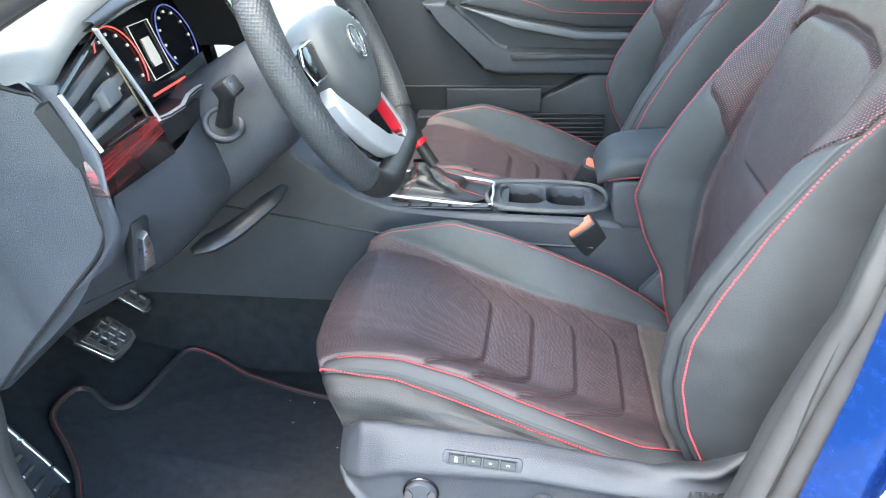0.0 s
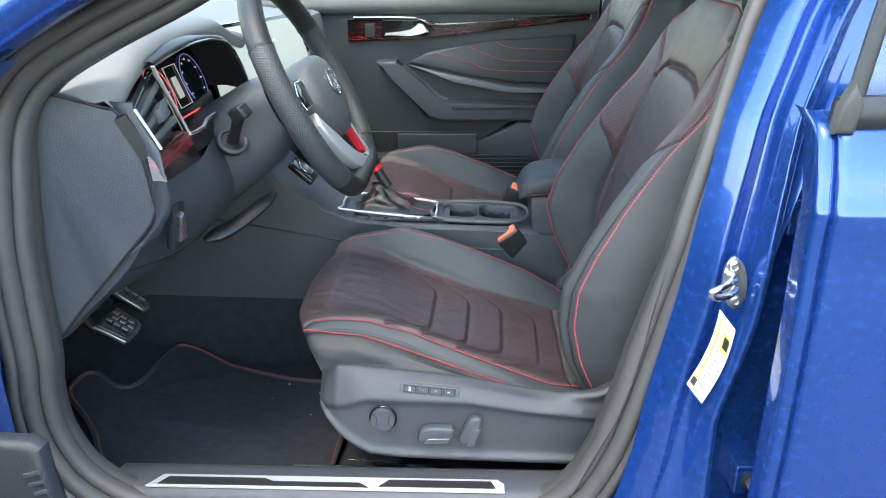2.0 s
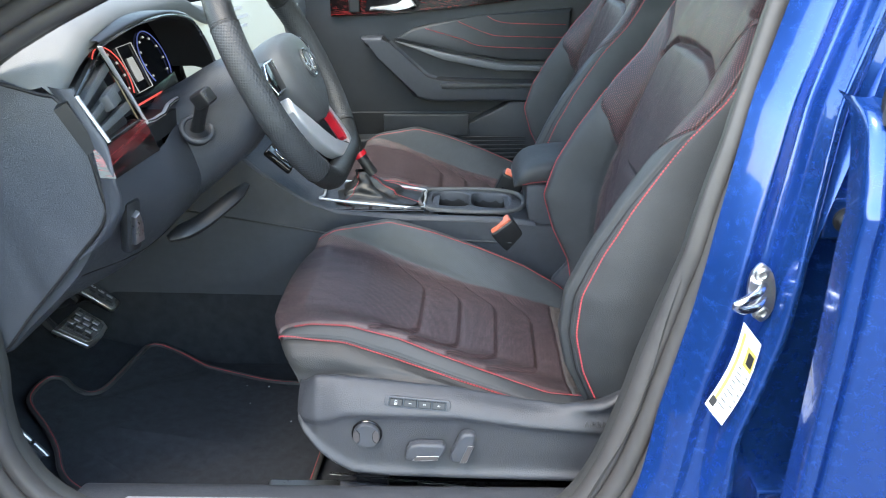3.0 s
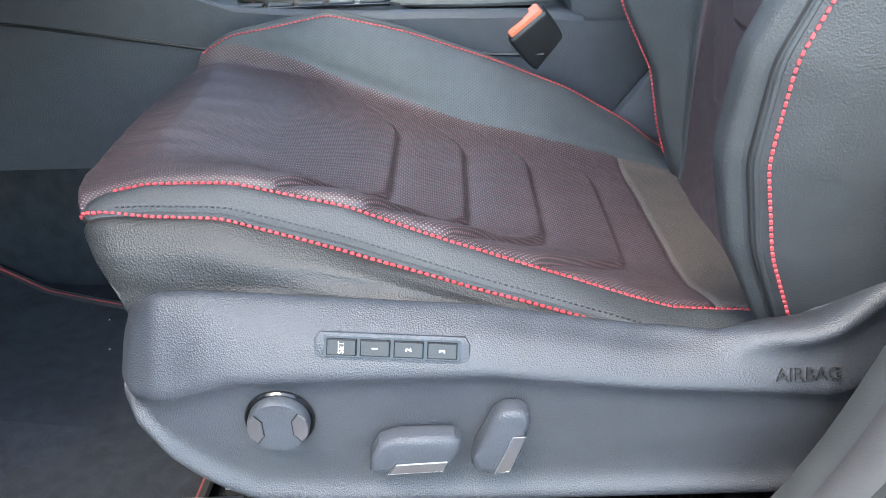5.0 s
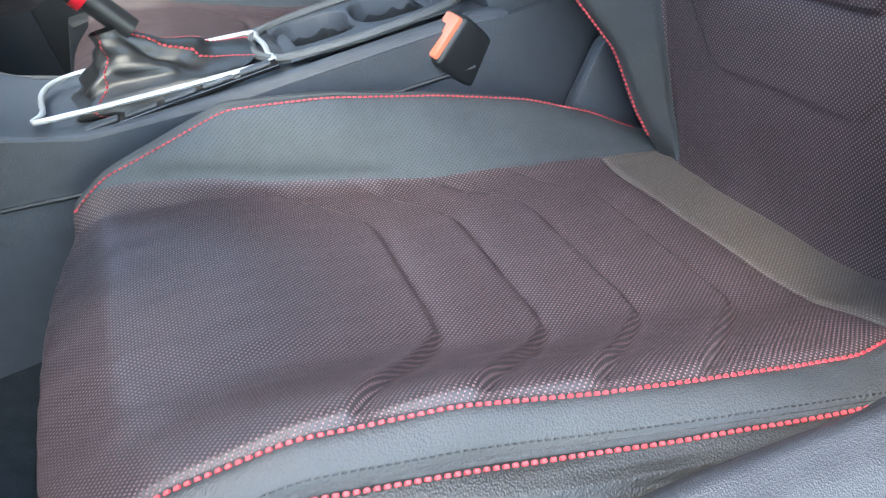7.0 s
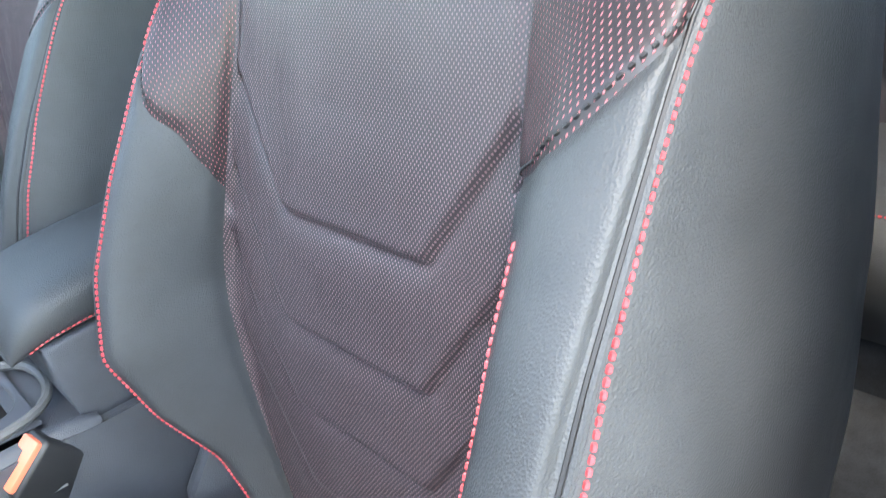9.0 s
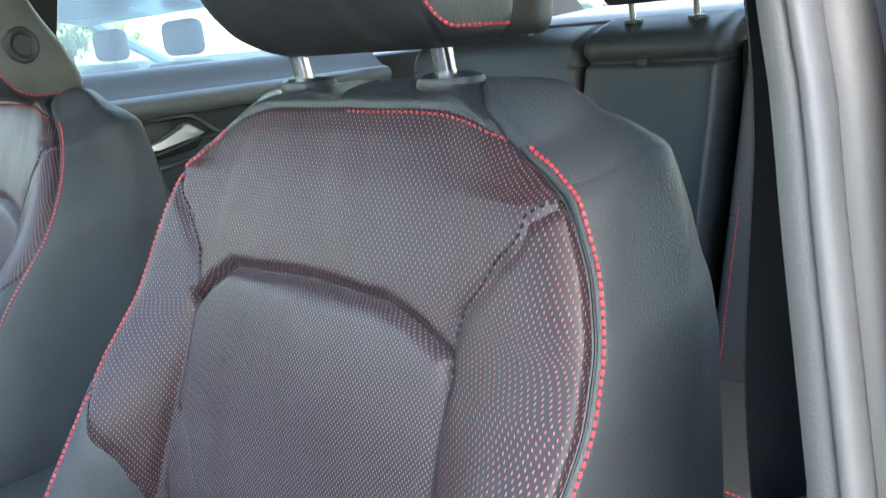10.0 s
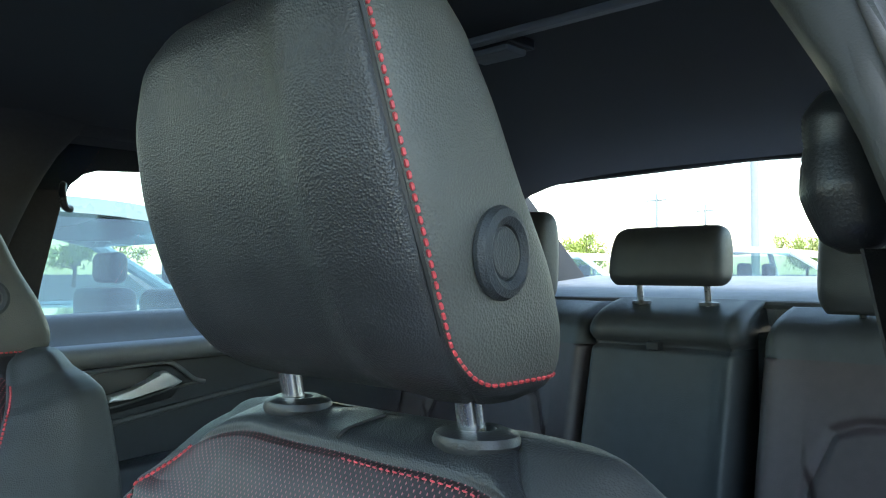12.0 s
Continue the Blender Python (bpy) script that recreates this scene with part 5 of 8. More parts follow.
part("rear_footwell", box(0.55, 0.58, 0.235, 1.08, 2 * CEN - 0.58, 0.262, 0.004), M["carpet"], floor)

fm = thing("floor_mat", "black carpet floor mat with a red piped edge", "floor mat")
mo = curve([(-0.150, 0.675), (-0.138, 0.80), (-0.135, 0.98), (-0.17, 1.02), (-0.28, 1.035), (-0.414, 1.083), (-0.50, 1.118), (-0.545, 1.118), (-0.556, 1.06), (-0.568, 0.95), (-0.588, 0.922), (-0.615, 0.928), (-0.645, 0.948), (-0.670, 0.935), (-0.668, 0.87), (-0.61, 0.81), (-0.573, 0.767), (-0.53, 0.705), (-0.45, 0.668), (-0.30, 0.664), (-0.18, 0.662)], 160, True)


def mat_z(x, y):
    return 0.2645 + 0.26 * max(0, -x - 0.42) + 0.65 * max(0, -x - 0.74) + max(0, 0.70 - y) * 0.25


bm = prism([tuple(p) for p in mo], 0.008, "z", 0.0, 0.0)
for vv in bm.verts:
    vv.co.z += mat_z(vv.co.x, vv.co.y) - 0.004
part("carpet_top", bm, M["mat"], fm)
part("edge_binding", tube([(x, y, mat_z(x, y) + 0.004) for x, y in mo], 0.0055, 8, True), M["trim_grey"], fm, smooth=True)
c0 = mo.mean(axis=0)
part("red_piping", tube([(c0[0] + (x - c0[0]) * 0.992, c0[1] + (y - c0[1]) * 0.988, mat_z(x, y) + 0.0078) for x, y in mo], 0.0011, 6, True), M["thread"], fm, "thin red piping")
random.seed(4)
for k in range(26):
    x, y = random.uniform(-0.5, -0.18), random.uniform(0.70, 1.05)
    lint = bmesh.new()
    bmesh.ops.create_icosphere(lint, subdivisions=1, radius=random.uniform(0.0008, 0.0018))
    part("lint", moved(lint, Matrix.Translation((x, y, mat_z(x, y) + 0.005))), M["white"], fm)

# pedals and footrest
def pedal(name, label, cx, cy, cz, w, h, tilt):
    p = thing(name, label, "pedal")
    m = Matrix.Translation((cx, cy, cz)) @ pose(0, 0, 0, 0, tilt, 0)
    rim = [(-w / 2 - 0.003, h / 2), (w / 2 + 0.003, h / 2 - 0.004), (w * 0.5, -h * 0.30), (w * 0.40, -h * 0.46), (w * 0.15, -h / 2), (-w * 0.25, -h / 2), (-w * 0.46, -h * 0.42)]
    part("pad", moved(prism(rim, 0.009, "x", 0, 0.0025, 3), m), M["steel"], p, "brushed steel pedal pad", True)
    part("rubber_face", moved(prism([(y_ * 0.84, z_ * 0.80) for y_, z_ in rim], 0.003, "x", 0.0085, 0.001), m), M["plastic_soft"], p, "grey pedal face")
    cols = 4 if w > 0.06 else 2
    for r in range(3):
        for c in range(cols):
            a, b = (c - (cols - 1) / 2) * w * 0.70 / cols, (r - 1) * h * 0.24 + (0.06 * h if c % 2 else -0.02 * h)
            part("stud", moved(box(0.0112, a - w * 0.055, b - h * 0.085, 0.0145, a + w * 0.055, b + h * 0.085, 0.001, 1), m), M["steel"] if c > 0 else M["dark_plastic"], p)
    part("arm", moved(tube([(-0.004, 0, 0), (-0.03, 0, 0.03), (0.03, 0, 0.20), (0.08, 0, 0.30)], 0.010, 8), m), M["dark_plastic"], p, smooth=True)
    return p


pedal("brake_pedal", "steel-faced brake pedal with rubber studs", -0.577, 0.925, 0.445, 0.084, 0.070, -56)
pedal("accelerator_pedal", "narrow steel-faced accelerator pedal", -0.622, 1.090, 0.424, 0.040, 0.078, -52)
fr = thing("footrest", "sloping footrest with a bright steel edge and steel ribs", "footrest")
frm = Matrix.Translation((-0.590, 0.769, 0.283)) @ pose(0, 0, 0, 0, -36, 0)
part("plate", moved(box(-0.022, -0.098, -0.004, 0.002, 0.002, 0.185, 0.005, 3), frm), M["plastic"], fr, smooth=True)
part("edge_bar", moved(tube(curve([(0.003, -0.090, 0.0), (0.003, -0.020, 0.0), (0.003, -0.004, 0.004), (0.003, 0.0, 0.018), (0.003, 0.0, 0.10), (0.003, 0.0, 0.185)], 40), 0.0048, 10), frm), M["steel"], fr, "bright steel edge bar", True)
for k in range(7):
    for y0, y1 in ((-0.045, -0.018), (-0.086, -0.058)):
        part("rib", moved(box(0.0015, y0 - 0.004 * (k % 2), 0.014 + k * 0.024, 0.006, y1, 0.022 + k * 0.024, 0.002, 2), frm), M["steel"], fr)


# ---- dashboard ----
dash = thing("dashboard", "grey and black car dashboard with silver trim", "dashboard", kind="structure")
# end cap next to the door
endcap = curve([(-0.448, 0.962), (-0.36, 0.944), (-0.340, 0.936), (-0.322, 0.89), (-0.314, 0.83), (-0.316, 0.795), (-0.36, 0.745), (-0.43, 0.67), (-0.492, 0.608), (-0.496, 0.70), (-0.486, 0.82), (-0.470, 0.915)], 60, True)
part("end_cap", prism([tuple(p) for p in endcap], 0.02, "y", 0.572, 0.004, 3), M["plastic"], dash, "removable grey plastic end cover", True)
body = curve([(-0.50, 0.60), (-0.45, 0.64), (-0.37, 0.715), (-0.330, 0.775), (-0.325, 0.80), (-0.328, 0.835), (-0.345, 0.845), (-0.42, 0.848), (-0.60, 0.85), (-1.0, 0.85), (-1.1, 0.70), (-0.7, 0.58)], 70, True)
part("carrier", prism([tuple(p) for p in body], 2 * (CEN - 0.585) - 0.30, "y", 0.580, 0.006, 3), M["plastic"], dash, smooth=True)
# soft top pad, with the hood over the dials
ys = np.linspace(0.575, 2 * CEN - 0.575, 90)
secs = []
for y in ys:
    zf = np.interp(y, [0.575, 0.60, 0.63, 0.68, 0.75, 0.98, 1.05, 1.12, 1.3, 1.86], [0.944, 0.962, 0.990, 1.006, 1.012, 1.008, 0.985, 0.970, 0.965, 0.955])
    xr = np.interp(y, [0.575, 0.60, 0.68, 1.0, 1.1, 1.86], [-0.346, -0.340, -0.330, -0.328, -0.335, -0.330])
    lift = 0.016 * min(1, (y - 0.575) / 0.03, (2 * CEN - 0.575 - y) / 0.03)
    sec = [(xr - 0.004, zf - 0.022), (xr + 0.001, zf - 0.008), (xr - 0.002, zf + 0.001), (xr - 0.012, zf + 0.008), (xr - 0.05, zf + lift), (xr - 0.11, zf + lift), (-0.62, 0.995), (-0.80, 0.955), (-1.05, 0.90)]
    secs.append([(a, y, b) for a, b in curve(sec, 40)])
secs = smoothed(np.array(secs), 3, 0)
link_mesh("top_pad", secs.reshape(-1, 3), [(i * 40 + j, i * 40 + j + 1, (i + 1) * 40 + j + 1, (i + 1) * 40 + j) for i in range(89) for j in range(39)], M["dash_pad"], dash, label="soft light-grey dashboard top pad")
part("pad_seam", tube([tuple(s[9] + np.array((0, 0, 0.0005))) for s in secs[4:40]], 0.0011, 5), M["thread_dark"], dash)
# side defroster vent
dv = Matrix.Translation((-0.440, 0.618, 0.992)) @ pose(0, 0, 0, 0, -12, 10)
part("defroster_vent", moved(prism([(-0.028, -0.020), (0.024, -0.016), (0.028, 0.012), (-0.004, 0.020)], 0.006, "z", -0.001, 0.002), dv), M["dark_plastic"], dash, smooth=True)
for k in range(4):
    part("vent_slat", moved(box(-0.022 + k * 0.012, -0.014, 0.004, -0.019 + k * 0.012, 0.013, 0.008, 0.0006, 1), dv), M["plastic_soft"], dash)

# outer air vent
vent = thing("air_vent", "black slatted dashboard air vent with silver trim", "air vent")
VQ = [Vector(p) for p in ((-0.316, 0.560, 0.944), (-0.336, 0.676, 0.974), (-0.306, 0.684, 0.886), (-0.288, 0.558, 0.893))]
VN = (VQ[1] - VQ[0]).cross(VQ[3] - VQ[0]).normalized()
VN = VN if VN.x > 0 else -VN


def vp(u, v, d=0.0):
    """A place on the vent: u across from the door side, v down, d outwards."""
    return (VQ[0] * (1 - u) + VQ[1] * u) * (1 - v) + (VQ[3] * (1 - u) + VQ[2] * u) * v + VN * d


def vslab(u0, u1, v0, v1, d0, d1, bev=0.0):
    bm = bmesh.new()
    c = [bm.verts.new(vp(u, v, d)) for d in (d0, d1) for u, v in ((u0, v0), (u1, v0), (u1, v1), (u0, v1))]
    for f in ((0, 1, 2, 3), (7, 6, 5, 4), (0, 4, 5, 1), (1, 5, 6, 2), (2, 6, 7, 3), (3, 7, 4, 0)):
        bm.faces.new([c[i] for i in f])
    if bev:
        bmesh.ops.bevel(bm, geom=bm.edges[:], offset=bev, segments=2, affect="EDGES", profile=0.5)
    return bm


part("surround", vslab(0, 1, 0, 1, -0.03, -0.012), M["dark_plastic"], vent)
for a_, b_ in (((0, 0), (0, 1)), ((0, 0), (1, 0)), ((1, 0), (1, 1)), ((0, 1), (1, 1))):
    part("trim_strip", tube([vp(*a_, 0.002), vp(*b_, 0.002)], 0.0022, 8), M["silver"] if a_ == (0, 0) and b_ == (0, 1) else M["gloss_black"], vent, smooth=True)
for k in range(3):
    v0 = 0.14 + 0.28 * k
    part("slat", vslab(0.03, 0.97, v0, v0 + 0.12, -0.016, 0.003, 0.001), M["plastic_soft"], vent, smooth=True)
part("direction_tab", vslab(0.36, 0.64, 0.36, 0.62, 0.0, 0.014, 0.003), M["plastic_soft"], vent, smooth=True)
SQ = [Vector(p) for p in ((-0.288, 0.556, 0.891), (-0.303, 0.700, 0.884), (-0.292, 0.706, 0.842), (-0.279, 0.543, 0.856))]
bm = bmesh.new()
cc = [bm.verts.new(p + o) for o in (Vector((0, 0, 0)), Vector((-0.02, 0.004, 0))) for p in SQ]
for f in ((0, 1, 2, 3), (7, 6, 5, 4), (0, 4, 5, 1), (1, 5, 6, 2), (2, 6, 7, 3), (3, 7, 4, 0)):
    bm.faces.new([cc[i] for i in f])
part("decor_strip", bm, M["wood"], dash, "dark red patterned trim strip")
lower = []
for y, sec in ((0.584, ((-0.300, 0.856), (-0.303, 0.82), (-0.312, 0.79), (-0.365, 0.735), (-0.44, 0.662), (-0.50, 0.602), (-0.60, 0.60))),
               (0.64, ((-0.292, 0.850), (-0.290, 0.815), (-0.303, 0.78), (-0.355, 0.722), (-0.44, 0.648), (-0.52, 0.60), (-0.60, 0.595))),
               (0.72, ((-0.294, 0.843), (-0.282, 0.805), (-0.290, 0.765), (-0.340, 0.705), (-0.43, 0.636), (-0.52, 0.60), (-0.60, 0.595))),
               (0.80, ((-0.303, 0.850), (-0.285, 0.80), (-0.287, 0.755), (-0.335, 0.695), (-0.42, 0.63), (-0.52, 0.60), (-0.60, 0.595))),
               (0.96, ((-0.303, 0.860), (-0.285, 0.80), (-0.287, 0.755), (-0.335, 0.695), (-0.42, 0.63), (-0.52, 0.60), (-0.60, 0.595))),
               (1.06, ((-0.303, 0.870), (-0.300, 0.80), (-0.305, 0.755), (-0.345, 0.70), (-0.42, 0.64), (-0.52, 0.61), (-0.60, 0.60))),
               (1.115, ((-0.315, 0.870), (-0.320, 0.80), (-0.335, 0.755), (-0.36, 0.71), (-0.43, 0.65), (-0.52, 0.62), (-0.60, 0.61)))):
    lower.append([(a, y, b) for a, b in curve(sec, 40)])
lower = np.stack([curve(np.array(lower)[:, k], 50) for k in range(40)], axis=1)
link_mesh("knee_cover", lower.reshape(-1, 3), [(i * 40 + j, i * 40 + j + 1, (i + 1) * 40 + j + 1, (i + 1) * 40 + j) for i in range(49) for j in range(39)], M["plastic"], dash)
part("panel_gap", tube([tuple(lower[i, 17]) for i in range(2, 26)], 0.0013, 6), M["thread_dark"], dash)
outer = curve([(-0.352, 0.5735, 0.953), (-0.336, 0.573, 0.925), (-0.321, 0.572, 0.888), (-0.313, 0.572, 0.84), (-0.317, 0.572, 0.79), (-0.36, 0.572, 0.742)], 40)
inner = curve([(-0.318, 0.569, 0.952), (-0.303, 0.562, 0.917), (-0.288, 0.556, 0.891), (-0.280, 0.545, 0.857), (-0.284, 0.557, 0.822), (-0.312, 0.580, 0.775)], 40)
strip = np.array([curve([o, o * 0.6 + i * 0.4 + np.array((0.001, -0.007, 0)), o * 0.2 + i * 0.8 + np.array((0.001, -0.005, 0)), i, i + np.array((-0.012, 0.012, 0))], 14) for o, i in zip(outer, inner)])
link_mesh("end_frame", strip.reshape(-1, 3), [(i * 14 + j, i * 14 + j + 1, (i + 1) * 14 + j + 1, (i + 1) * 14 + j) for i in range(39) for j in range(13)], M["plastic"], dash)
part("cover_gap", tube([(x, 0.5725, z) for x, z in endcap], 0.0022, 6, True), M["thread_dark"], dash)
part("centre_fascia", prism([(-0.400, 0.970), (-0.390, 0.90), (-0.330, 0.825), (-0.315, 0.80), (-0.33, 0.76), (-0.44, 0.76), (-0.44, 0.970)], 0.36, "y", 1.045, 0.006), M["gloss_black"], dash, smooth=True)
part("centre_vent_slat", box(-0.318, 1.10, 0.838, -0.306, 1.36, 0.844, 0.001), M["plastic_soft"], dash)
part("centre_vent_slat", box(-0.318, 1.10, 0.820, -0.306, 1.36, 0.826, 0.001), M["plastic_soft"], dash)

# instrument display
ins = thing("instrument_display", "lit digital instrument display in a silver-edged frame", "instrument cluster")
im = Matrix.Translation((-0.362, 0.832, 0.925)) @ pose(0, 0, 0, 0, -20, 0) @ Matrix.Diagonal((1, 0.9, 0.9, 1))
part("glass", moved(prism([(-0.145, -0.058), (0.135, -0.058), (0.150, 0.000), (0.135, 0.060), (-0.130, 0.064), (-0.150, 0.02)], 0.01, "x", -0.01, 0.002), im), M["screen"], ins)
bez = curve([(-0.322, 0.652, 0.984), (-0.306, 0.72, 0.999), (-0.297, 0.79, 1.002), (-0.289, 0.845, 0.996), (-0.284, 0.880, 0.982), (-0.278, 0.908, 0.948), (-0.274, 0.933, 0.905)], 60)
part("bezel", tube(bez, 0.0023, 8), M["chrome"], ins, "thin silver bezel", True)
hood = np.array([[p + np.array((-0.075, 0.010 * k / 59, 0.004)), p + np.array((-0.03, 0, 0.006)), p + np.array((-0.002, 0, 0.006)), p + np.array((0.002, 0, 0.002)), p + np.array((-0.002, 0, -0.003)), p + np.array((-0.05, 0.045 * k / 59, -0.003)), p + np.array((-0.10, 0.09 * k / 59, -0.004))] for k, p in enumerate(bez)])
link_mesh("hood_lining", hood.reshape(-1, 3), [(i * 7 + j, i * 7 + j + 1, (i + 1) * 7 + j + 1, (i + 1) * 7 + j) for i in range(59) for j in range(6)], M["dark_plastic"], ins, label="black lining of the display hood")
lip = [(-0.303, 1.010, 0.875), (-0.303, 0.897, 0.8825), (-0.303, 0.806, 0.8850), (-0.303, 0.784, 0.8835), (-0.303, 0.766, 0.8765), (-0.303, 0.728, 0.8770), (-0.303, 0.703, 0.8800)]
part("lower_lip", tube(lip, 0.0036, 8, flat=0.75), M["silver"], ins, "satin silver stepped lower lip", True)
part("lip_groove", tube([(x_ + 0.0034, y_, z_ + 0.0010) for x_, y_, z_ in lip], 0.0009, 6), M["dark_plastic"], ins)
part("side_strip", tube(curve([(-0.322, 0.652, 0.984), (-0.317, 0.675, 0.945), (-0.311, 0.698, 0.905), (-0.304, 0.706, 0.880)], 30), 0.0032, 8, flat=0.7), M["silver"], ins, "satin silver strip beside the vent", True)
for cy, mt in ((-0.082, "glow_red"), (0.082, "glow_blue")):
    arcp = [(0.0025, cy + 0.048 * math.cos(a), 0.048 * math.sin(a)) for a in np.linspace(-0.7, 3.84, 40)]
    part("dial_arc", moved(tube(arcp, 0.0010, 6), im), M[mt], ins)
    for a in np.linspace(-0.6, 3.74, 9):
        part("dial_tick", moved(box(0.0005, cy + 0.039 * math.cos(a) - 0.0018, 0.039 * math.sin(a) - 0.0018, 0.002, cy + 0.039 * math.cos(a) + 0.0018, 0.039 * math.sin(a) + 0.0018, 0), im), M["glow_white"], ins)
part("menu_frame", moved(tube([(0.002, -0.028, -0.035), (0.002, 0.028, -0.035), (0.002, 0.028, 0.038), (0.002, -0.028, 0.038)], 0.001, 5, True), im), M["glow_white"], ins)
part("car_icon", moved(prism([(-0.010, -0.020), (0.010, -0.020), (0.012, -0.010), (0.010, 0.018), (-0.010, 0.018), (-0.012, -0.010)], 0.0015, "x", 0.0005, 0), im), M["glow_white"], ins)
part("red_bar", moved(box(0.0005, -0.05, -0.052, 0.002, 0.05, -0.049, 0), im), M["glow_red"], ins)
part("hood_shell", prism([(-0.38, 0.840), (-0.304, 0.846), (-0.304, 0.872), (-0.374, 0.866), (-0.40, 0.985), (-0.345, 0.990), (-0.345, 0.998), (-0.45, 1.0), (-0.45, 0.86)], 0.345, "y", 0.69, 0.002), M["dark_plastic"], dash, smooth=True)

# centre screen, bezel
cs = thing("centre_screen", "large glossy centre touchscreen, lit page with painted sky reflection", "touchscreen")
cm = Matrix.Translation((-0.316, 1.205, 0.918)) @ pose(0, 0, 0, 0, -14, -13)
part("bezel", moved(prism([(-0.215, -0.082), (0.205, -0.085), (0.212, 0.076), (-0.205, 0.082)], 0.014, "x", -0.014, 0.003), cm), M["gloss_black"], cs, smooth=True)
# lit page, with the sky's reflection painted in as pale glow
part("screen", moved(prism([(-0.204, -0.072), (0.188, -0.074), (0.194, 0.068), (-0.196, 0.074)], 0.001, "x", 0.0005, 0), cm), M["screen_lit"], cs)
for k in range(3):
    part("text_bar", moved(box(0.0018, -0.01 + 0.01 * k, 0.012 + 0.016 * k, 0.0022, 0.045 + 0.015 * (k % 2), 0.018 + 0.016 * k, 0), cm), M["white"], cs)
part("volume_knob", moved(moved(disc_lathe([(0.002, 0.012), (0.010, 0.012), (0.0115, 0.010), (0.0115, 0.0), (0.002, 0.0)], 24), pose(0.001, 0.198, 0.010, 0, 90, 0)), cm), M["dark_plastic"], cs, "small black knob", True)
part("climate_panel", prism([(-0.335, 0.79), (-0.300, 0.72), (-0.310, 0.71), (-0.40, 0.78)], 0.26, "y", 1.10, 0.004), M["gloss_black"], dash, smooth=True)
pv = thing("air_vent", "black slatted passenger air vent at the dashboard end", "air vent")
pvm = Matrix.Translation((-0.335, 1.80, 0.925)) @ pose(0, 0, 0, 0, -12, 12)
part("surround", moved(box(-0.012, -0.075, -0.042, 0.0, 0.075, 0.042, 0.004), pvm), M["dark_plastic"], pv, smooth=True)
for k in range(4):
    part("slat", moved(box(-0.005, -0.07, -0.034 + 0.02 * k, 0.012, 0.07, -0.028 + 0.02 * k, 0.001, 1), pvm), M["plastic_soft"], pv)
part("passenger_pad", prism([(-0.345, 0.962), (-0.326, 0.955), (-0.314, 0.92), (-0.312, 0.885), (-0.320, 0.862), (-0.40, 0.86), (-0.42, 0.962)], 0.475, "y", 1.39, 0.010, 3), M["dash_pad"], dash, "soft grey pad before the passenger", True)
part("passenger_fascia", prism([(-0.30, 0.85), (-0.295, 0.80), (-0.33, 0.75), (-0.36, 0.86)], 0.44, "y", 1.40, 0.005), M["wood"], dash, smooth=True)
part("glovebox", prism([(-0.330, 0.78), (-0.345, 0.72), (-0.40, 0.58), (-0.60, 0.52), (-0.6, 0.78)], 0.50, "y", 1.36, 0.012, 3), M["plastic"], dash, smooth=True)

# start button beside the column
sbn = thing("start_button", "round black engine start button with a bright ring", "button")
sbm = Matrix.Translation((-0.236, 1.136, 0.706)) @ pose(0, 0, 0, 0, 42, 0)
part("base_plate", moved(box(-0.030, -0.028, -0.014, 0.030, 0.028, 0.0, 0.005, 3), sbm), M["gloss_black"], sbn, smooth=True)
part("button_ring", moved(tube([(0.0165 * math.cos(a), 0.0165 * math.sin(a), 0.002) for a in np.linspace(0, 6.2832, 36, endpoint=False)], 0.0022, 8, True), sbm), M["chrome"], sbn, "bright metal ring", True)
part("button_face", moved(disc_lathe([(0.002, 0.0), (0.0145, 0.0), (0.0142, 0.003), (0.012, 0.004), (0.002, 0.0042)], 32), sbm), M["dark_plastic"], sbn, smooth=True)
for k in range(2):
    part("printed_bar", moved(box(-0.006, -0.007, 0.0040, 0.006, -0.005, 0.0046, 0) if k else box(-0.004, 0.002, 0.0040, 0.004, 0.004, 0.0046, 0), sbm), M["white"], sbn)

# lower cover with the release lever and tray
lever = thing("bonnet_release", "small grey release lever under the dashboard", "lever")
lm = Matrix.Translation((-0.302, 0.612, 0.770)) @ pose(0, 0, 0, 0, 10, -20)
part("pocket", moved(box(-0.012, -0.012, -0.034, 0.002, 0.014, 0.036, 0.005), lm), M["dark_plastic"], lever, smooth=True)
part("handle", moved(prism([(-0.006, -0.020), (0.010, -0.018), (0.008, 0.006), (0.002, 0.024), (-0.006, 0.018)], 0.010, "x", 0.0, 0.003), lm), M["steel"], lever, smooth=True)

# ---- steering column and wheel ----
col = thing("steering_column", "dark grey plastic steering column shroud with stalks", "steering column")
WHEEL = Matrix.Translation((-0.151, SEAT_Y, 0.916)) @ pose(0, 0, 0, 0, -26, 0)   # local x: towards the driver
sh = []
for x, h, w, zo in ((-0.26, 0.080, 0.075, -0.030), (-0.20, 0.078, 0.070, -0.024), (-0.14, 0.072, 0.066, -0.016), (-0.10, 0.068, 0.064, -0.010), (-0.075, 0.058, 0.062, -0.002), (-0.062, 0.05, 0.06, 0.0)):
    sh.append([(x, w * math.copysign(abs(math.cos(a)) ** 0.7, math.cos(a)), zo + h * math.copysign(abs(math.sin(a)) ** 0.7, math.sin(a))) for a in np.linspace(0, 2 * math.pi, 49)])
sh = np.array([[tuple(WHEEL @ Vector(p)) for p in r] for r in sh])
sh = np.stack([curve(sh[:, k], 30) for k in range(49)], axis=1)
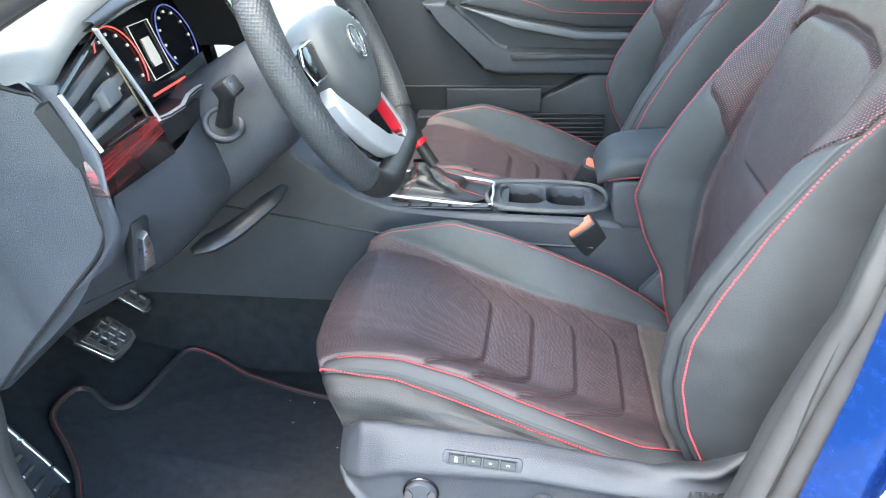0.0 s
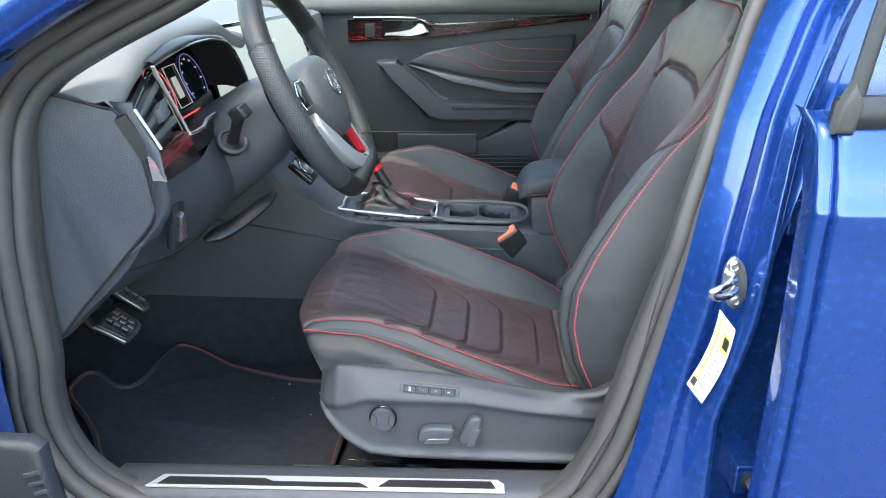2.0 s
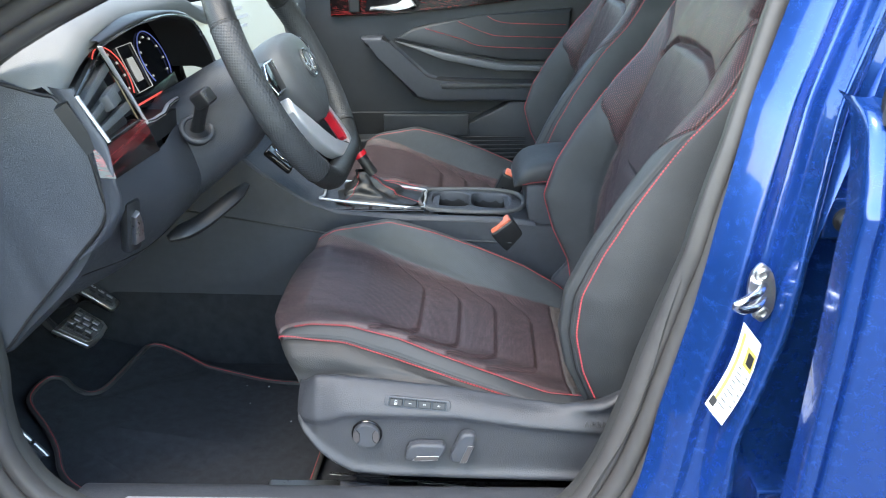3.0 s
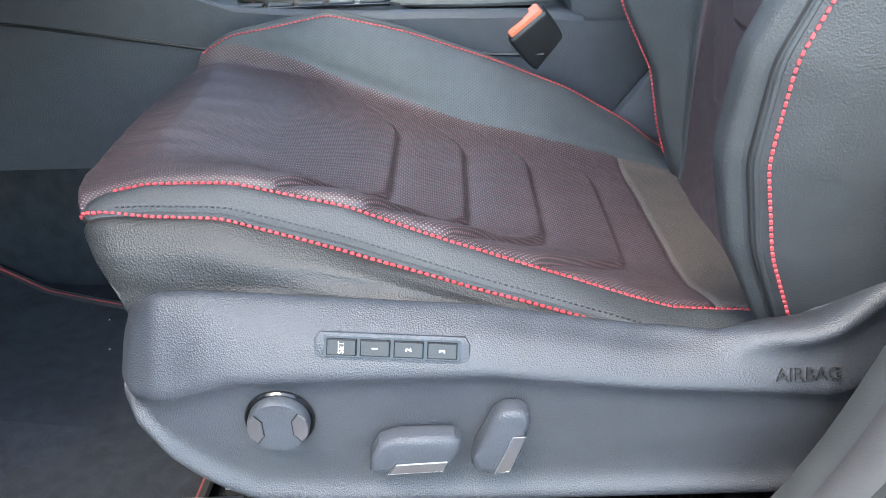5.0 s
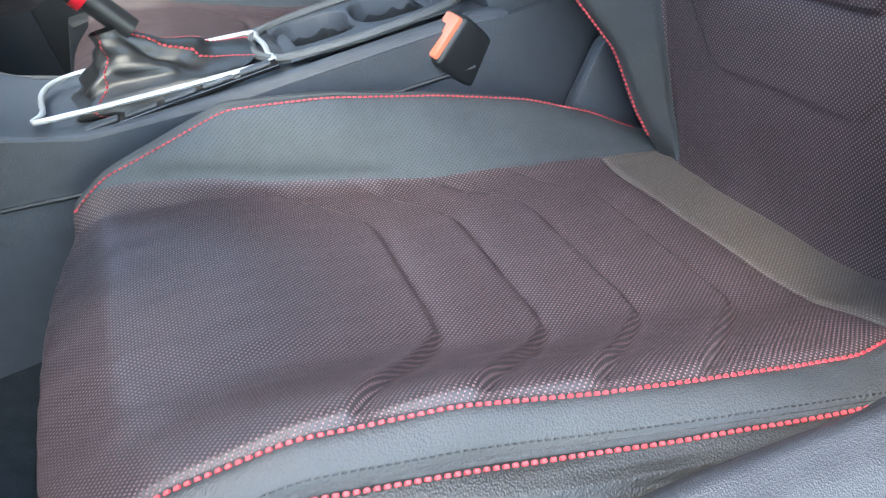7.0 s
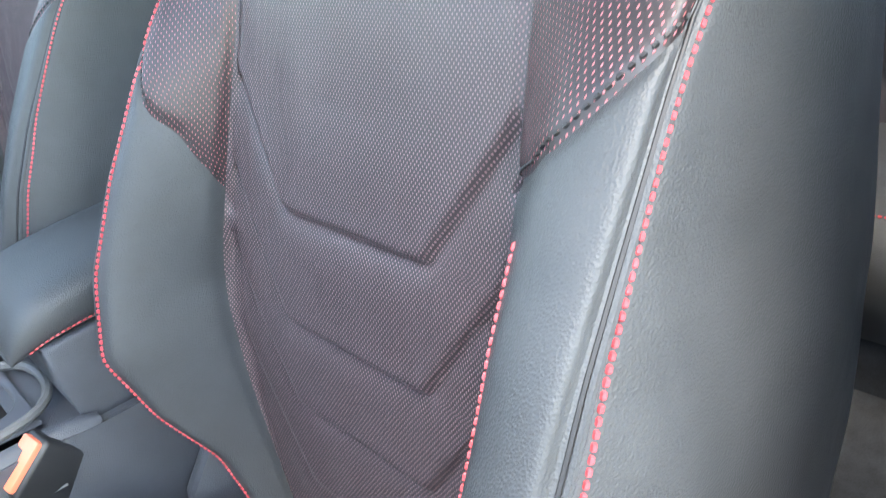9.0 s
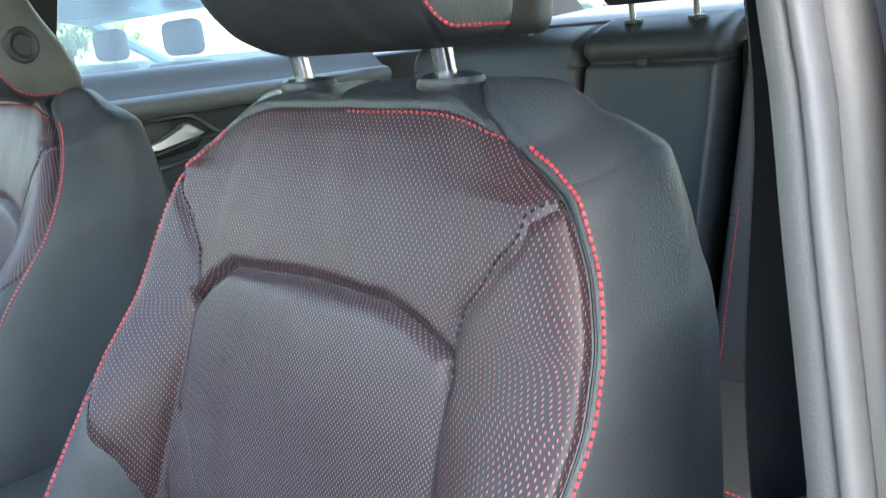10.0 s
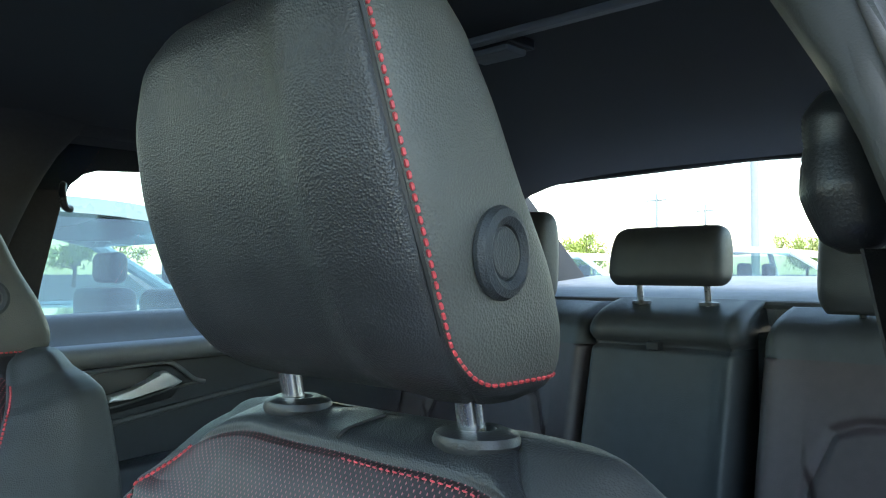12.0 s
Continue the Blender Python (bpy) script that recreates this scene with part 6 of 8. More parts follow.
link_mesh("shroud", sh.reshape(-1, 3), [(i * 49 + j, i * 49 + j + 1, (i + 1) * 49 + j + 1, (i + 1) * 49 + j) for i in range(29) for j in range(48)], M["plastic"], col)
part("adjuster_lever", tube(curve([(-0.325, 0.765, 0.690), (-0.285, 0.80, 0.703), (-0.245, 0.845, 0.728), (-0.232, 0.87, 0.738)], 20), 0.016, 12, flat=0.55, radii=list(np.interp(np.linspace(0, 1, 20), [0, 0.15, 0.8, 1], [0.008, 0.020, 0.016, 0.007]))), M["dark_plastic"], col, smooth=True)
SD = Vector((0.030, -0.044, 0.054)).normalized()
SB = Vector((-0.272, 0.800, 0.8455))
e1 = SD.cross(Vector((0, 0, 1))).normalized()
e2 = SD.cross(e1)
part("stalk_boot", tube([SB + e1 * 0.021 * math.cos(a) + e2 * 0.021 * math.sin(a) for a in np.linspace(0, 6.2832, 28, endpoint=False)], 0.0040, 10, True), M["plastic"], col, "grey stalk boot ring", True)
part("boot_face", tube([SB - SD * 0.012, SB + SD * 0.001], 0.021, 24), M["dark_plastic"], col, smooth=True)
part("indicator_stalk", tube([SB, SB + SD * 0.030, SB + SD * 0.072], 0.010, 14, flat=0.72, radii=[0.0105, 0.0090, 0.0098]), M["dark_plastic"], col, smooth=True)
SM = Matrix.Translation(SB + SD * 0.076) @ pose(0, 0, 0, 20, -24, -32)
part("stalk_end", moved(box(-0.016, -0.010, -0.011, 0.014, 0.010, 0.011, 0.004, 3), SM), M["dark_plastic"], col, "black stalk end", True)
part("stalk_cap", moved(box(0.0135, -0.0075, -0.0080, 0.0155, 0.0075, 0.0085, 0.0008, 2), SM), M["steel"], col, "silver stalk cap", True)
part("wiper_stalk", moved(tube(curve([(-0.115, 0.095, 0.0), (-0.105, 0.14, 0.015), (-0.095, 0.18, 0.03)], 12), 0.010, 12), WHEEL), M["dark_plastic"], col, smooth=True)

wh = thing("steering_wheel", "flat-bottomed leather steering wheel with silver and red spoke trim", "steering wheel")
rim = []
for a in np.linspace(0, 2 * math.pi, 96, endpoint=False):
    y, z = 0.182 * math.cos(a), 0.182 * math.sin(a)
    z = max(z, -0.160)
    rim.append((0, y, z))
rim = smoothed(np.array([rim[-6:] + rim + rim[:6]]).transpose(1, 0, 2), 4, 0)[6:-6, 0]


def wheel_part(name, a0, a1, r, material, label=""):
    idx = [k for k in range(int(a0), int(a1) + 1)]
    return part(name, moved(tube([tuple(rim[k % 96]) for k in idx], r, 16, False, 1.12, (1, 0, 0)), WHEEL), material, wh, label, True)


M["grip"] = mat("dimpled_grip_leather", (0.036, 0.038, 0.040), 0.48, 0, 0.12, 60, 1.4, 300, voronoi=True)
for n in M["grip"].node_tree.nodes:
    if n.type == "TEX_VORONOI":
        n.inputs["Randomness"].default_value = 0.0
wheel_part("rim_leather", 8, 40, 0.0165, M["leather_side"], "smooth black leather rim")
wheel_part("rim_grip", 40, 60, 0.0172, M["grip"], "perforated leather grip")
wheel_part("rim_leather", 60, 84, 0.0165, M["leather_side"], "smooth black leather rim")
wheel_part("rim_grip", 84, 104, 0.0172, M["grip"], "perforated leather grip")
for k in (8, 40, 60, 84):
    part("rim_seam", moved(tube([tuple(rim[k]), tuple(rim[k] * 0.999 + (rim[k + 1] - rim[k]) * 0.25)], 0.0176, 16, False, 1.12, (1, 0, 0)), WHEEL), M["thread_dark"], wh)
hub = [(0.086 * math.copysign(abs(math.cos(a)) ** 0.8, math.cos(a)) * (1 - 0.42 * max(0.0, -math.sin(a)) ** 1.3), (0.060 if math.sin(a) > 0 else 0.080) * math.copysign(abs(math.sin(a)) ** 0.85, math.sin(a))) for a in np.linspace(0, 2 * math.pi, 48, endpoint=False)]
dome_rows = [[WHEEL @ Vector((dx, y * k, z * k + 0.004 * (1 - k) - 0.010)) for y, z in hub] for dx, k in ((-0.028, 0.94), (-0.010, 1.0), (0.004, 0.995), (0.014, 0.965), (0.020, 0.91), (0.0250, 0.80), (0.0280, 0.62), (0.0295, 0.40), (0.0300, 0.15), (0.0301, 0.01))]
nh = len(hub)
link_mesh("airbag_pad", [p for r in dome_rows for p in r], [(i * nh + j, i * nh + (j + 1) % nh, (i + 1) * nh + (j + 1) % nh, (i + 1) * nh + j) for i in range(len(dome_rows) - 1) for j in range(nh)], M["plastic_soft"], wh, label="grey airbag cover")
part("badge", moved(moved(disc_lathe([(0.006, 0), (0.0225, 0), (0.0225, 0.002), (0.020, 0.003), (0.005, 0.003)], 32), pose(0.0300, 0, -0.005, 0, 90, 0)), WHEEL), M["plastic_soft"], wh, "round badge", True)
part("badge_ring", moved(tube([(0.0330, 0.0205 * math.cos(a), -0.005 + 0.0205 * math.sin(a)) for a in np.linspace(0, 6.2832, 40, endpoint=False)], 0.0016, 6, True), WHEEL), M["chrome"], wh)
for s in (-1, 1):
    part("badge_bar", moved(tube([(0.0335, s * 0.014, 0.008), (0.0335, s * 0.005, -0.021), (0.0335, 0, -0.009)], 0.0014, 6), WHEEL), M["chrome"], wh)
    part("side_spoke", moved(prism([(s * 0.060, -0.022), (s * 0.172, -0.018), (s * 0.172, 0.018), (s * 0.060, 0.030)], 0.022, "x", -0.020, 0.005), WHEEL), M["dark_plastic"], wh, smooth=True)
    part("switch_pad", moved(prism([(s * 0.076, -0.016), (s * 0.135, -0.014), (s * 0.140, 0.008), (s * 0.120, 0.026), (s * 0.082, 0.026)], 0.007, "x", 0.0015, 0.003), WHEEL), M["gloss_black"], wh, "glossy switch pad", True)
    part("switch_pad_rim", moved(tube([(0.008, s * 0.076, -0.016), (0.008, s * 0.135, -0.014), (0.008, s * 0.140, 0.008), (0.008, s * 0.120, 0.026), (0.008, s * 0.082, 0.026)], 0.0018, 6, True), WHEEL), M["chrome"], wh)
    for r in range(3 if s > 0 else 0):
        for c in range(3):
            part("switch_mark", moved(box(0.0086, s * (0.086 + c * 0.016) - 0.003, -0.008 + r * 0.011, 0.0094, s * (0.086 + c * 0.016) + 0.003, -0.0055 + r * 0.011, 0), WHEEL), M["white"], wh)
part("lower_spoke", moved(prism([(-0.108, -0.026), (-0.094, -0.046), (-0.072, -0.070), (-0.040, -0.094), (-0.006, -0.122), (0.019, -0.137), (0.045, -0.143), (0.062, -0.154), (0.034, -0.160), (-0.010, -0.152), (-0.045, -0.134), (-0.081, -0.104), (-0.108, -0.070), (-0.116, -0.045)], 0.018, "x", -0.006, 0.004, 3), WHEEL), M["silver"], wh, "satin silver spoke trim", True)
part("lower_spoke", moved(prism([(0.050, -0.076), (0.057, -0.078), (0.070, -0.106), (0.083, -0.136), (0.080, -0.148), (0.062, -0.156), (0.046, -0.150), (0.066, -0.143), (0.070, -0.134)], 0.018, "x", -0.006, 0.002, 2), WHEEL), M["silver"], wh, "satin silver spoke trim", True)
part("red_insert", moved(prism([(0.038, -0.076), (0.0495, -0.078), (0.060, -0.106), (0.069, -0.134), (0.064, -0.141), (0.056, -0.134), (0.048, -0.106)], 0.012, "x", -0.002, 0.0015), WHEEL), M["red"], wh, "red spoke insert")
part("spoke_core", moved(prism([(-0.044, -0.060), (0.040, -0.060), (0.026, -0.134), (0.010, -0.148), (-0.010, -0.148), (-0.032, -0.134)], 0.008, "x", -0.020, 0.002), WHEEL), M["dark_plastic"], wh, smooth=True)

# ---- centre console ----
con = thing("centre_console", "dark grey centre console with cup holders and silver gear surround", "console")
Y0, Y1 = 1.118, 2 * CEN - 1.118
sidep = [(-0.80, 0.36), (-0.62, 0.70), (-0.44, 0.775), (-0.345, 0.735), (-0.275, 0.672), (-0.20, 0.615), (-0.14, 0.592), (0.0, 0.582), (0.19, 0.576), (0.24, 0.566), (0.50, 0.566), (0.50, 0.40), (0.0, 0.415), (-0.30, 0.42), (-0.60, 0.43)]
part("side_panel", prism(sidep, 0.012, "y", Y0, 0.004), M["plastic"], con, "grey plastic side panel", True)
part("side_panel", prism(sidep, -0.012, "y", Y1, 0.004), M["plastic"], con, smooth=True)
part("tunnel", box(-0.95, Y0 + 0.012, 0.24, 0.55, Y1 - 0.012, 0.44, 0.01), M["carpet"], con)
part("seam_lip", tube([(-0.50, Y0 - 0.001, 0.612), (-0.35, Y0 - 0.001, 0.588), (-0.15, Y0 - 0.001, 0.553), (0.2, Y0 - 0.001, 0.535)], 0.0022, 6), M["dark_plastic"], con)
rows = []
for x, z in curve([(-0.44, 0.770), (-0.345, 0.738), (-0.275, 0.676), (-0.20, 0.622), (-0.14, 0.600), (0.0, 0.590), (0.20, 0.583), (0.245, 0.574)], 40):
    rows.append([(x, y, z + dz) for y, dz in ((Y0 + 0.001, -0.012), (Y0 + 0.004, -0.002), (Y0 + 0.014, 0.0), (Y0 + 0.022, -0.004), (CEN, -0.004), (Y1 - 0.022, -0.004), (Y1 - 0.014, 0.0), (Y1 - 0.004, -0.002), (Y1 - 0.001, -0.012))])
rows = np.array(rows)
link_mesh("top_plate", rows.reshape(-1, 3), [(i * 9 + j, i * 9 + j + 1, (i + 1) * 9 + j + 1, (i + 1) * 9 + j) for i in range(39) for j in range(8) if not (j in (2, 3, 4, 5) and rows[i, 0, 0] > 0.043 and rows[i + 1, 0, 0] < 0.204)], M["plastic"], con)
gsur = [(-0.165, 1.155), (-0.17, 1.175), (-0.155, 2 * CEN - 1.155), (0.012, 2 * CEN - 1.160), (0.028, 1.235), (0.028, 1.18), (0.012, 1.150)]
gz = [0.612 + (0.594 - 0.612) * (x + 0.17) / 0.2 for x, _ in gsur]
part("gear_surround", tube(curve([(x, y, z) for (x, y), z in zip(gsur, gz)], 60, True), 0.0026, 8, True), M["silver"], con, "satin silver gear surround", True)
part("switch_bank", prism([(-0.15, 1.136), (0.03, 1.134), (0.03, 1.152), (-0.15, 1.154)], 0.004, "z", 0.592, 0.001), M["gloss_black"], con)
for k in range(5):
    part("switch", box(-0.140 + 0.034 * k, 1.138, 0.5955, -0.112 + 0.034 * k, 1.150, 0.5985, 0.001, 1), M["plastic"], con)
gear = thing("gear_lever", "black leather gear lever gaiter with red stitching", "gear lever")
gb = []
for t in np.linspace(0, 1, 16):
    wv = 0.060 * (1 - t) ** 1.7 + 0.011
    row = []
    for a in np.linspace(0, 2 * math.pi, 49):
        fold = 1 + 0.16 * math.sin(5 * a + 4 * t) * 4 * t * (1 - t) + 0.09 * math.sin(t * 20 + 1.5 * math.sin(a))
        row.append((-0.066 - 0.030 * t ** 0.6 + wv * 1.25 * fold * math.copysign(abs(math.cos(a)) ** 0.6, math.cos(a)), CEN + wv * 0.85 * fold * math.copysign(abs(math.sin(a)) ** 0.6, math.sin(a)), 0.594 + 0.058 * t ** 1.15 + 0.006 * math.sin(3 * a + 1) * t * (1 - t) * 4))
    gb.append(row)
gb = np.array(gb)
link_mesh("gaiter", gb.reshape(-1, 3), [(i * 49 + j, i * 49 + j + 1, (i + 1) * 49 + j + 1, (i + 1) * 49 + j) for i in range(15) for j in range(48)], M["piping"], gear)
for j in (2, 46, 16, 32):
    ln = np.array([gb[i, j] for i in range(16)])
    out_ = ln - np.array((-0.08, CEN, 0.56))
    stitches("red_stitching", ln, out_ / np.linalg.norm(out_, axis=1)[:, None], M["thread"], gear)
part("stick", tube([(-0.075, CEN, 0.645), (-0.100, CEN, 0.685)], 0.011, 14), M["piping"], gear, smooth=True)
part("red_collar", tube([(-0.098, CEN, 0.682), (-0.103, CEN, 0.690)], 0.0145, 16), M["red"], gear, smooth=True)
part("knob", tube(curve([(-0.102, CEN, 0.688), (-0.112, CEN, 0.706), (-0.126, CEN, 0.73), (-0.136, CEN, 0.748)], 12), 0.02, 16, radii=list(np.interp(np.linspace(0, 1, 12), [0, 0.3, 0.7, 0.95, 1], [0.013, 0.018, 0.023, 0.020, 0.010]))), M["leather_side"], gear, "leather gear knob", True)
gx, gy = np.meshgrid(np.linspace(0.041, 0.206, 100), np.linspace(1.139, 2 * CEN - 1.139, 90), indexing="ij")
cup = np.full(gx.shape, 9.0)
for cx in (0.082, 0.161):
    cup = np.minimum(cup, (np.abs(gx - cx) / 0.0365) ** 3.2 + (np.abs(gy - CEN - 0.008) / 0.040) ** 3.2)
slot = np.maximum(np.abs(gx - 0.122) / 0.074, np.abs(gy - 1.1535) / 0.0035)
deep = 0.052 / (1 + np.exp((cup - 1.0) / 0.07)) + 0.008 / (1 + np.exp((slot - 1.0) / 0.05))
deck = np.stack([gx, gy, 0.5895 - 0.042 * (gx - 0.041) + 0.002 - deep], axis=2)
cell = 0.5 * (cup[:-1, :-1] + cup[1:, 1:])
grid_parts(deck, np.stack([gx, gy], axis=2), np.where(cell > 1.05, 1, np.where(0.5 * (gx[:-1, :-1] + gx[1:, 1:]) < 0.122, 2, 3)), {1: ("holder_deck", M["plastic"], ""), 2: ("cup_holder", M["dark_plastic"], "black rounded cup holder"), 3: ("cup_holder", M["dark_plastic"], "black rounded cup holder")}, con)
part("holder_edge", tube(curve([(0.038, 1.155, 0.592), (0.207, 1.155, 0.588), (0.207, 2 * CEN - 1.16, 0.588), (0.038, 2 * CEN - 1.16, 0.592)], 40, True), 0.0045, 8, True), M["plastic_soft"], con, smooth=True)
arm = thing("armrest", "grey leather armrest with red stitched edge", "armrest")
ab = []
for x, zt, h, w in ((0.205, 0.640, 0.006, 0.060), (0.208, 0.655, 0.020, 0.068), (0.222, 0.676, 0.038, 0.074), (0.25, 0.690, 0.048, 0.077), (0.32, 0.697, 0.052, 0.078), (0.44, 0.700, 0.052, 0.078), (0.49, 0.698, 0.05, 0.076), (0.50, 0.69, 0.04, 0.07)):
    ab.append([(x, CEN + w * math.copysign(abs(math.cos(a)) ** 0.45, math.cos(a)), zt - h / 2 + h / 2 * math.copysign(abs(math.sin(a)) ** 0.6, math.sin(a))) for a in np.linspace(0, 2 * math.pi, 49)])
ab = np.stack([curve(np.array(ab)[:, k], 40) for k in range(49)], axis=1)
link_mesh("pad", ab.reshape(-1, 3), [(i * 49 + j, i * 49 + j + 1, (i + 1) * 49 + j + 1, (i + 1) * 49 + j) for i in range(39) for j in range(48)] + [tuple(range(48))], M["leather"], arm)
ed = np.array([ab[i, 27] for i in range(3, 40)])
stitches("red_stitching", ed + np.array((0, -0.001, 0.0)), np.tile((0, -0.9, 0.3), (37, 1)), M["thread"], arm)
part("storage_box", prism([(0.235, 0.57), (0.228, 0.60), (0.226, 0.645), (0.50, 0.650), (0.52, 0.45), (0.26, 0.45)], 0.145, "y", CEN - 0.0725, 0.008, 3), M["plastic"], arm, smooth=True)

# belt buckles
def buckle(m, label):
    b = thing("belt_buckle", label, "seat belt buckle", "belt buckles")
    part("housing", moved(box(-0.014, -0.026, -0.085, 0.014, 0.026, 0.0, 0.005, 3), m), M["dark_plastic"], b, smooth=True)
    part("press_button", moved(box(-0.011, -0.022, -0.010, 0.011, 0.022, 0.0045, 0.003, 2), m), M["orange"], b, "orange-red press button", True)
    part("label_patch", moved(box(-0.0152, -0.014, -0.058, -0.0138, 0.014, -0.030, 0.001, 1), m), M["gloss_black"], b)
    part("strap", moved(box(-0.005, -0.018, -0.20, 0.005, 0.018, -0.08, 0.002, 1), m), M["belt"], b)
    return b


buckle(Matrix.Translation((0.178, 1.122, 0.572)) @ pose(0, 0, 0, 0, 0, -80) @ pose(0, 0, 0, 38, 8, 0), "black belt buckle with an orange press button beside the seat")
buckle(Matrix.Translation((0.215, 2 * CEN - 1.132, 0.615)) @ pose(0, 0, 0, 0, 0, 80) @ pose(0, 0, 0, 25, -12, 0), "second black belt buckle with an orange press button")

# ---- passenger door ----
pd = thing("passenger_door", "dark grey passenger door trim with silver handle and red stitching", "car door")
PY = 1.935
part("door_panel", prism([(-0.62, 0.30), (-0.62, 0.98), (0.0, 0.985), (0.475, 0.985), (0.46, 0.75), (0.44, 0.55), (0.38, 0.33)], 0.05, "y", PY, 0.01, 3), M["door_dark"], pd, smooth=True)
part("upper_roll", tube(curve([(-0.62, PY - 0.004, 0.965), (0.0, PY - 0.004, 0.968), (0.46, PY - 0.004, 0.968)], 20), 0.026, 12), M["plastic_soft"], pd, smooth=True)
part("decor_strip", prism([(-0.26, 0.928), (-0.05, 0.926), (0.03, 0.912), (0.42, 0.938), (0.44, 0.926), (0.05, 0.884), (-0.10, 0.872), (-0.26, 0.866)], -0.012, "y", PY, 0.004), M["wood"], pd, "glossy dark red patterned trim strip", True)
part("trim_strip", tube(curve([(-0.24, PY - 0.014, 0.934), (-0.06, PY - 0.014, 0.932), (0.02, PY - 0.014, 0.914), (0.41, PY - 0.014, 0.940), (0.44, PY - 0.012, 0.928)], 30), 0.0035, 8), M["chrome"], pd, smooth=True)
part("handle_recess", prism([(-0.165, 0.880), (-0.155, 0.928), (-0.045, 0.926), (-0.01, 0.902), (-0.03, 0.882)], -0.004, "y", PY - 0.012, 0.002), M["gloss_black"], pd)
part("door_handle", prism([(-0.150, 0.884), (-0.148, 0.892), (-0.075, 0.896), (-0.052, 0.918), (-0.04, 0.916), (-0.022, 0.894), (-0.05, 0.888), (-0.075, 0.884)], -0.014, "y", PY - 0.018, 0.004, 3), M["silver"], pd, "bright silver door handle", True)
part("lock_switch", box(-0.208, PY - 0.020, 0.878, -0.178, PY - 0.012, 0.918, 0.003), M["dark_plastic"], pd)
part("stitched_panel", prism([(-0.088, 0.806), (-0.03, 0.838), (0.15, 0.868), (0.40, 0.885), (0.39, 0.742), (0.22, 0.745), (0.08, 0.774)], -0.016, "y", PY, 0.010, 3), M["door_pad"], pd, "padded dark grey panel", True)
for seg in (((0.00, 0.834), (0.10, 0.805), (0.165, 0.785), (0.37, 0.778)), ((0.09, 0.852), (0.17, 0.82), (0.22, 0.812), (0.385, 0.808)), ((0.17, 0.866), (0.22, 0.848), (0.385, 0.842))):
    ln = curve([(a, PY - 0.0170, b) for a, b in seg], 30)
    stitches("red_stitching", ln, np.tile((0, -1.0, 0), (30, 1)), M["thread"], pd, 0.006, 0.005, 0.0016)
# highlight along the ledge is put into its pale colour
part("highlight_ledge", prism([(-0.085, 0.800), (0.07, 0.764), (0.22, 0.735), (0.40, 0.730), (0.40, 0.716), (0.20, 0.718), (0.05, 0.750)], -0.024, "y", PY, 0.005), M["ledge"], pd, "moulded ledge paled with a painted highlight", True)
part("grab_handle", prism([(-0.175, 0.815), (-0.115, 0.818), (-0.105, 0.795), (0.0, 0.700), (0.03, 0.690), (0.40, 0.690), (0.40, 0.640), (0.02, 0.640), (-0.03, 0.652), (-0.13, 0.778), (-0.165, 0.795)], -0.060, "y", PY, 0.010, 3), M["plastic"], pd, "moulded grab handle and armrest", True)
part("arm_pad", prism([(0.04, 0.692), (0.40, 0.692), (0.40, 0.678), (0.045, 0.676)], -0.064, "y", PY, 0.005), M["leather"], pd, smooth=True)
part("pocket_back", box(-0.25, PY - 0.006, 0.43, 0.30, PY, 0.60, 0.003), M["dark_plastic"], pd)
part("pocket", prism([(-0.25, 0.42), (-0.20, 0.535), (0.02, 0.535), (0.12, 0.575), (0.24, 0.640), (0.36, 0.640), (0.36, 0.40), (-0.25, 0.38)], -0.055, "y", PY, 0.008, 3), M["door_dark"], pd, smooth=True)
part("pocket_insert", box(-0.12, PY - 0.062, 0.545, 0.12, PY - 0.05, 0.605, 0.003), M["door_dark"], pd)
for k in range(9):
    part("speaker_slat", box(0.02 + 0.01 * k, PY - 0.060, 0.44 + 0.012 * k, 0.28, PY - 0.054, 0.444 + 0.012 * k, 0.001, 1), M["dark_plastic"], pd)
part("a_pillar_trim", tube(curve([(x, 2 * CEN - y - 0.02, z - 0.02) for x, y, z in ap[:6]], 30), 0.04, 12), M["trim_grey"], pd, smooth=True)

# rear passenger door
rp = thing("rear_passenger_door", "dark grey rear door trim with silver handle", "car door")
part("door_panel", prism([(0.50, 0.30), (0.50, 1.035), (1.72, 1.06), (1.72, 0.5), (1.2, 0.30)], 0.05, "y", PY, 0.012, 3), M["door_dark"], rp, smooth=True)
rest = np.array([[(x, y, z + 0.012 * (x - 0.5)) for y, z in curve([(1.957, 1.066), (1.935, 1.060), (1.905, 1.030), (1.886, 1.016)], 12)] for x in np.linspace(0.50, 1.45, 12)])
link_mesh("window_sill", rest.reshape(-1, 3), [(i * 12 + j, i * 12 + j + 1, (i + 1) * 12 + j + 1, (i + 1) * 12 + j) for i in range(11) for j in range(11)], M["plastic_soft"], rp, label="sloping grey sill under the window")
# lip below the window; light from the pane is put into its pale colour
lip = np.array([[(x, y, z + 0.012 * (x - 0.5)) for y, z in curve([(1.888, 1.017), (1.872, 1.014), (1.862, 1.003), (1.864, 0.988), (1.885, 0.976), (1.93, 0.972)], 14)] for x in np.linspace(0.50, 1.45, 12)])
link_mesh("upper_roll", lip.reshape(-1, 3), [(i * 14 + j, i * 14 + j + 1, (i + 1) * 14 + j + 1, (i + 1) * 14 + j) for i in range(11) for j in range(13)], M["ledge"], rp, label="rounded ledge paled with painted window light")
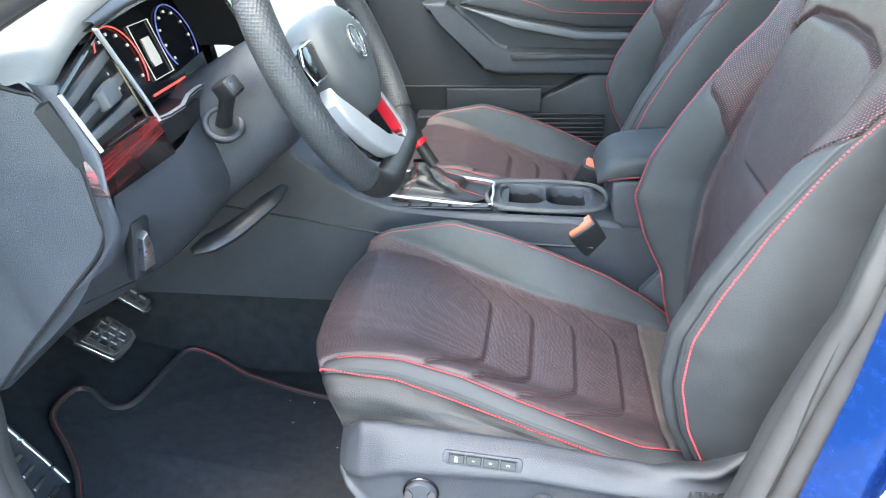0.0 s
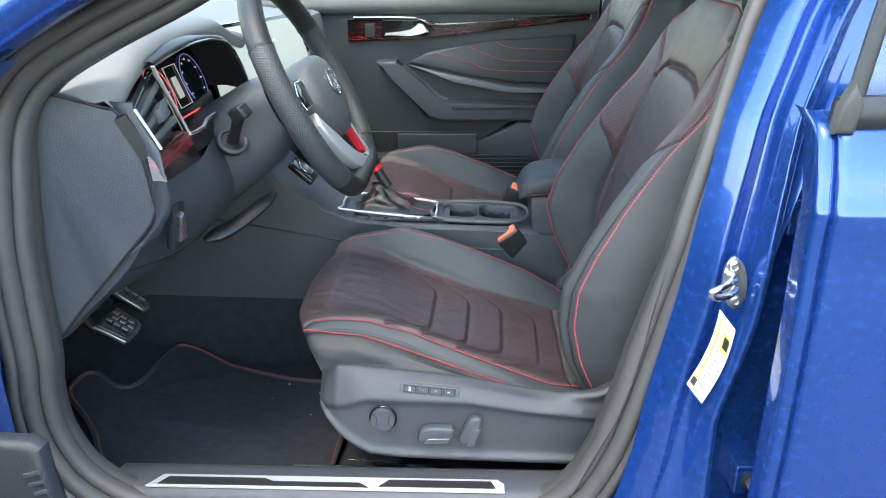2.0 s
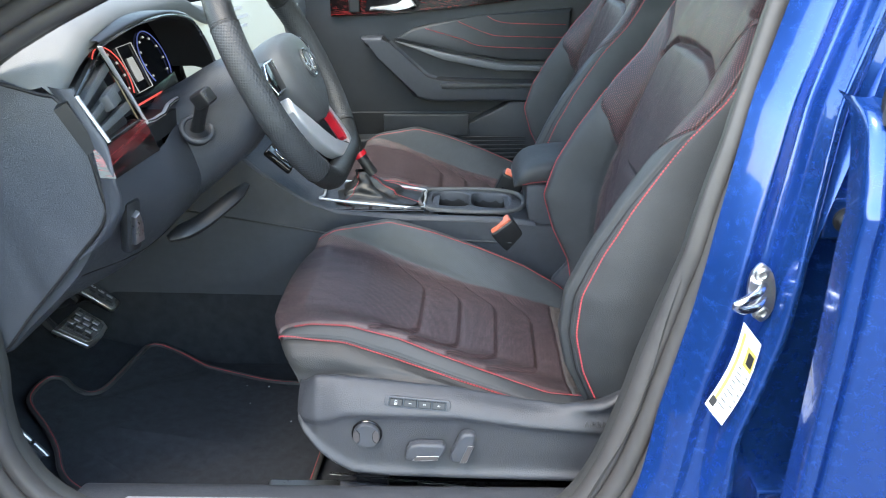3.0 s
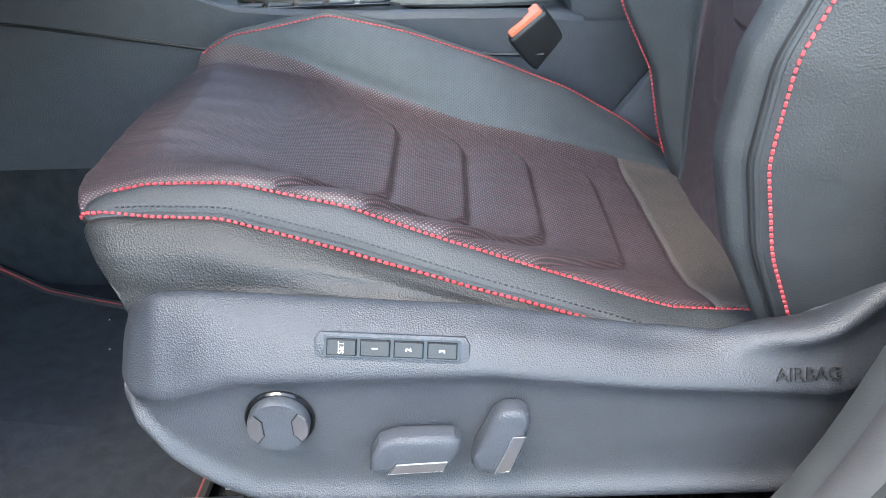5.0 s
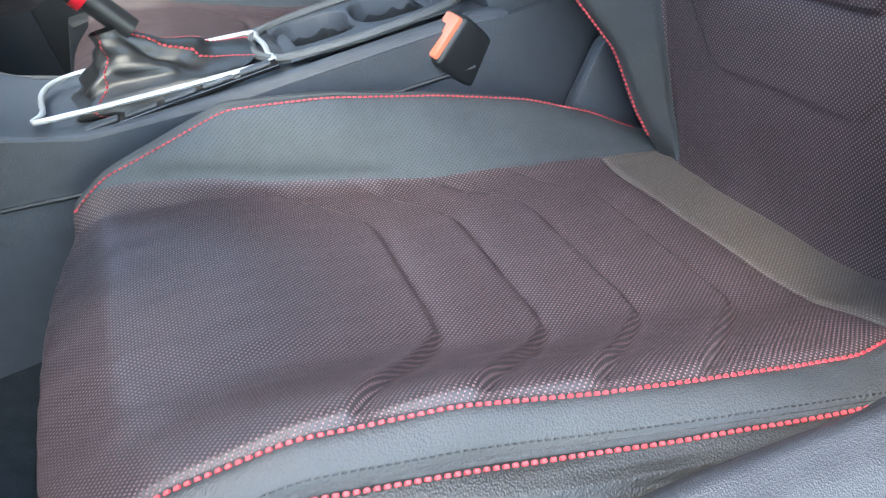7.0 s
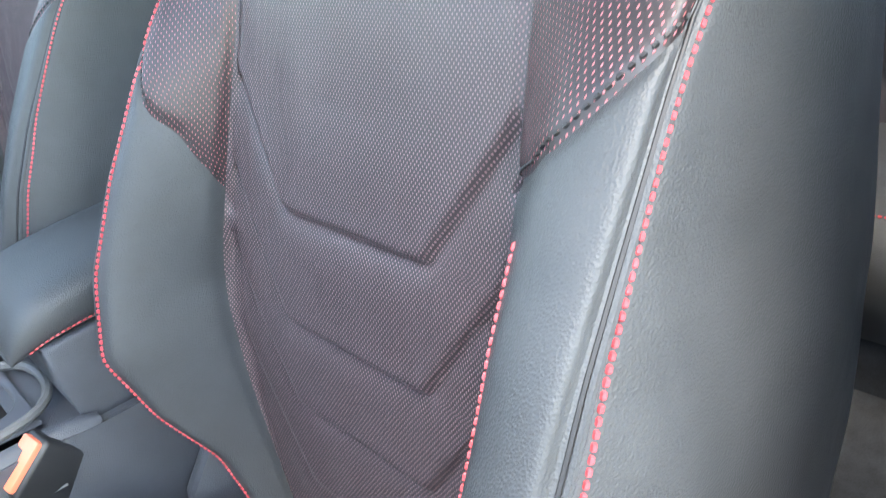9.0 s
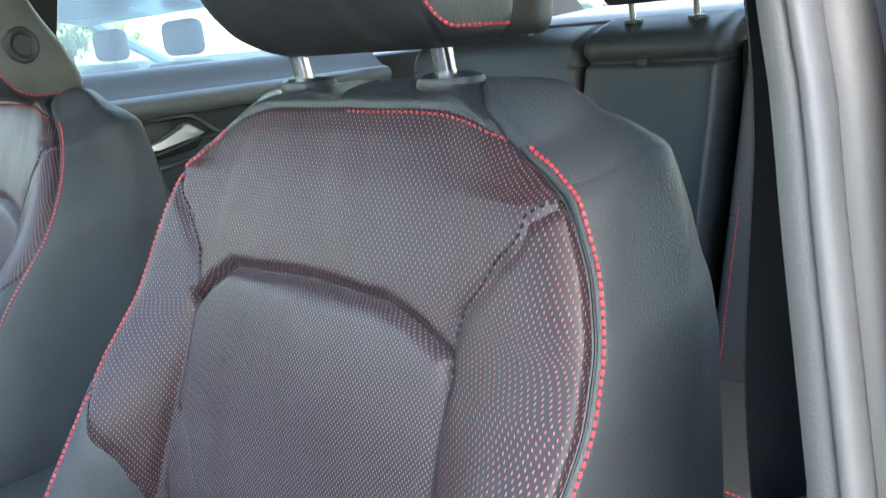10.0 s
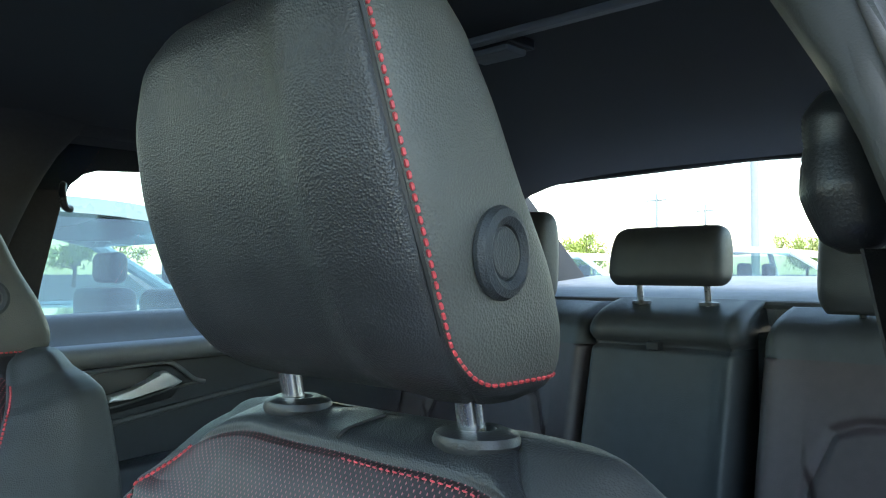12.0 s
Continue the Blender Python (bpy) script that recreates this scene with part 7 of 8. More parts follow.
part("window_frame", prism([(0.50, 1.05), (0.50, 1.42), (1.45, 1.41), (1.45, 1.325), (0.95, 1.327), (0.80, 1.322), (0.768, 1.311), (0.745, 1.290), (0.732, 1.26), (0.708, 1.137), (0.695, 1.05)], 0.02, "y", 1.892, 0.004), M["headliner"], rp, "black frame round the window", True)
part("handle_recess", prism([(0.72, 0.895), (0.73, 0.958), (0.84, 0.968), (0.945, 0.970), (0.985, 0.94), (0.95, 0.905), (0.80, 0.885)], -0.012, "y", PY, 0.004), M["dark_plastic"], rp, smooth=True)
part("recess_trim", tube(curve([(0.68, PY - 0.012, 0.955), (0.75, PY - 0.012, 0.963), (0.85, PY - 0.012, 0.972), (0.935, PY - 0.012, 0.975), (0.965, PY - 0.012, 0.962), (0.995, PY - 0.012, 0.938), (1.02, PY - 0.010, 0.930)], 40), 0.0045, 8), M["ledge"], rp, "pale line round the handle recess", True)
part("recess_trim", tube(curve([(0.76, PY - 0.010, 0.895), (0.86, PY - 0.010, 0.905), (0.96, PY - 0.010, 0.925), (1.02, PY - 0.008, 0.930)], 20), 0.003, 8), M["plastic_soft"], rp, smooth=True)
part("door_handle", prism([(0.822, 0.914), (0.826, 0.926), (0.87, 0.934), (0.902, 0.942), (0.914, 0.958), (0.930, 0.960), (0.962, 0.938), (0.945, 0.930), (0.90, 0.925), (0.86, 0.917)], -0.024, "y", PY - 0.012, 0.005, 3), M["silver"], rp, "bright silver door handle", True)
part("arm_pad", prism([(0.58, 0.78), (0.62, 0.80), (1.40, 0.82), (1.40, 0.70), (0.62, 0.68)], -0.06, "y", PY, 0.012, 3), M["plastic"], rp, smooth=True)
part("trim_line", tube(curve([(0.56, PY - 0.006, 0.845), (0.80, PY - 0.006, 0.868), (1.1, PY - 0.006, 0.905), (1.4, PY - 0.006, 0.93)], 20), 0.006, 8), M["plastic_soft"], rp, smooth=True)

# ---- pillars, roof lining, glass ----
lin = thing("ceiling", "black fabric roof lining", "ceiling", kind="structure")
rl = np.array([[(x, CEN + s * 0.64, 1.405 + 0.012 * math.cos(s * 1.5) - 0.055 * abs(s) ** 6 - 0.02 * ((x - 0.8) / 1.0) ** 2) for s in np.linspace(-1, 1, 24)] for x in np.linspace(-0.02, 1.92, 40)])
link_mesh("lining", rl.reshape(-1, 3), [(i * 24 + j, i * 24 + j + 1, (i + 1) * 24 + j + 1, (i + 1) * 24 + j) for i in range(39) for j in range(23)], M["headliner"], lin)
# edge bar in a pale material that stands for the light catching it
part("sunroof_edge_lit", box(0.880, CEN - 0.36, 1.398, 0.896, CEN + 0.36, 1.407, 0.003), M["ledge"], lin)
dome = thing("reading_lamp", "small pale reading lamp in the roof lining", "lamp")
part("lens", box(0.915, 1.10, 1.396, 0.955, 1.165, 1.412, 0.003), M["ledge"], dome)
part("bezel", box(0.908, 1.093, 1.403, 0.962, 1.172, 1.416, 0.003), M["dark_plastic"], dome)
for s in (-1, 1):
    def yy(y):
        return y if s < 0 else 2 * CEN - y
    bp = thing("centre_pillar_trim", "dark grey fabric and plastic centre pillar trim", "pillar trim", "pillar trims", "structure")
    if s > 0:
        v = []
        for z, xa, xb, y in ((0.40, 0.42, 0.60, 0.53), (0.95, 0.47, 0.60, 0.535), (1.05, 0.50, 0.62, 0.54), (1.2, 0.54, 0.66, 0.555), (1.34, 0.55, 0.72, 0.59), (1.42, 0.52, 0.80, 0.66)):
            v.append([(xa, yy(y - 0.04), z), (xa + 0.01, yy(y + 0.01), z), ((xa + xb) / 2, yy(y + 0.028), z), (xb - 0.01, yy(y + 0.01), z), (xb, yy(y - 0.04), z)])
        v = np.stack([curve(np.array(v)[:, k], 30) for k in range(5)], axis=1)
        v = np.array([curve(r, 20) for r in v])
        link_mesh("cover", v.reshape(-1, 3), [(i * 20 + j, i * 20 + j + 1, (i + 1) * 20 + j + 1, (i + 1) * 20 + j) for i in range(29) for j in range(19)], M["headliner"], bp)
    else:
        v = []
        for z, xo, yt in ((0.40, 0.262, 0.560), (0.55, 0.322, 0.556), (0.70, 0.350, 0.548), (0.84, 0.376, 0.546), (0.96, 0.408, 0.556), (1.01, 0.422, 0.567), (1.06, 0.438, 0.579), (1.10, 0.453, 0.593), (1.15, 0.475, 0.613), (1.20, 0.494, 0.635), (1.26, 0.510, 0.671), (1.33, 0.52, 0.71), (1.40, 0.52, 0.75)):
            v.append([(xo - 0.006, float(pillar_y(np.array(z))) - 0.004, z), (xo - 0.009, (yt + float(pillar_y(np.array(z)))) / 2, z), (xo - 0.004, yt - 0.001, z), (xo + 0.045, yt + 0.004, z), (xo + 0.10, yt - 0.05, z)])
        v = np.stack([curve(np.array(v)[:, k], 40) for k in range(5)], axis=1)
        v = np.array([curve(r, 20) for r in v])
        link_mesh("cover", v.reshape(-1, 3), [(i * 20 + j, i * 20 + j + 1, (i + 1) * 20 + j + 1, (i + 1) * 20 + j) for i in range(39) for j in range(19)], M["trim_grey"], bp)
    cp = thing("rear_pillar_trim", "dark fabric rear pillar trim", "pillar trim", "pillar trims", "structure")
    part("cover", prism([(1.42, 1.06), (1.30, 1.37), (1.55, 1.42), (1.95, 1.40), (2.30, 1.13), (2.2, 1.04)], 0.05 * -s, "y", CEN + s * 0.70, 0.015, 3), M["headliner"], cp, smooth=True)
    rail = thing("roof_rail_trim", "black roof side lining", "roof lining", "roof side linings", "structure")
    part("cover", tube(curve([(x, yy(y + 0.05), z - 0.045) for x, y, z in ap[4:]], 40), 0.035, 12), M["headliner"], rail, smooth=True)
hook = thing("coat_hook", "small black coat hook on the pillar", "hook")
part("hook", tube(curve([(0.738, 1.892, 1.286), (0.730, 1.874, 1.284), (0.726, 1.864, 1.266), (0.730, 1.864, 1.248), (0.742, 1.872, 1.246)], 16), 0.006, 8), M["dark_plastic"], hook, smooth=True)

sw = thing("side_window", "green-tinted rear side window", "window", kind="structure")
link_mesh("pane", [(0.60, PY + 0.03, 1.04), (1.40, PY + 0.03, 1.07), (1.32, PY - 0.06, 1.36), (0.62, PY - 0.08, 1.39)], [(0, 1, 2, 3)], M["glass"], sw, False)
# pane out of view; its added tint holds back light from that side
fw = thing("side_window", "unseen front passenger window, tinted to dim the cabin", "window", kind="structure")
link_mesh("pane", [(-0.55, PY + 0.03, 0.98), (0.50, PY + 0.03, 1.0), (0.58, PY - 0.08, 1.38), (0.2, PY - 0.07, 1.37)], [(0, 1, 2, 3)], M["glass_front"], fw, False)
ws = thing("windscreen", "clear windscreen", "window", kind="structure")
link_mesh("pane", [(-1.05, 0.56, 0.92), (-1.05, 2 * CEN - 0.56, 0.92), (0.02, 2 * CEN - 0.66, 1.42), (0.02, 0.66, 1.42)], [(0, 1, 2, 3)], M["glass_screen"], ws, False)
rw = thing("rear_window", "tinted rear window", "window", kind="structure")
link_mesh("pane", [(2.35, CEN - 0.60, 1.12), (2.35, CEN + 0.60, 1.12), (1.90, CEN + 0.56, 1.415), (1.90, CEN - 0.56, 1.415)], [(0, 1, 2, 3)], M["glass_clear"], rw, False)
for w in (sw, rw, rd):
    for c in w.children:
        if "pane" in c.name:
            c.visible_shadow = False
part("header_trim", tube([(1.925, CEN - 0.60, 1.382), (1.935, CEN, 1.398), (1.925, CEN + 0.60, 1.382)], 0.012, 8), M["headliner"], rw, smooth=True)

# ---- rear seats ----
bench = thing("rear_bench", "dark leather rear bench with quilted seats and red stitching", "rear seat")
shelf = thing("parcel_shelf", "grey felt parcel shelf under the rear window", "parcel shelf", kind="structure")
part("board", prism([(1.66, 1.045), (1.66, 1.078), (2.36, 1.132), (2.36, 1.09)], 1.32, "y", CEN - 0.66, 0.006), M["parcel"], shelf)
part("front_lip", tube([(1.662, CEN - 0.60, 1.080), (1.660, CEN, 1.083), (1.662, CEN + 0.60, 1.080)], 0.008, 8), M["plastic_soft"], shelf, smooth=True)


def rear_back(yc, w, name, insert):
    nz, nq = 200, 150
    z = np.linspace(0.44, 1.082, nz)
    q = np.linspace(-1.15, 1.15, nq)
    Z, Q = np.meshgrid(z, q, indexing="ij")
    A = np.clip(np.abs(Q), 0, 1)
    W = A * w
    top = np.clip((Z - 1.027) / 0.055, 0, 1)
    X = 1.40 + (Z - 0.44) * 0.24 - 0.022 * np.clip((A - 0.55) / 0.35, 0, 1) ** 2 + 0.07 * np.clip((A - 0.9) / 0.1, 0, 1) ** 2 + 0.09 * top ** 3
    X = X + np.clip(np.abs(Q) - 1, 0, 1) * 0.5
    P = np.stack([X, yc + np.sign(Q) * W * (1 - 0.05 * top), Z], axis=2)
    P = smoothed(smoothed(P, 12, 0), 8, 1)
    N = grid_normals(P)
    if N[nz // 2, nq // 2, 0] > 0:
        N = -N
    T = Q * w
    if insert:
        arch = [(-0.172, 0.44), (-0.165, 0.80), (-0.13, 0.895), (-0.09, 0.912), (0, 0.916), (0.09, 0.912), (0.13, 0.895), (0.165, 0.80), (0.172, 0.44)]
        dn = np.exp(-((line_dist(T, Z, arch) / 0.008) ** 2)) * 0.008
        for zk in (0.49, 0.555, 0.62, 0.685, 0.75):
            v_ = [(-0.175, zk + 0.10), (-0.140, zk + 0.020), (-0.115, zk), (0.115, zk), (0.140, zk + 0.020), (0.175, zk + 0.10)]
            sg = np.where(Z < np.interp(T, [a_ for a_, _ in v_], [b_ for _, b_ in v_]), 1.0, -1.0) * line_dist(T, Z, v_)
            up_ = 1 / (1 + np.exp(-sg / 0.002))
            dn = dn + (up_ * 0.010 * np.exp(-np.maximum(sg, 0) / 0.016) - (1 - up_) * 0.004 * np.exp(np.minimum(sg, 0) / 0.018)) * (np.abs(T) < 0.168)
    else:
        dn = np.exp(-(((Z - 1.009) / 0.007) ** 2)) * 0.012 * (A < 0.97) - 0.010 * np.clip((Z - 1.012) / 0.02, 0, 1) * (A < 0.97)
    P = P - N * dn[:, :, None]
    Zc, Tc = 0.5 * (Z[:-1, :-1] + Z[1:, 1:]), np.abs(0.5 * (T[:-1, :-1] + T[1:, 1:]))
    reg = np.where((Tc < np.interp(Zc, [0.44, 0.80, 0.895, 0.916], [0.172, 0.165, 0.13, 0.0])) & (Zc < 0.916), 1, 2) if insert else np.where(Zc < 1.009, 1, 2)
    if insert:
        reg = np.where((reg == 2) & (Zc > 0.74) & (Zc < 1.0), 3, reg)
        side_ = 0.5 * (T[:-1, :-1] + T[1:, 1:])
        reg = np.where((reg == 2) & (Zc <= 0.74), np.where(side_ < 0, 4, 5), reg)
    grid_parts(P, np.stack([T, Z], axis=2), reg, {1: ("back_insert", M["perf_far"] if insert else M["leather"], ""), 2: ("back_cover", M["leather"], ""), 3: ("upper_patch", M["perf_far"], ""), 4: ("side_cover", M["leather"], ""), 5: ("side_cover", M["leather"], "")}, bench)
    if insert:
        for s in (-1, 1):
            ln = np.array([sheet_at(P, np.array([np.interp(zz, z, np.arange(nz))]), np.array([(s * 0.86 + 1.15) / 2.3 * (nq - 1)]))[0] for zz in np.linspace(0.46, 0.76, 30)])
            stitches("red_stitching", ln + np.array((-0.001, 0, 0)), np.tile((-1.0, 0, 0.2), (30, 1)), M["thread"], bench, 0.007, 0.005, 0.0022)


rear_back(0.80, 0.255, "left", True)
rear_back(2 * CEN - 0.80, 0.255, "right", True)
rear_back(1.226, 0.150, "middle", False)
for yc, w in ((0.815, 0.30), (CEN, 0.105), (2 * CEN - 0.815, 0.30)):
    cs_ = []
    for x, zt in ((0.985, 0.36), (0.965, 0.42), (0.965, 0.47), (0.985, 0.505), (1.03, 0.515), (1.12, 0.505), (1.25, 0.485), (1.40, 0.465), (1.46, 0.46)):
        cs_.append([(x, yc + s * w, zt - 0.016 * (1 - abs(s) ** 2) - 0.05 * (abs(s) > 0.98) - 0.008 * (abs(s) > 0.9)) for s in np.linspace(-1, 1, 40)])
    cs_ = np.stack([curve(np.array(cs_)[:, k], 40) for k in range(40)], axis=1)
    cs_ = smoothed(cs_, 1, 1)
    link_mesh("cushion", cs_.reshape(-1, 3), [(i * 40 + j, i * 40 + j + 1, (i + 1) * 40 + j + 1, (i + 1) * 40 + j) for i in range(39) for j in range(39)], M["leather"], bench)
    ln = np.array([cs_[11, j] for j in range(2, 38)]) + np.array((-0.001, 0, 0.001))
    stitches("red_stitching", ln, np.tile((-0.7, 0, 0.7), (36, 1)), M["thread"], bench, 0.007, 0.005, 0.0022)
part("armrest_latch", box(1.512, 1.222, 1.000, 1.534, 1.246, 1.016, 0.003), M["dark_plastic"], bench)
part("base", box(0.99, 0.58, 0.24, 1.5, 2 * CEN - 0.58, 0.40, 0.01), M["carpet"], bench)
part("back_board", box(1.60, 0.58, 0.40, 1.66, 2 * CEN - 0.58, 1.035, 0.01), M["carpet"], bench)


def rear_headrest(yc, w, z0, h, label):
    hd = thing("rear_headrest", label, "headrest", "rear headrests")
    rows = []
    for t, f, r, k in ((0, 1.545, 1.600, 0.90), (0.06, 1.532, 1.622, 0.96), (0.2, 1.522, 1.634, 1.0), (0.6, 1.528, 1.640, 0.99), (0.85, 1.540, 1.640, 0.95), (0.96, 1.556, 1.632, 0.88), (1, 1.575, 1.615, 0.80)):
        rows.append([((f + r) / 2 - (r - f) / 2 * math.copysign(abs(math.cos(a)) ** 0.6, math.cos(a)), yc + w * k * math.copysign(abs(math.sin(a)) ** 0.45, math.sin(a)), z0 + h * t) for a in np.linspace(0, 2 * math.pi, 49)])
    rows = np.stack([curve(np.array(rows)[:, k], 24) for k in range(49)], axis=1)
    link_mesh("pad", rows.reshape(-1, 3), [(i * 49 + j, i * 49 + j + 1, (i + 1) * 49 + j + 1, (i + 1) * 49 + j) for i in range(23) for j in range(48)] + [tuple(range(23 * 49, 23 * 49 + 48)), tuple(range(47, -1, -1))], M["leather"], hd)
    for s in (-1, 1):
        part("post", tube([(1.60, yc + s * 0.068, 1.07), (1.588, yc + s * 0.068, z0 + 0.02)], 0.006, 10), M["steel"], hd, smooth=True)
        part("guide_sleeve", moved(disc_lathe([(0.006, 0), (0.019, 0), (0.018, 0.006), (0.009, 0.008)], 20), Matrix.Translation((1.60, yc + s * 0.068, 1.080))), M["dark_plastic"], hd, smooth=True)
    return hd


rear_headrest(1.232, 0.112, 1.117, 0.111, "dark leather middle rear headrest on two posts")
rear_headrest(2 * CEN - 0.80, 0.125, 1.075, 0.197, "dark leather outer rear headrest")
rear_headrest(0.84, 0.125, 1.075, 0.197, "dark leather outer rear headrest behind the pillar")

# ---- seat belt ----
sb = thing("seat_belt", "black seat belt hanging at the centre pillar with its tongue", "seat belt")
strap = curve([(0.526, 0.626, 1.150), (0.512, 0.606, 1.05), (0.502, 0.602, 0.92), (0.504, 0.588, 0.76), (0.515, 0.585, 0.60), (0.53, 0.58, 0.36)], 40)
v = []
for p in strap:
    v += [p + np.array((-0.012, 0.0085, 0)), p + np.array((0.022, -0.012, 0)), p + np.array((0.0225, -0.0108, 0)), p + np.array((-0.0115, 0.0097, 0))]
link_mesh("webbing", v, [(i * 4 + a, i * 4 + b, i * 4 + 4 + b, i * 4 + 4 + a) for i in range(39) for a, b in ((0, 1), (1, 2), (2, 3), (3, 0))], M["belt"], sb, False)
part("tongue_body", tube(curve([(0.478, 0.6125, 0.835), (0.478, 0.608, 0.841), (0.477, 0.599, 0.850), (0.476, 0.591, 0.860), (0.475, 0.583, 0.872)], 24), 0.011, 14, flat=0.8, radii=list(np.interp(np.linspace(0, 1, 24), [0, 0.12, 0.5, 0.8, 1], [0.003, 0.009, 0.0135, 0.011, 0.006]))), M["dark_plastic"], sb, "black belt tongue body", True)
part("tongue_window", tube([(0.4655, 0.603, 0.842), (0.4650, 0.597, 0.850)], 0.006, 8), M["gloss_black"], sb, smooth=True)
part("lap_webbing", tube(curve([(0.474, 0.592, 0.862), (0.470, 0.580, 0.876), (0.462, 0.566, 0.886), (0.450, 0.550, 0.890), (0.44, 0.545, 0.86), (0.44, 0.548, 0.76), (0.44, 0.555, 0.60), (0.43, 0.575, 0.40)], 50), 0.0035, 8, flat=2.2, up=(1, 0, 0)), M["belt"], sb, smooth=True)
for y0, y1 in ((0.6035, 0.6085), (0.5975, 0.6030)):
    part("tongue_blade", tube([(0.478, y0, 0.838), (0.479, y1, 0.808)], 0.0021, 8), M["chrome"], sb, "bright steel tongue blade", True)
part("tongue_blade", tube([(0.479, 0.6085, 0.8085), (0.479, 0.6030, 0.8085)], 0.0024, 8), M["chrome"], sb, smooth=True)
anchor = thing("belt_anchor", "black plastic shoulder belt guide on the pillar", "belt guide")
part("guide", tube(curve([(0.524, 0.640, 1.208), (0.523, 0.643, 1.196), (0.522, 0.643, 1.182), (0.523, 0.640, 1.166), (0.526, 0.634, 1.150)], 30), 0.014, 20, radii=list(np.interp(np.linspace(0, 1, 30), [0, 0.06, 0.2, 0.36, 0.6, 0.85, 0.96, 1], [0.003, 0.009, 0.0135, 0.0125, 0.016, 0.0145, 0.009, 0.004]))), M["dark_plastic"], anchor, smooth=True)
part("mount", tube([(0.535, 0.625, 1.190), (0.560, 0.600, 1.190)], 0.012, 14), M["dark_plastic"], anchor, smooth=True)

# ---- open driver's door ----
dd = thing("driver_door", "open driver's door with a dark trim panel and speaker grille", "car door")
dm = Matrix.Translation((-0.60, 0.40, 0)) @ pose(0, 0, 0, 0, 0, -76)
part("skin", moved(box(0.0, -0.16, 0.25, 1.05, -0.12, 0.95, 0.02), dm), M["paint"], dd, smooth=True)
part("inner_frame", moved(box(0.02, -0.12, 0.28, 1.02, -0.04, 0.90, 0.02), dm), M["paint"], dd, smooth=True)
part("trim_panel", moved(prism([(0.06, 0.34), (0.06, 0.92), (1.0, 0.93), (1.0, 0.40), (0.9, 0.34)], 0.04, "y", -0.045, 0.012, 3), dm), M["plastic"], dd, smooth=True)
part("pocket", moved(prism([(0.08, 0.36), (0.10, 0.50), (0.55, 0.52), (0.60, 0.36)], 0.075, "y", -0.01, 0.015, 3), dm), M["dark_plastic"], dd, smooth=True)

part("speaker_panel", prism([(-0.60, 0.612), (-0.40, 0.604), (-0.388, 0.595), (-0.388, 0.53), (-0.375, 0.42), (-0.60, 0.42)], 0.03, "y", 0.335, 0.010, 3), M["door_dark"], dd, "dark trim corner", True)
for k in range(9):
    part("grille_slat", prism([(-0.412 + 0.004 * k, 0.565 - 0.013 * k), (-0.390 + 0.002 * k, 0.571 - 0.013 * k), (-0.390 + 0.002 * k, 0.566 - 0.013 * k), (-0.412 + 0.004 * k, 0.560 - 0.013 * k)], 0.004, "y", 0.332, 0.001), M["plastic"], dd)

# ---- surroundings: parked cars, poles, trees ----
def parked_car(x, y, turn, colour, label):
    """A plain parked saloon, seen small through the windows."""
    car = thing("parked_car", label, "car", "parked cars")
    paint = mat("parked_paint", colour, 0.3, 0.1, 0.06, 10, coat=1.0)
    m = Matrix.Translation((x, y, 0)) @ pose(0, 0, 0, 0, 0, turn) @ Matrix.Diagonal((1, 1, 0.97, 1))
    side = curve([(-2.25, 0.35), (-2.3, 0.70), (-2.1, 0.90), (-1.2, 0.98), (1.6, 1.0), (2.15, 0.98), (2.3, 0.75), (2.25, 0.35)], 60)
    part("body", moved(prism([tuple(p) for p in side], 1.76, "y", -0.88, 0.08, 4), m), paint, car, smooth=True)
    pts = [(-1.05, 0.98), (-0.35, 1.40), (0.1, 1.455), (0.8, 1.45), (1.2, 1.37), (1.85, 1.0)]
    rp_ = curve(pts[1:5], 20)
    part("roof", moved(prism([tuple(p) for p in rp_] + [tuple(p - np.array((0, 0.06))) for p in rp_[::-1]], 1.30, "y", -0.65, 0.02, 2), m), paint, car, smooth=True)
    for s in (-1, 1):
        for a, b in (((-1.05, 0.98), (-0.35, 1.39)), ((1.85, 1.0), (1.2, 1.36)), ((0.28, 0.99), (0.34, 1.43))):
            part("pillar", moved(tube([(a[0], s * 0.80, a[1]), (b[0], s * 0.66, b[1])], 0.035, 8), m), paint, car, smooth=True)
        g = [(-0.95, s * 0.80, 0.99), (1.7, s * 0.80, 1.0), (1.15, s * 0.66, 1.38), (-0.35, s * 0.66, 1.38)]
        link_mesh("side_glass", [tuple(m @ Vector(p)) for p in g], [(0, 1, 2, 3)], M["glass_car"], car, False)
        part("belt_line", moved(tube([(-0.95, s * 0.83, 0.995), (1.7, s * 0.83, 1.005)], 0.014, 8), m), M["chrome"], car, smooth=True)
        for wx in (-1.4, 1.35):
            part("wheel", moved(moved(disc_lathe([(0.05, -0.1), (0.30, -0.1), (0.33, -0.07), (0.33, 0.07), (0.30, 0.1), (0.22, 0.09), (0.05, 0.06)], 28), Matrix.Translation((wx, s * 0.80, 0.33)) @ FACE), m), M["dark_plastic"], car, smooth=True)
    for xs_ in (0.2, 1.15):
        for s in (-1, 1):
            part("seat", moved(box(xs_ - 0.06, s * 0.36 - 0.22, 0.6, xs_ + 0.10, s * 0.36 + 0.22, 1.10, 0.05, 3), m), M["leather"], car, smooth=True)
            part("headrest", moved(box(xs_, s * 0.36 - 0.13, 1.12, xs_ + 0.09, s * 0.36 + 0.13, 1.28, 0.04, 3), m), M["leather"], car, smooth=True)
    return car


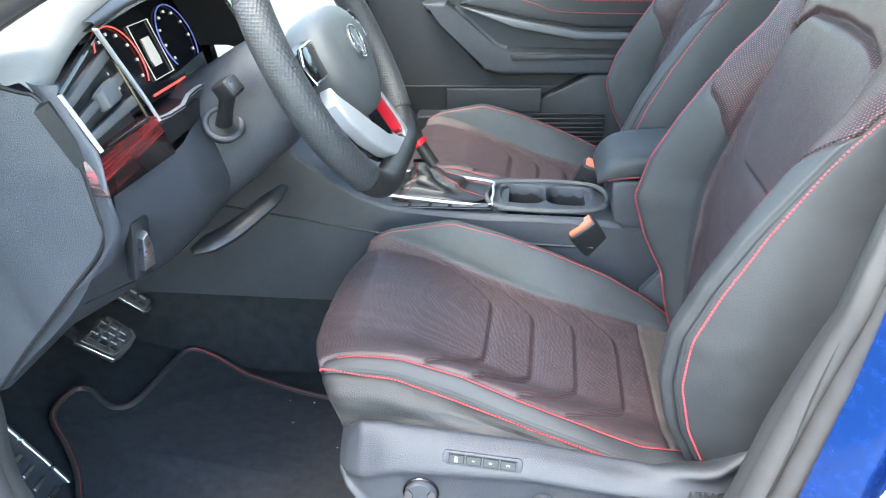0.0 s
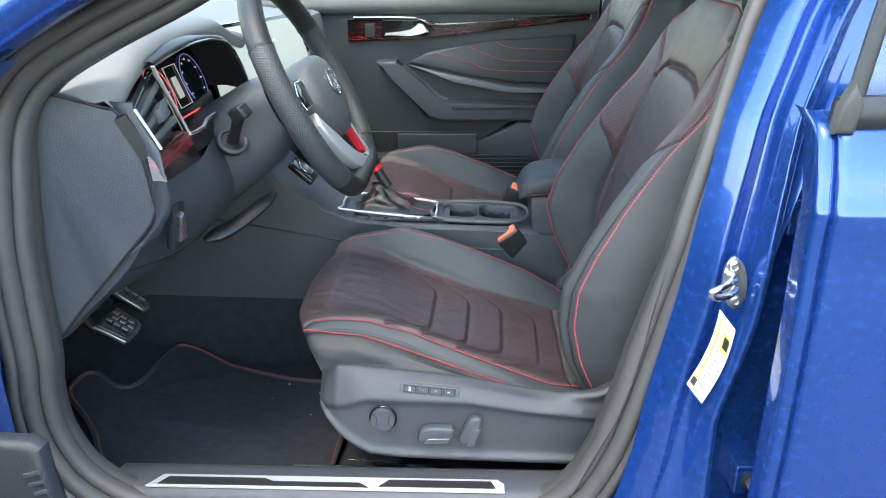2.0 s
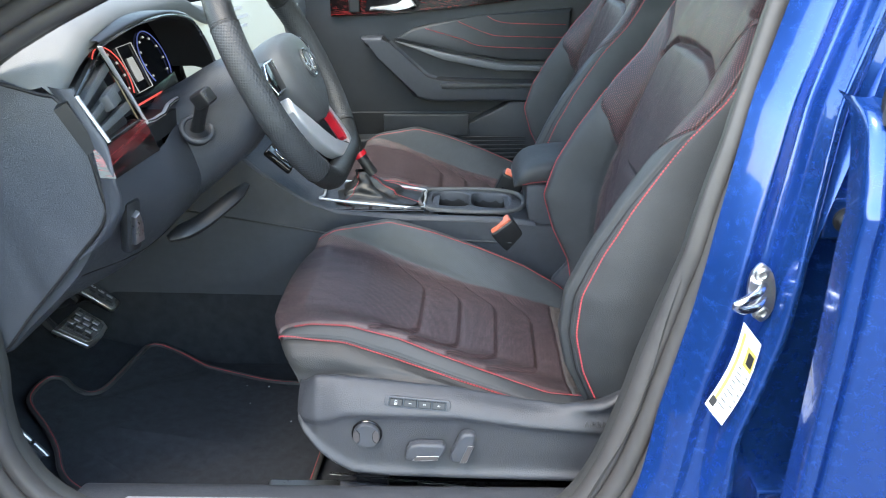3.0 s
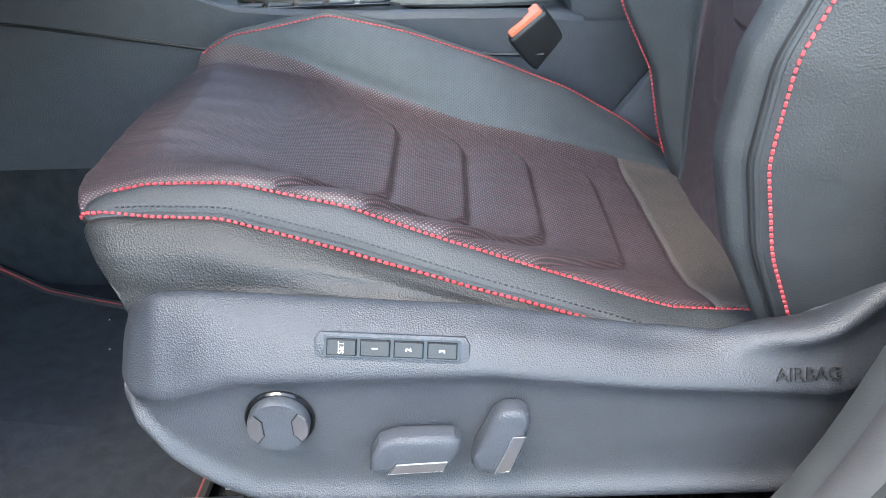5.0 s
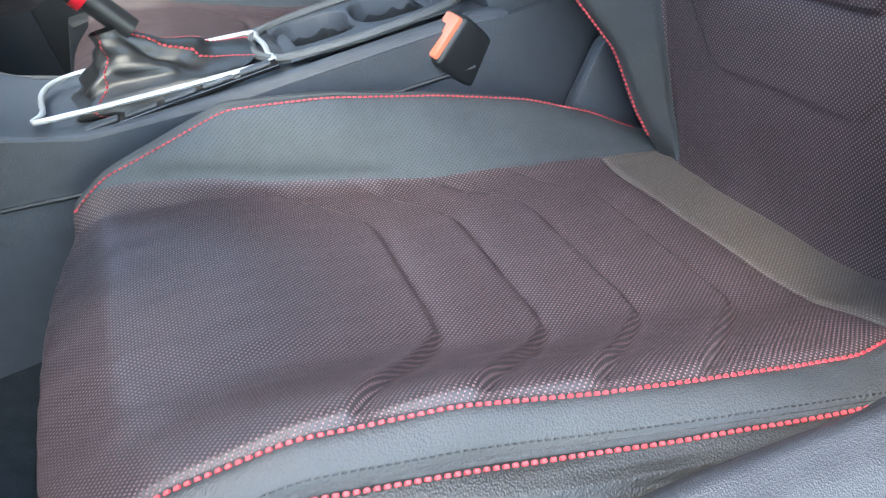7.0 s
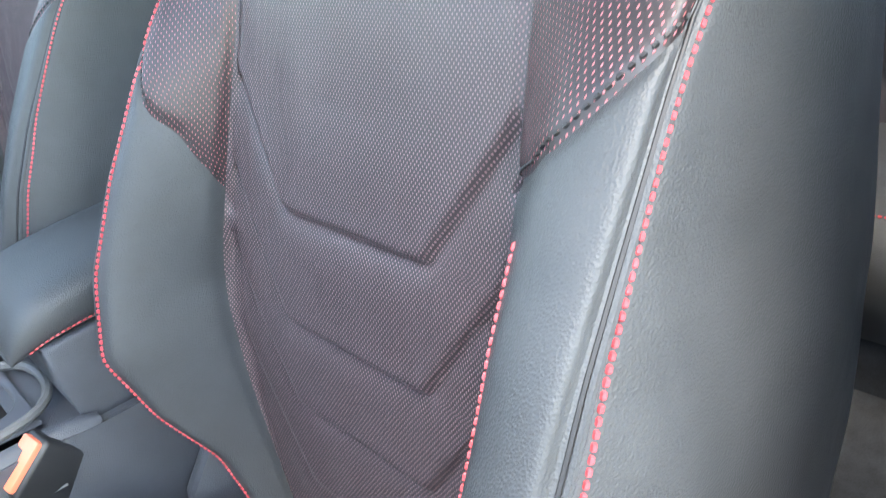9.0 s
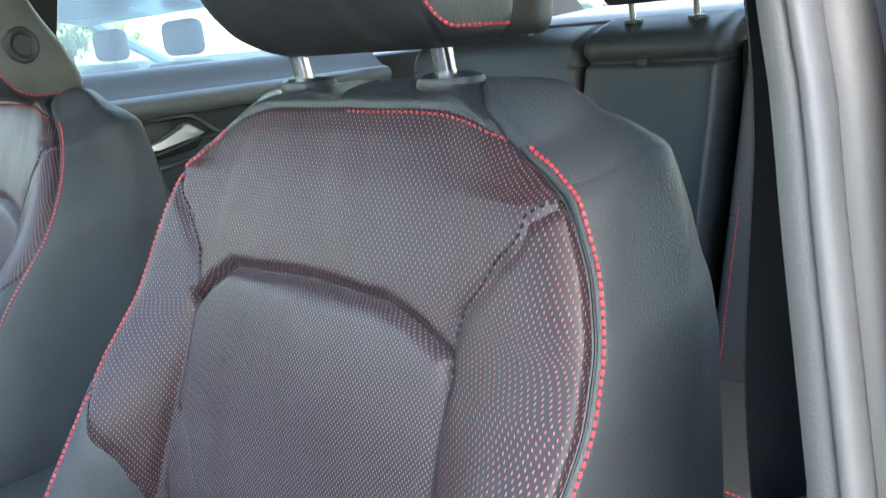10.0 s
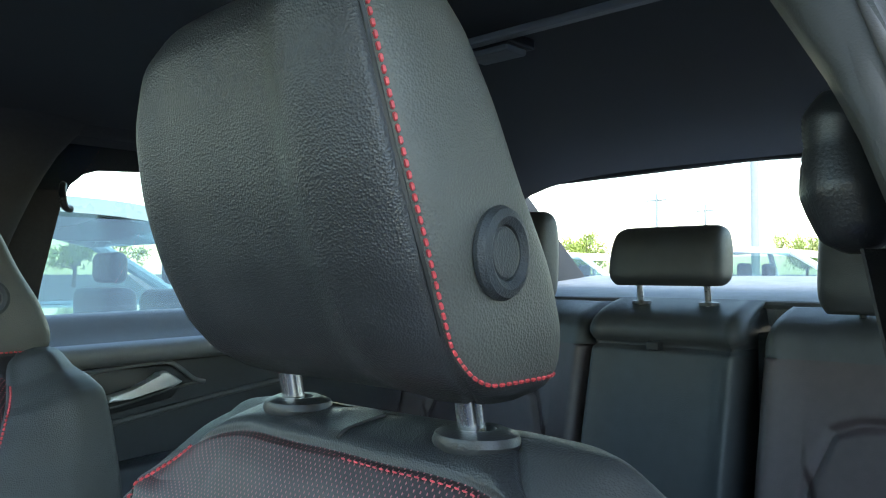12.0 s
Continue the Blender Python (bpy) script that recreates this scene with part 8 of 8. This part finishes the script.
parked_car(0.75, CEN + 2.85, 0, (0.20, 0.27, 0.30), "silver-blue saloon parked alongside")
parked_car(9.0, 3.6, 90, (0.70, 0.71, 0.72), "white saloon parked across the lane behind")
parked_car(9.5, 6.4, 90, (0.60, 0.60, 0.60), "light grey saloon parked across the lane behind")
parked_car(9.2, 0.9, 90, (0.25, 0.05, 0.05), "dark red saloon parked across the lane behind")
M["pole"] = mat("galvanised_pole", (0.35, 0.35, 0.34), 0.5, 0.3, 0.1, 8)
M["leaf"] = mat("green_leaf", (0.30, 0.34, 0.06), 0.6, 0, 0.4, 6)
M["bark"] = mat("bark", (0.12, 0.09, 0.06), 0.9, 0, 0.3, 20)
for px, py, h, r in ((30.0, 23.0, 9.0, 0.16), (46.0, 24.0, 6.2, 0.10), (54.0, 24.3, 6.0, 0.10), (36.0, 14.0, 12.0, 0.20)):
    pl = thing("lamp_post", "tall grey pole beside the lot", "pole", "poles")
    part("mast", tube([(px, py, 0), (px, py, h)], r, 12), M["pole"], pl, smooth=True)
    part("cross_arm", tube([(px, py - 0.7, h * 0.93), (px, py + 0.7, h * 0.93)], 0.07, 8), M["pole"], pl, smooth=True)


def tree(x, y, h, seed, label):
    rnd = random.Random(seed)
    t = thing("tree", label, "tree", "trees")
    part("trunk", tube([(x, y, 0), (x + 0.1, y, h * 0.3), (x, y + 0.1, h * 0.6)], 0.15, 8, radii=[0.2, 0.15, 0.08]), M["bark"], t, smooth=True)
    verts, faces = [], []
    blobs = [(rnd.gauss(0, h * 0.2), rnd.gauss(0, h * 0.2), h * rnd.uniform(0.38, 0.95)) for _ in range(26)]
    for bx, by, bz in blobs:
        part("limb", tube([(x, y, h * 0.3), (x + bx * 0.6, y + by * 0.6, bz * 0.85), (x + bx, y + by, bz)], 0.04, 5), M["bark"], t)
        for _ in range(70):
            c = Vector((x + bx + rnd.gauss(0, h * 0.07), y + by + rnd.gauss(0, h * 0.07), bz + rnd.gauss(0, h * 0.06)))
            r = Euler((rnd.uniform(0, 6), rnd.uniform(0, 6), rnd.uniform(0, 6))).to_matrix()
            k = len(verts)
            s = rnd.uniform(0.10, 0.2)
            verts += [c + r @ Vector((-s, 0, 0)), c + r @ Vector((0, -s * 0.45, 0.02)), c + r @ Vector((s, 0, 0)), c + r @ Vector((0, s * 0.45, 0.02))]
            faces.append((k, k + 1, k + 2, k + 3))
    tagged(link_mesh("crown", verts, faces, M["leaf"], t, False), kind="stuff")
    return t


tree(60, 38, 4.6, 1, "small yellow-green tree by the road")
tree(75, 24, 4.5, 2, "small yellow-green tree by the road")
tree(80, 52, 5.0, 3, "small yellow-green tree by the road")
tree(24, 60, 4.5, 4, "green tree behind the neighbouring car")
tree(34, 75, 5.5, 5, "green tree behind the neighbouring car")
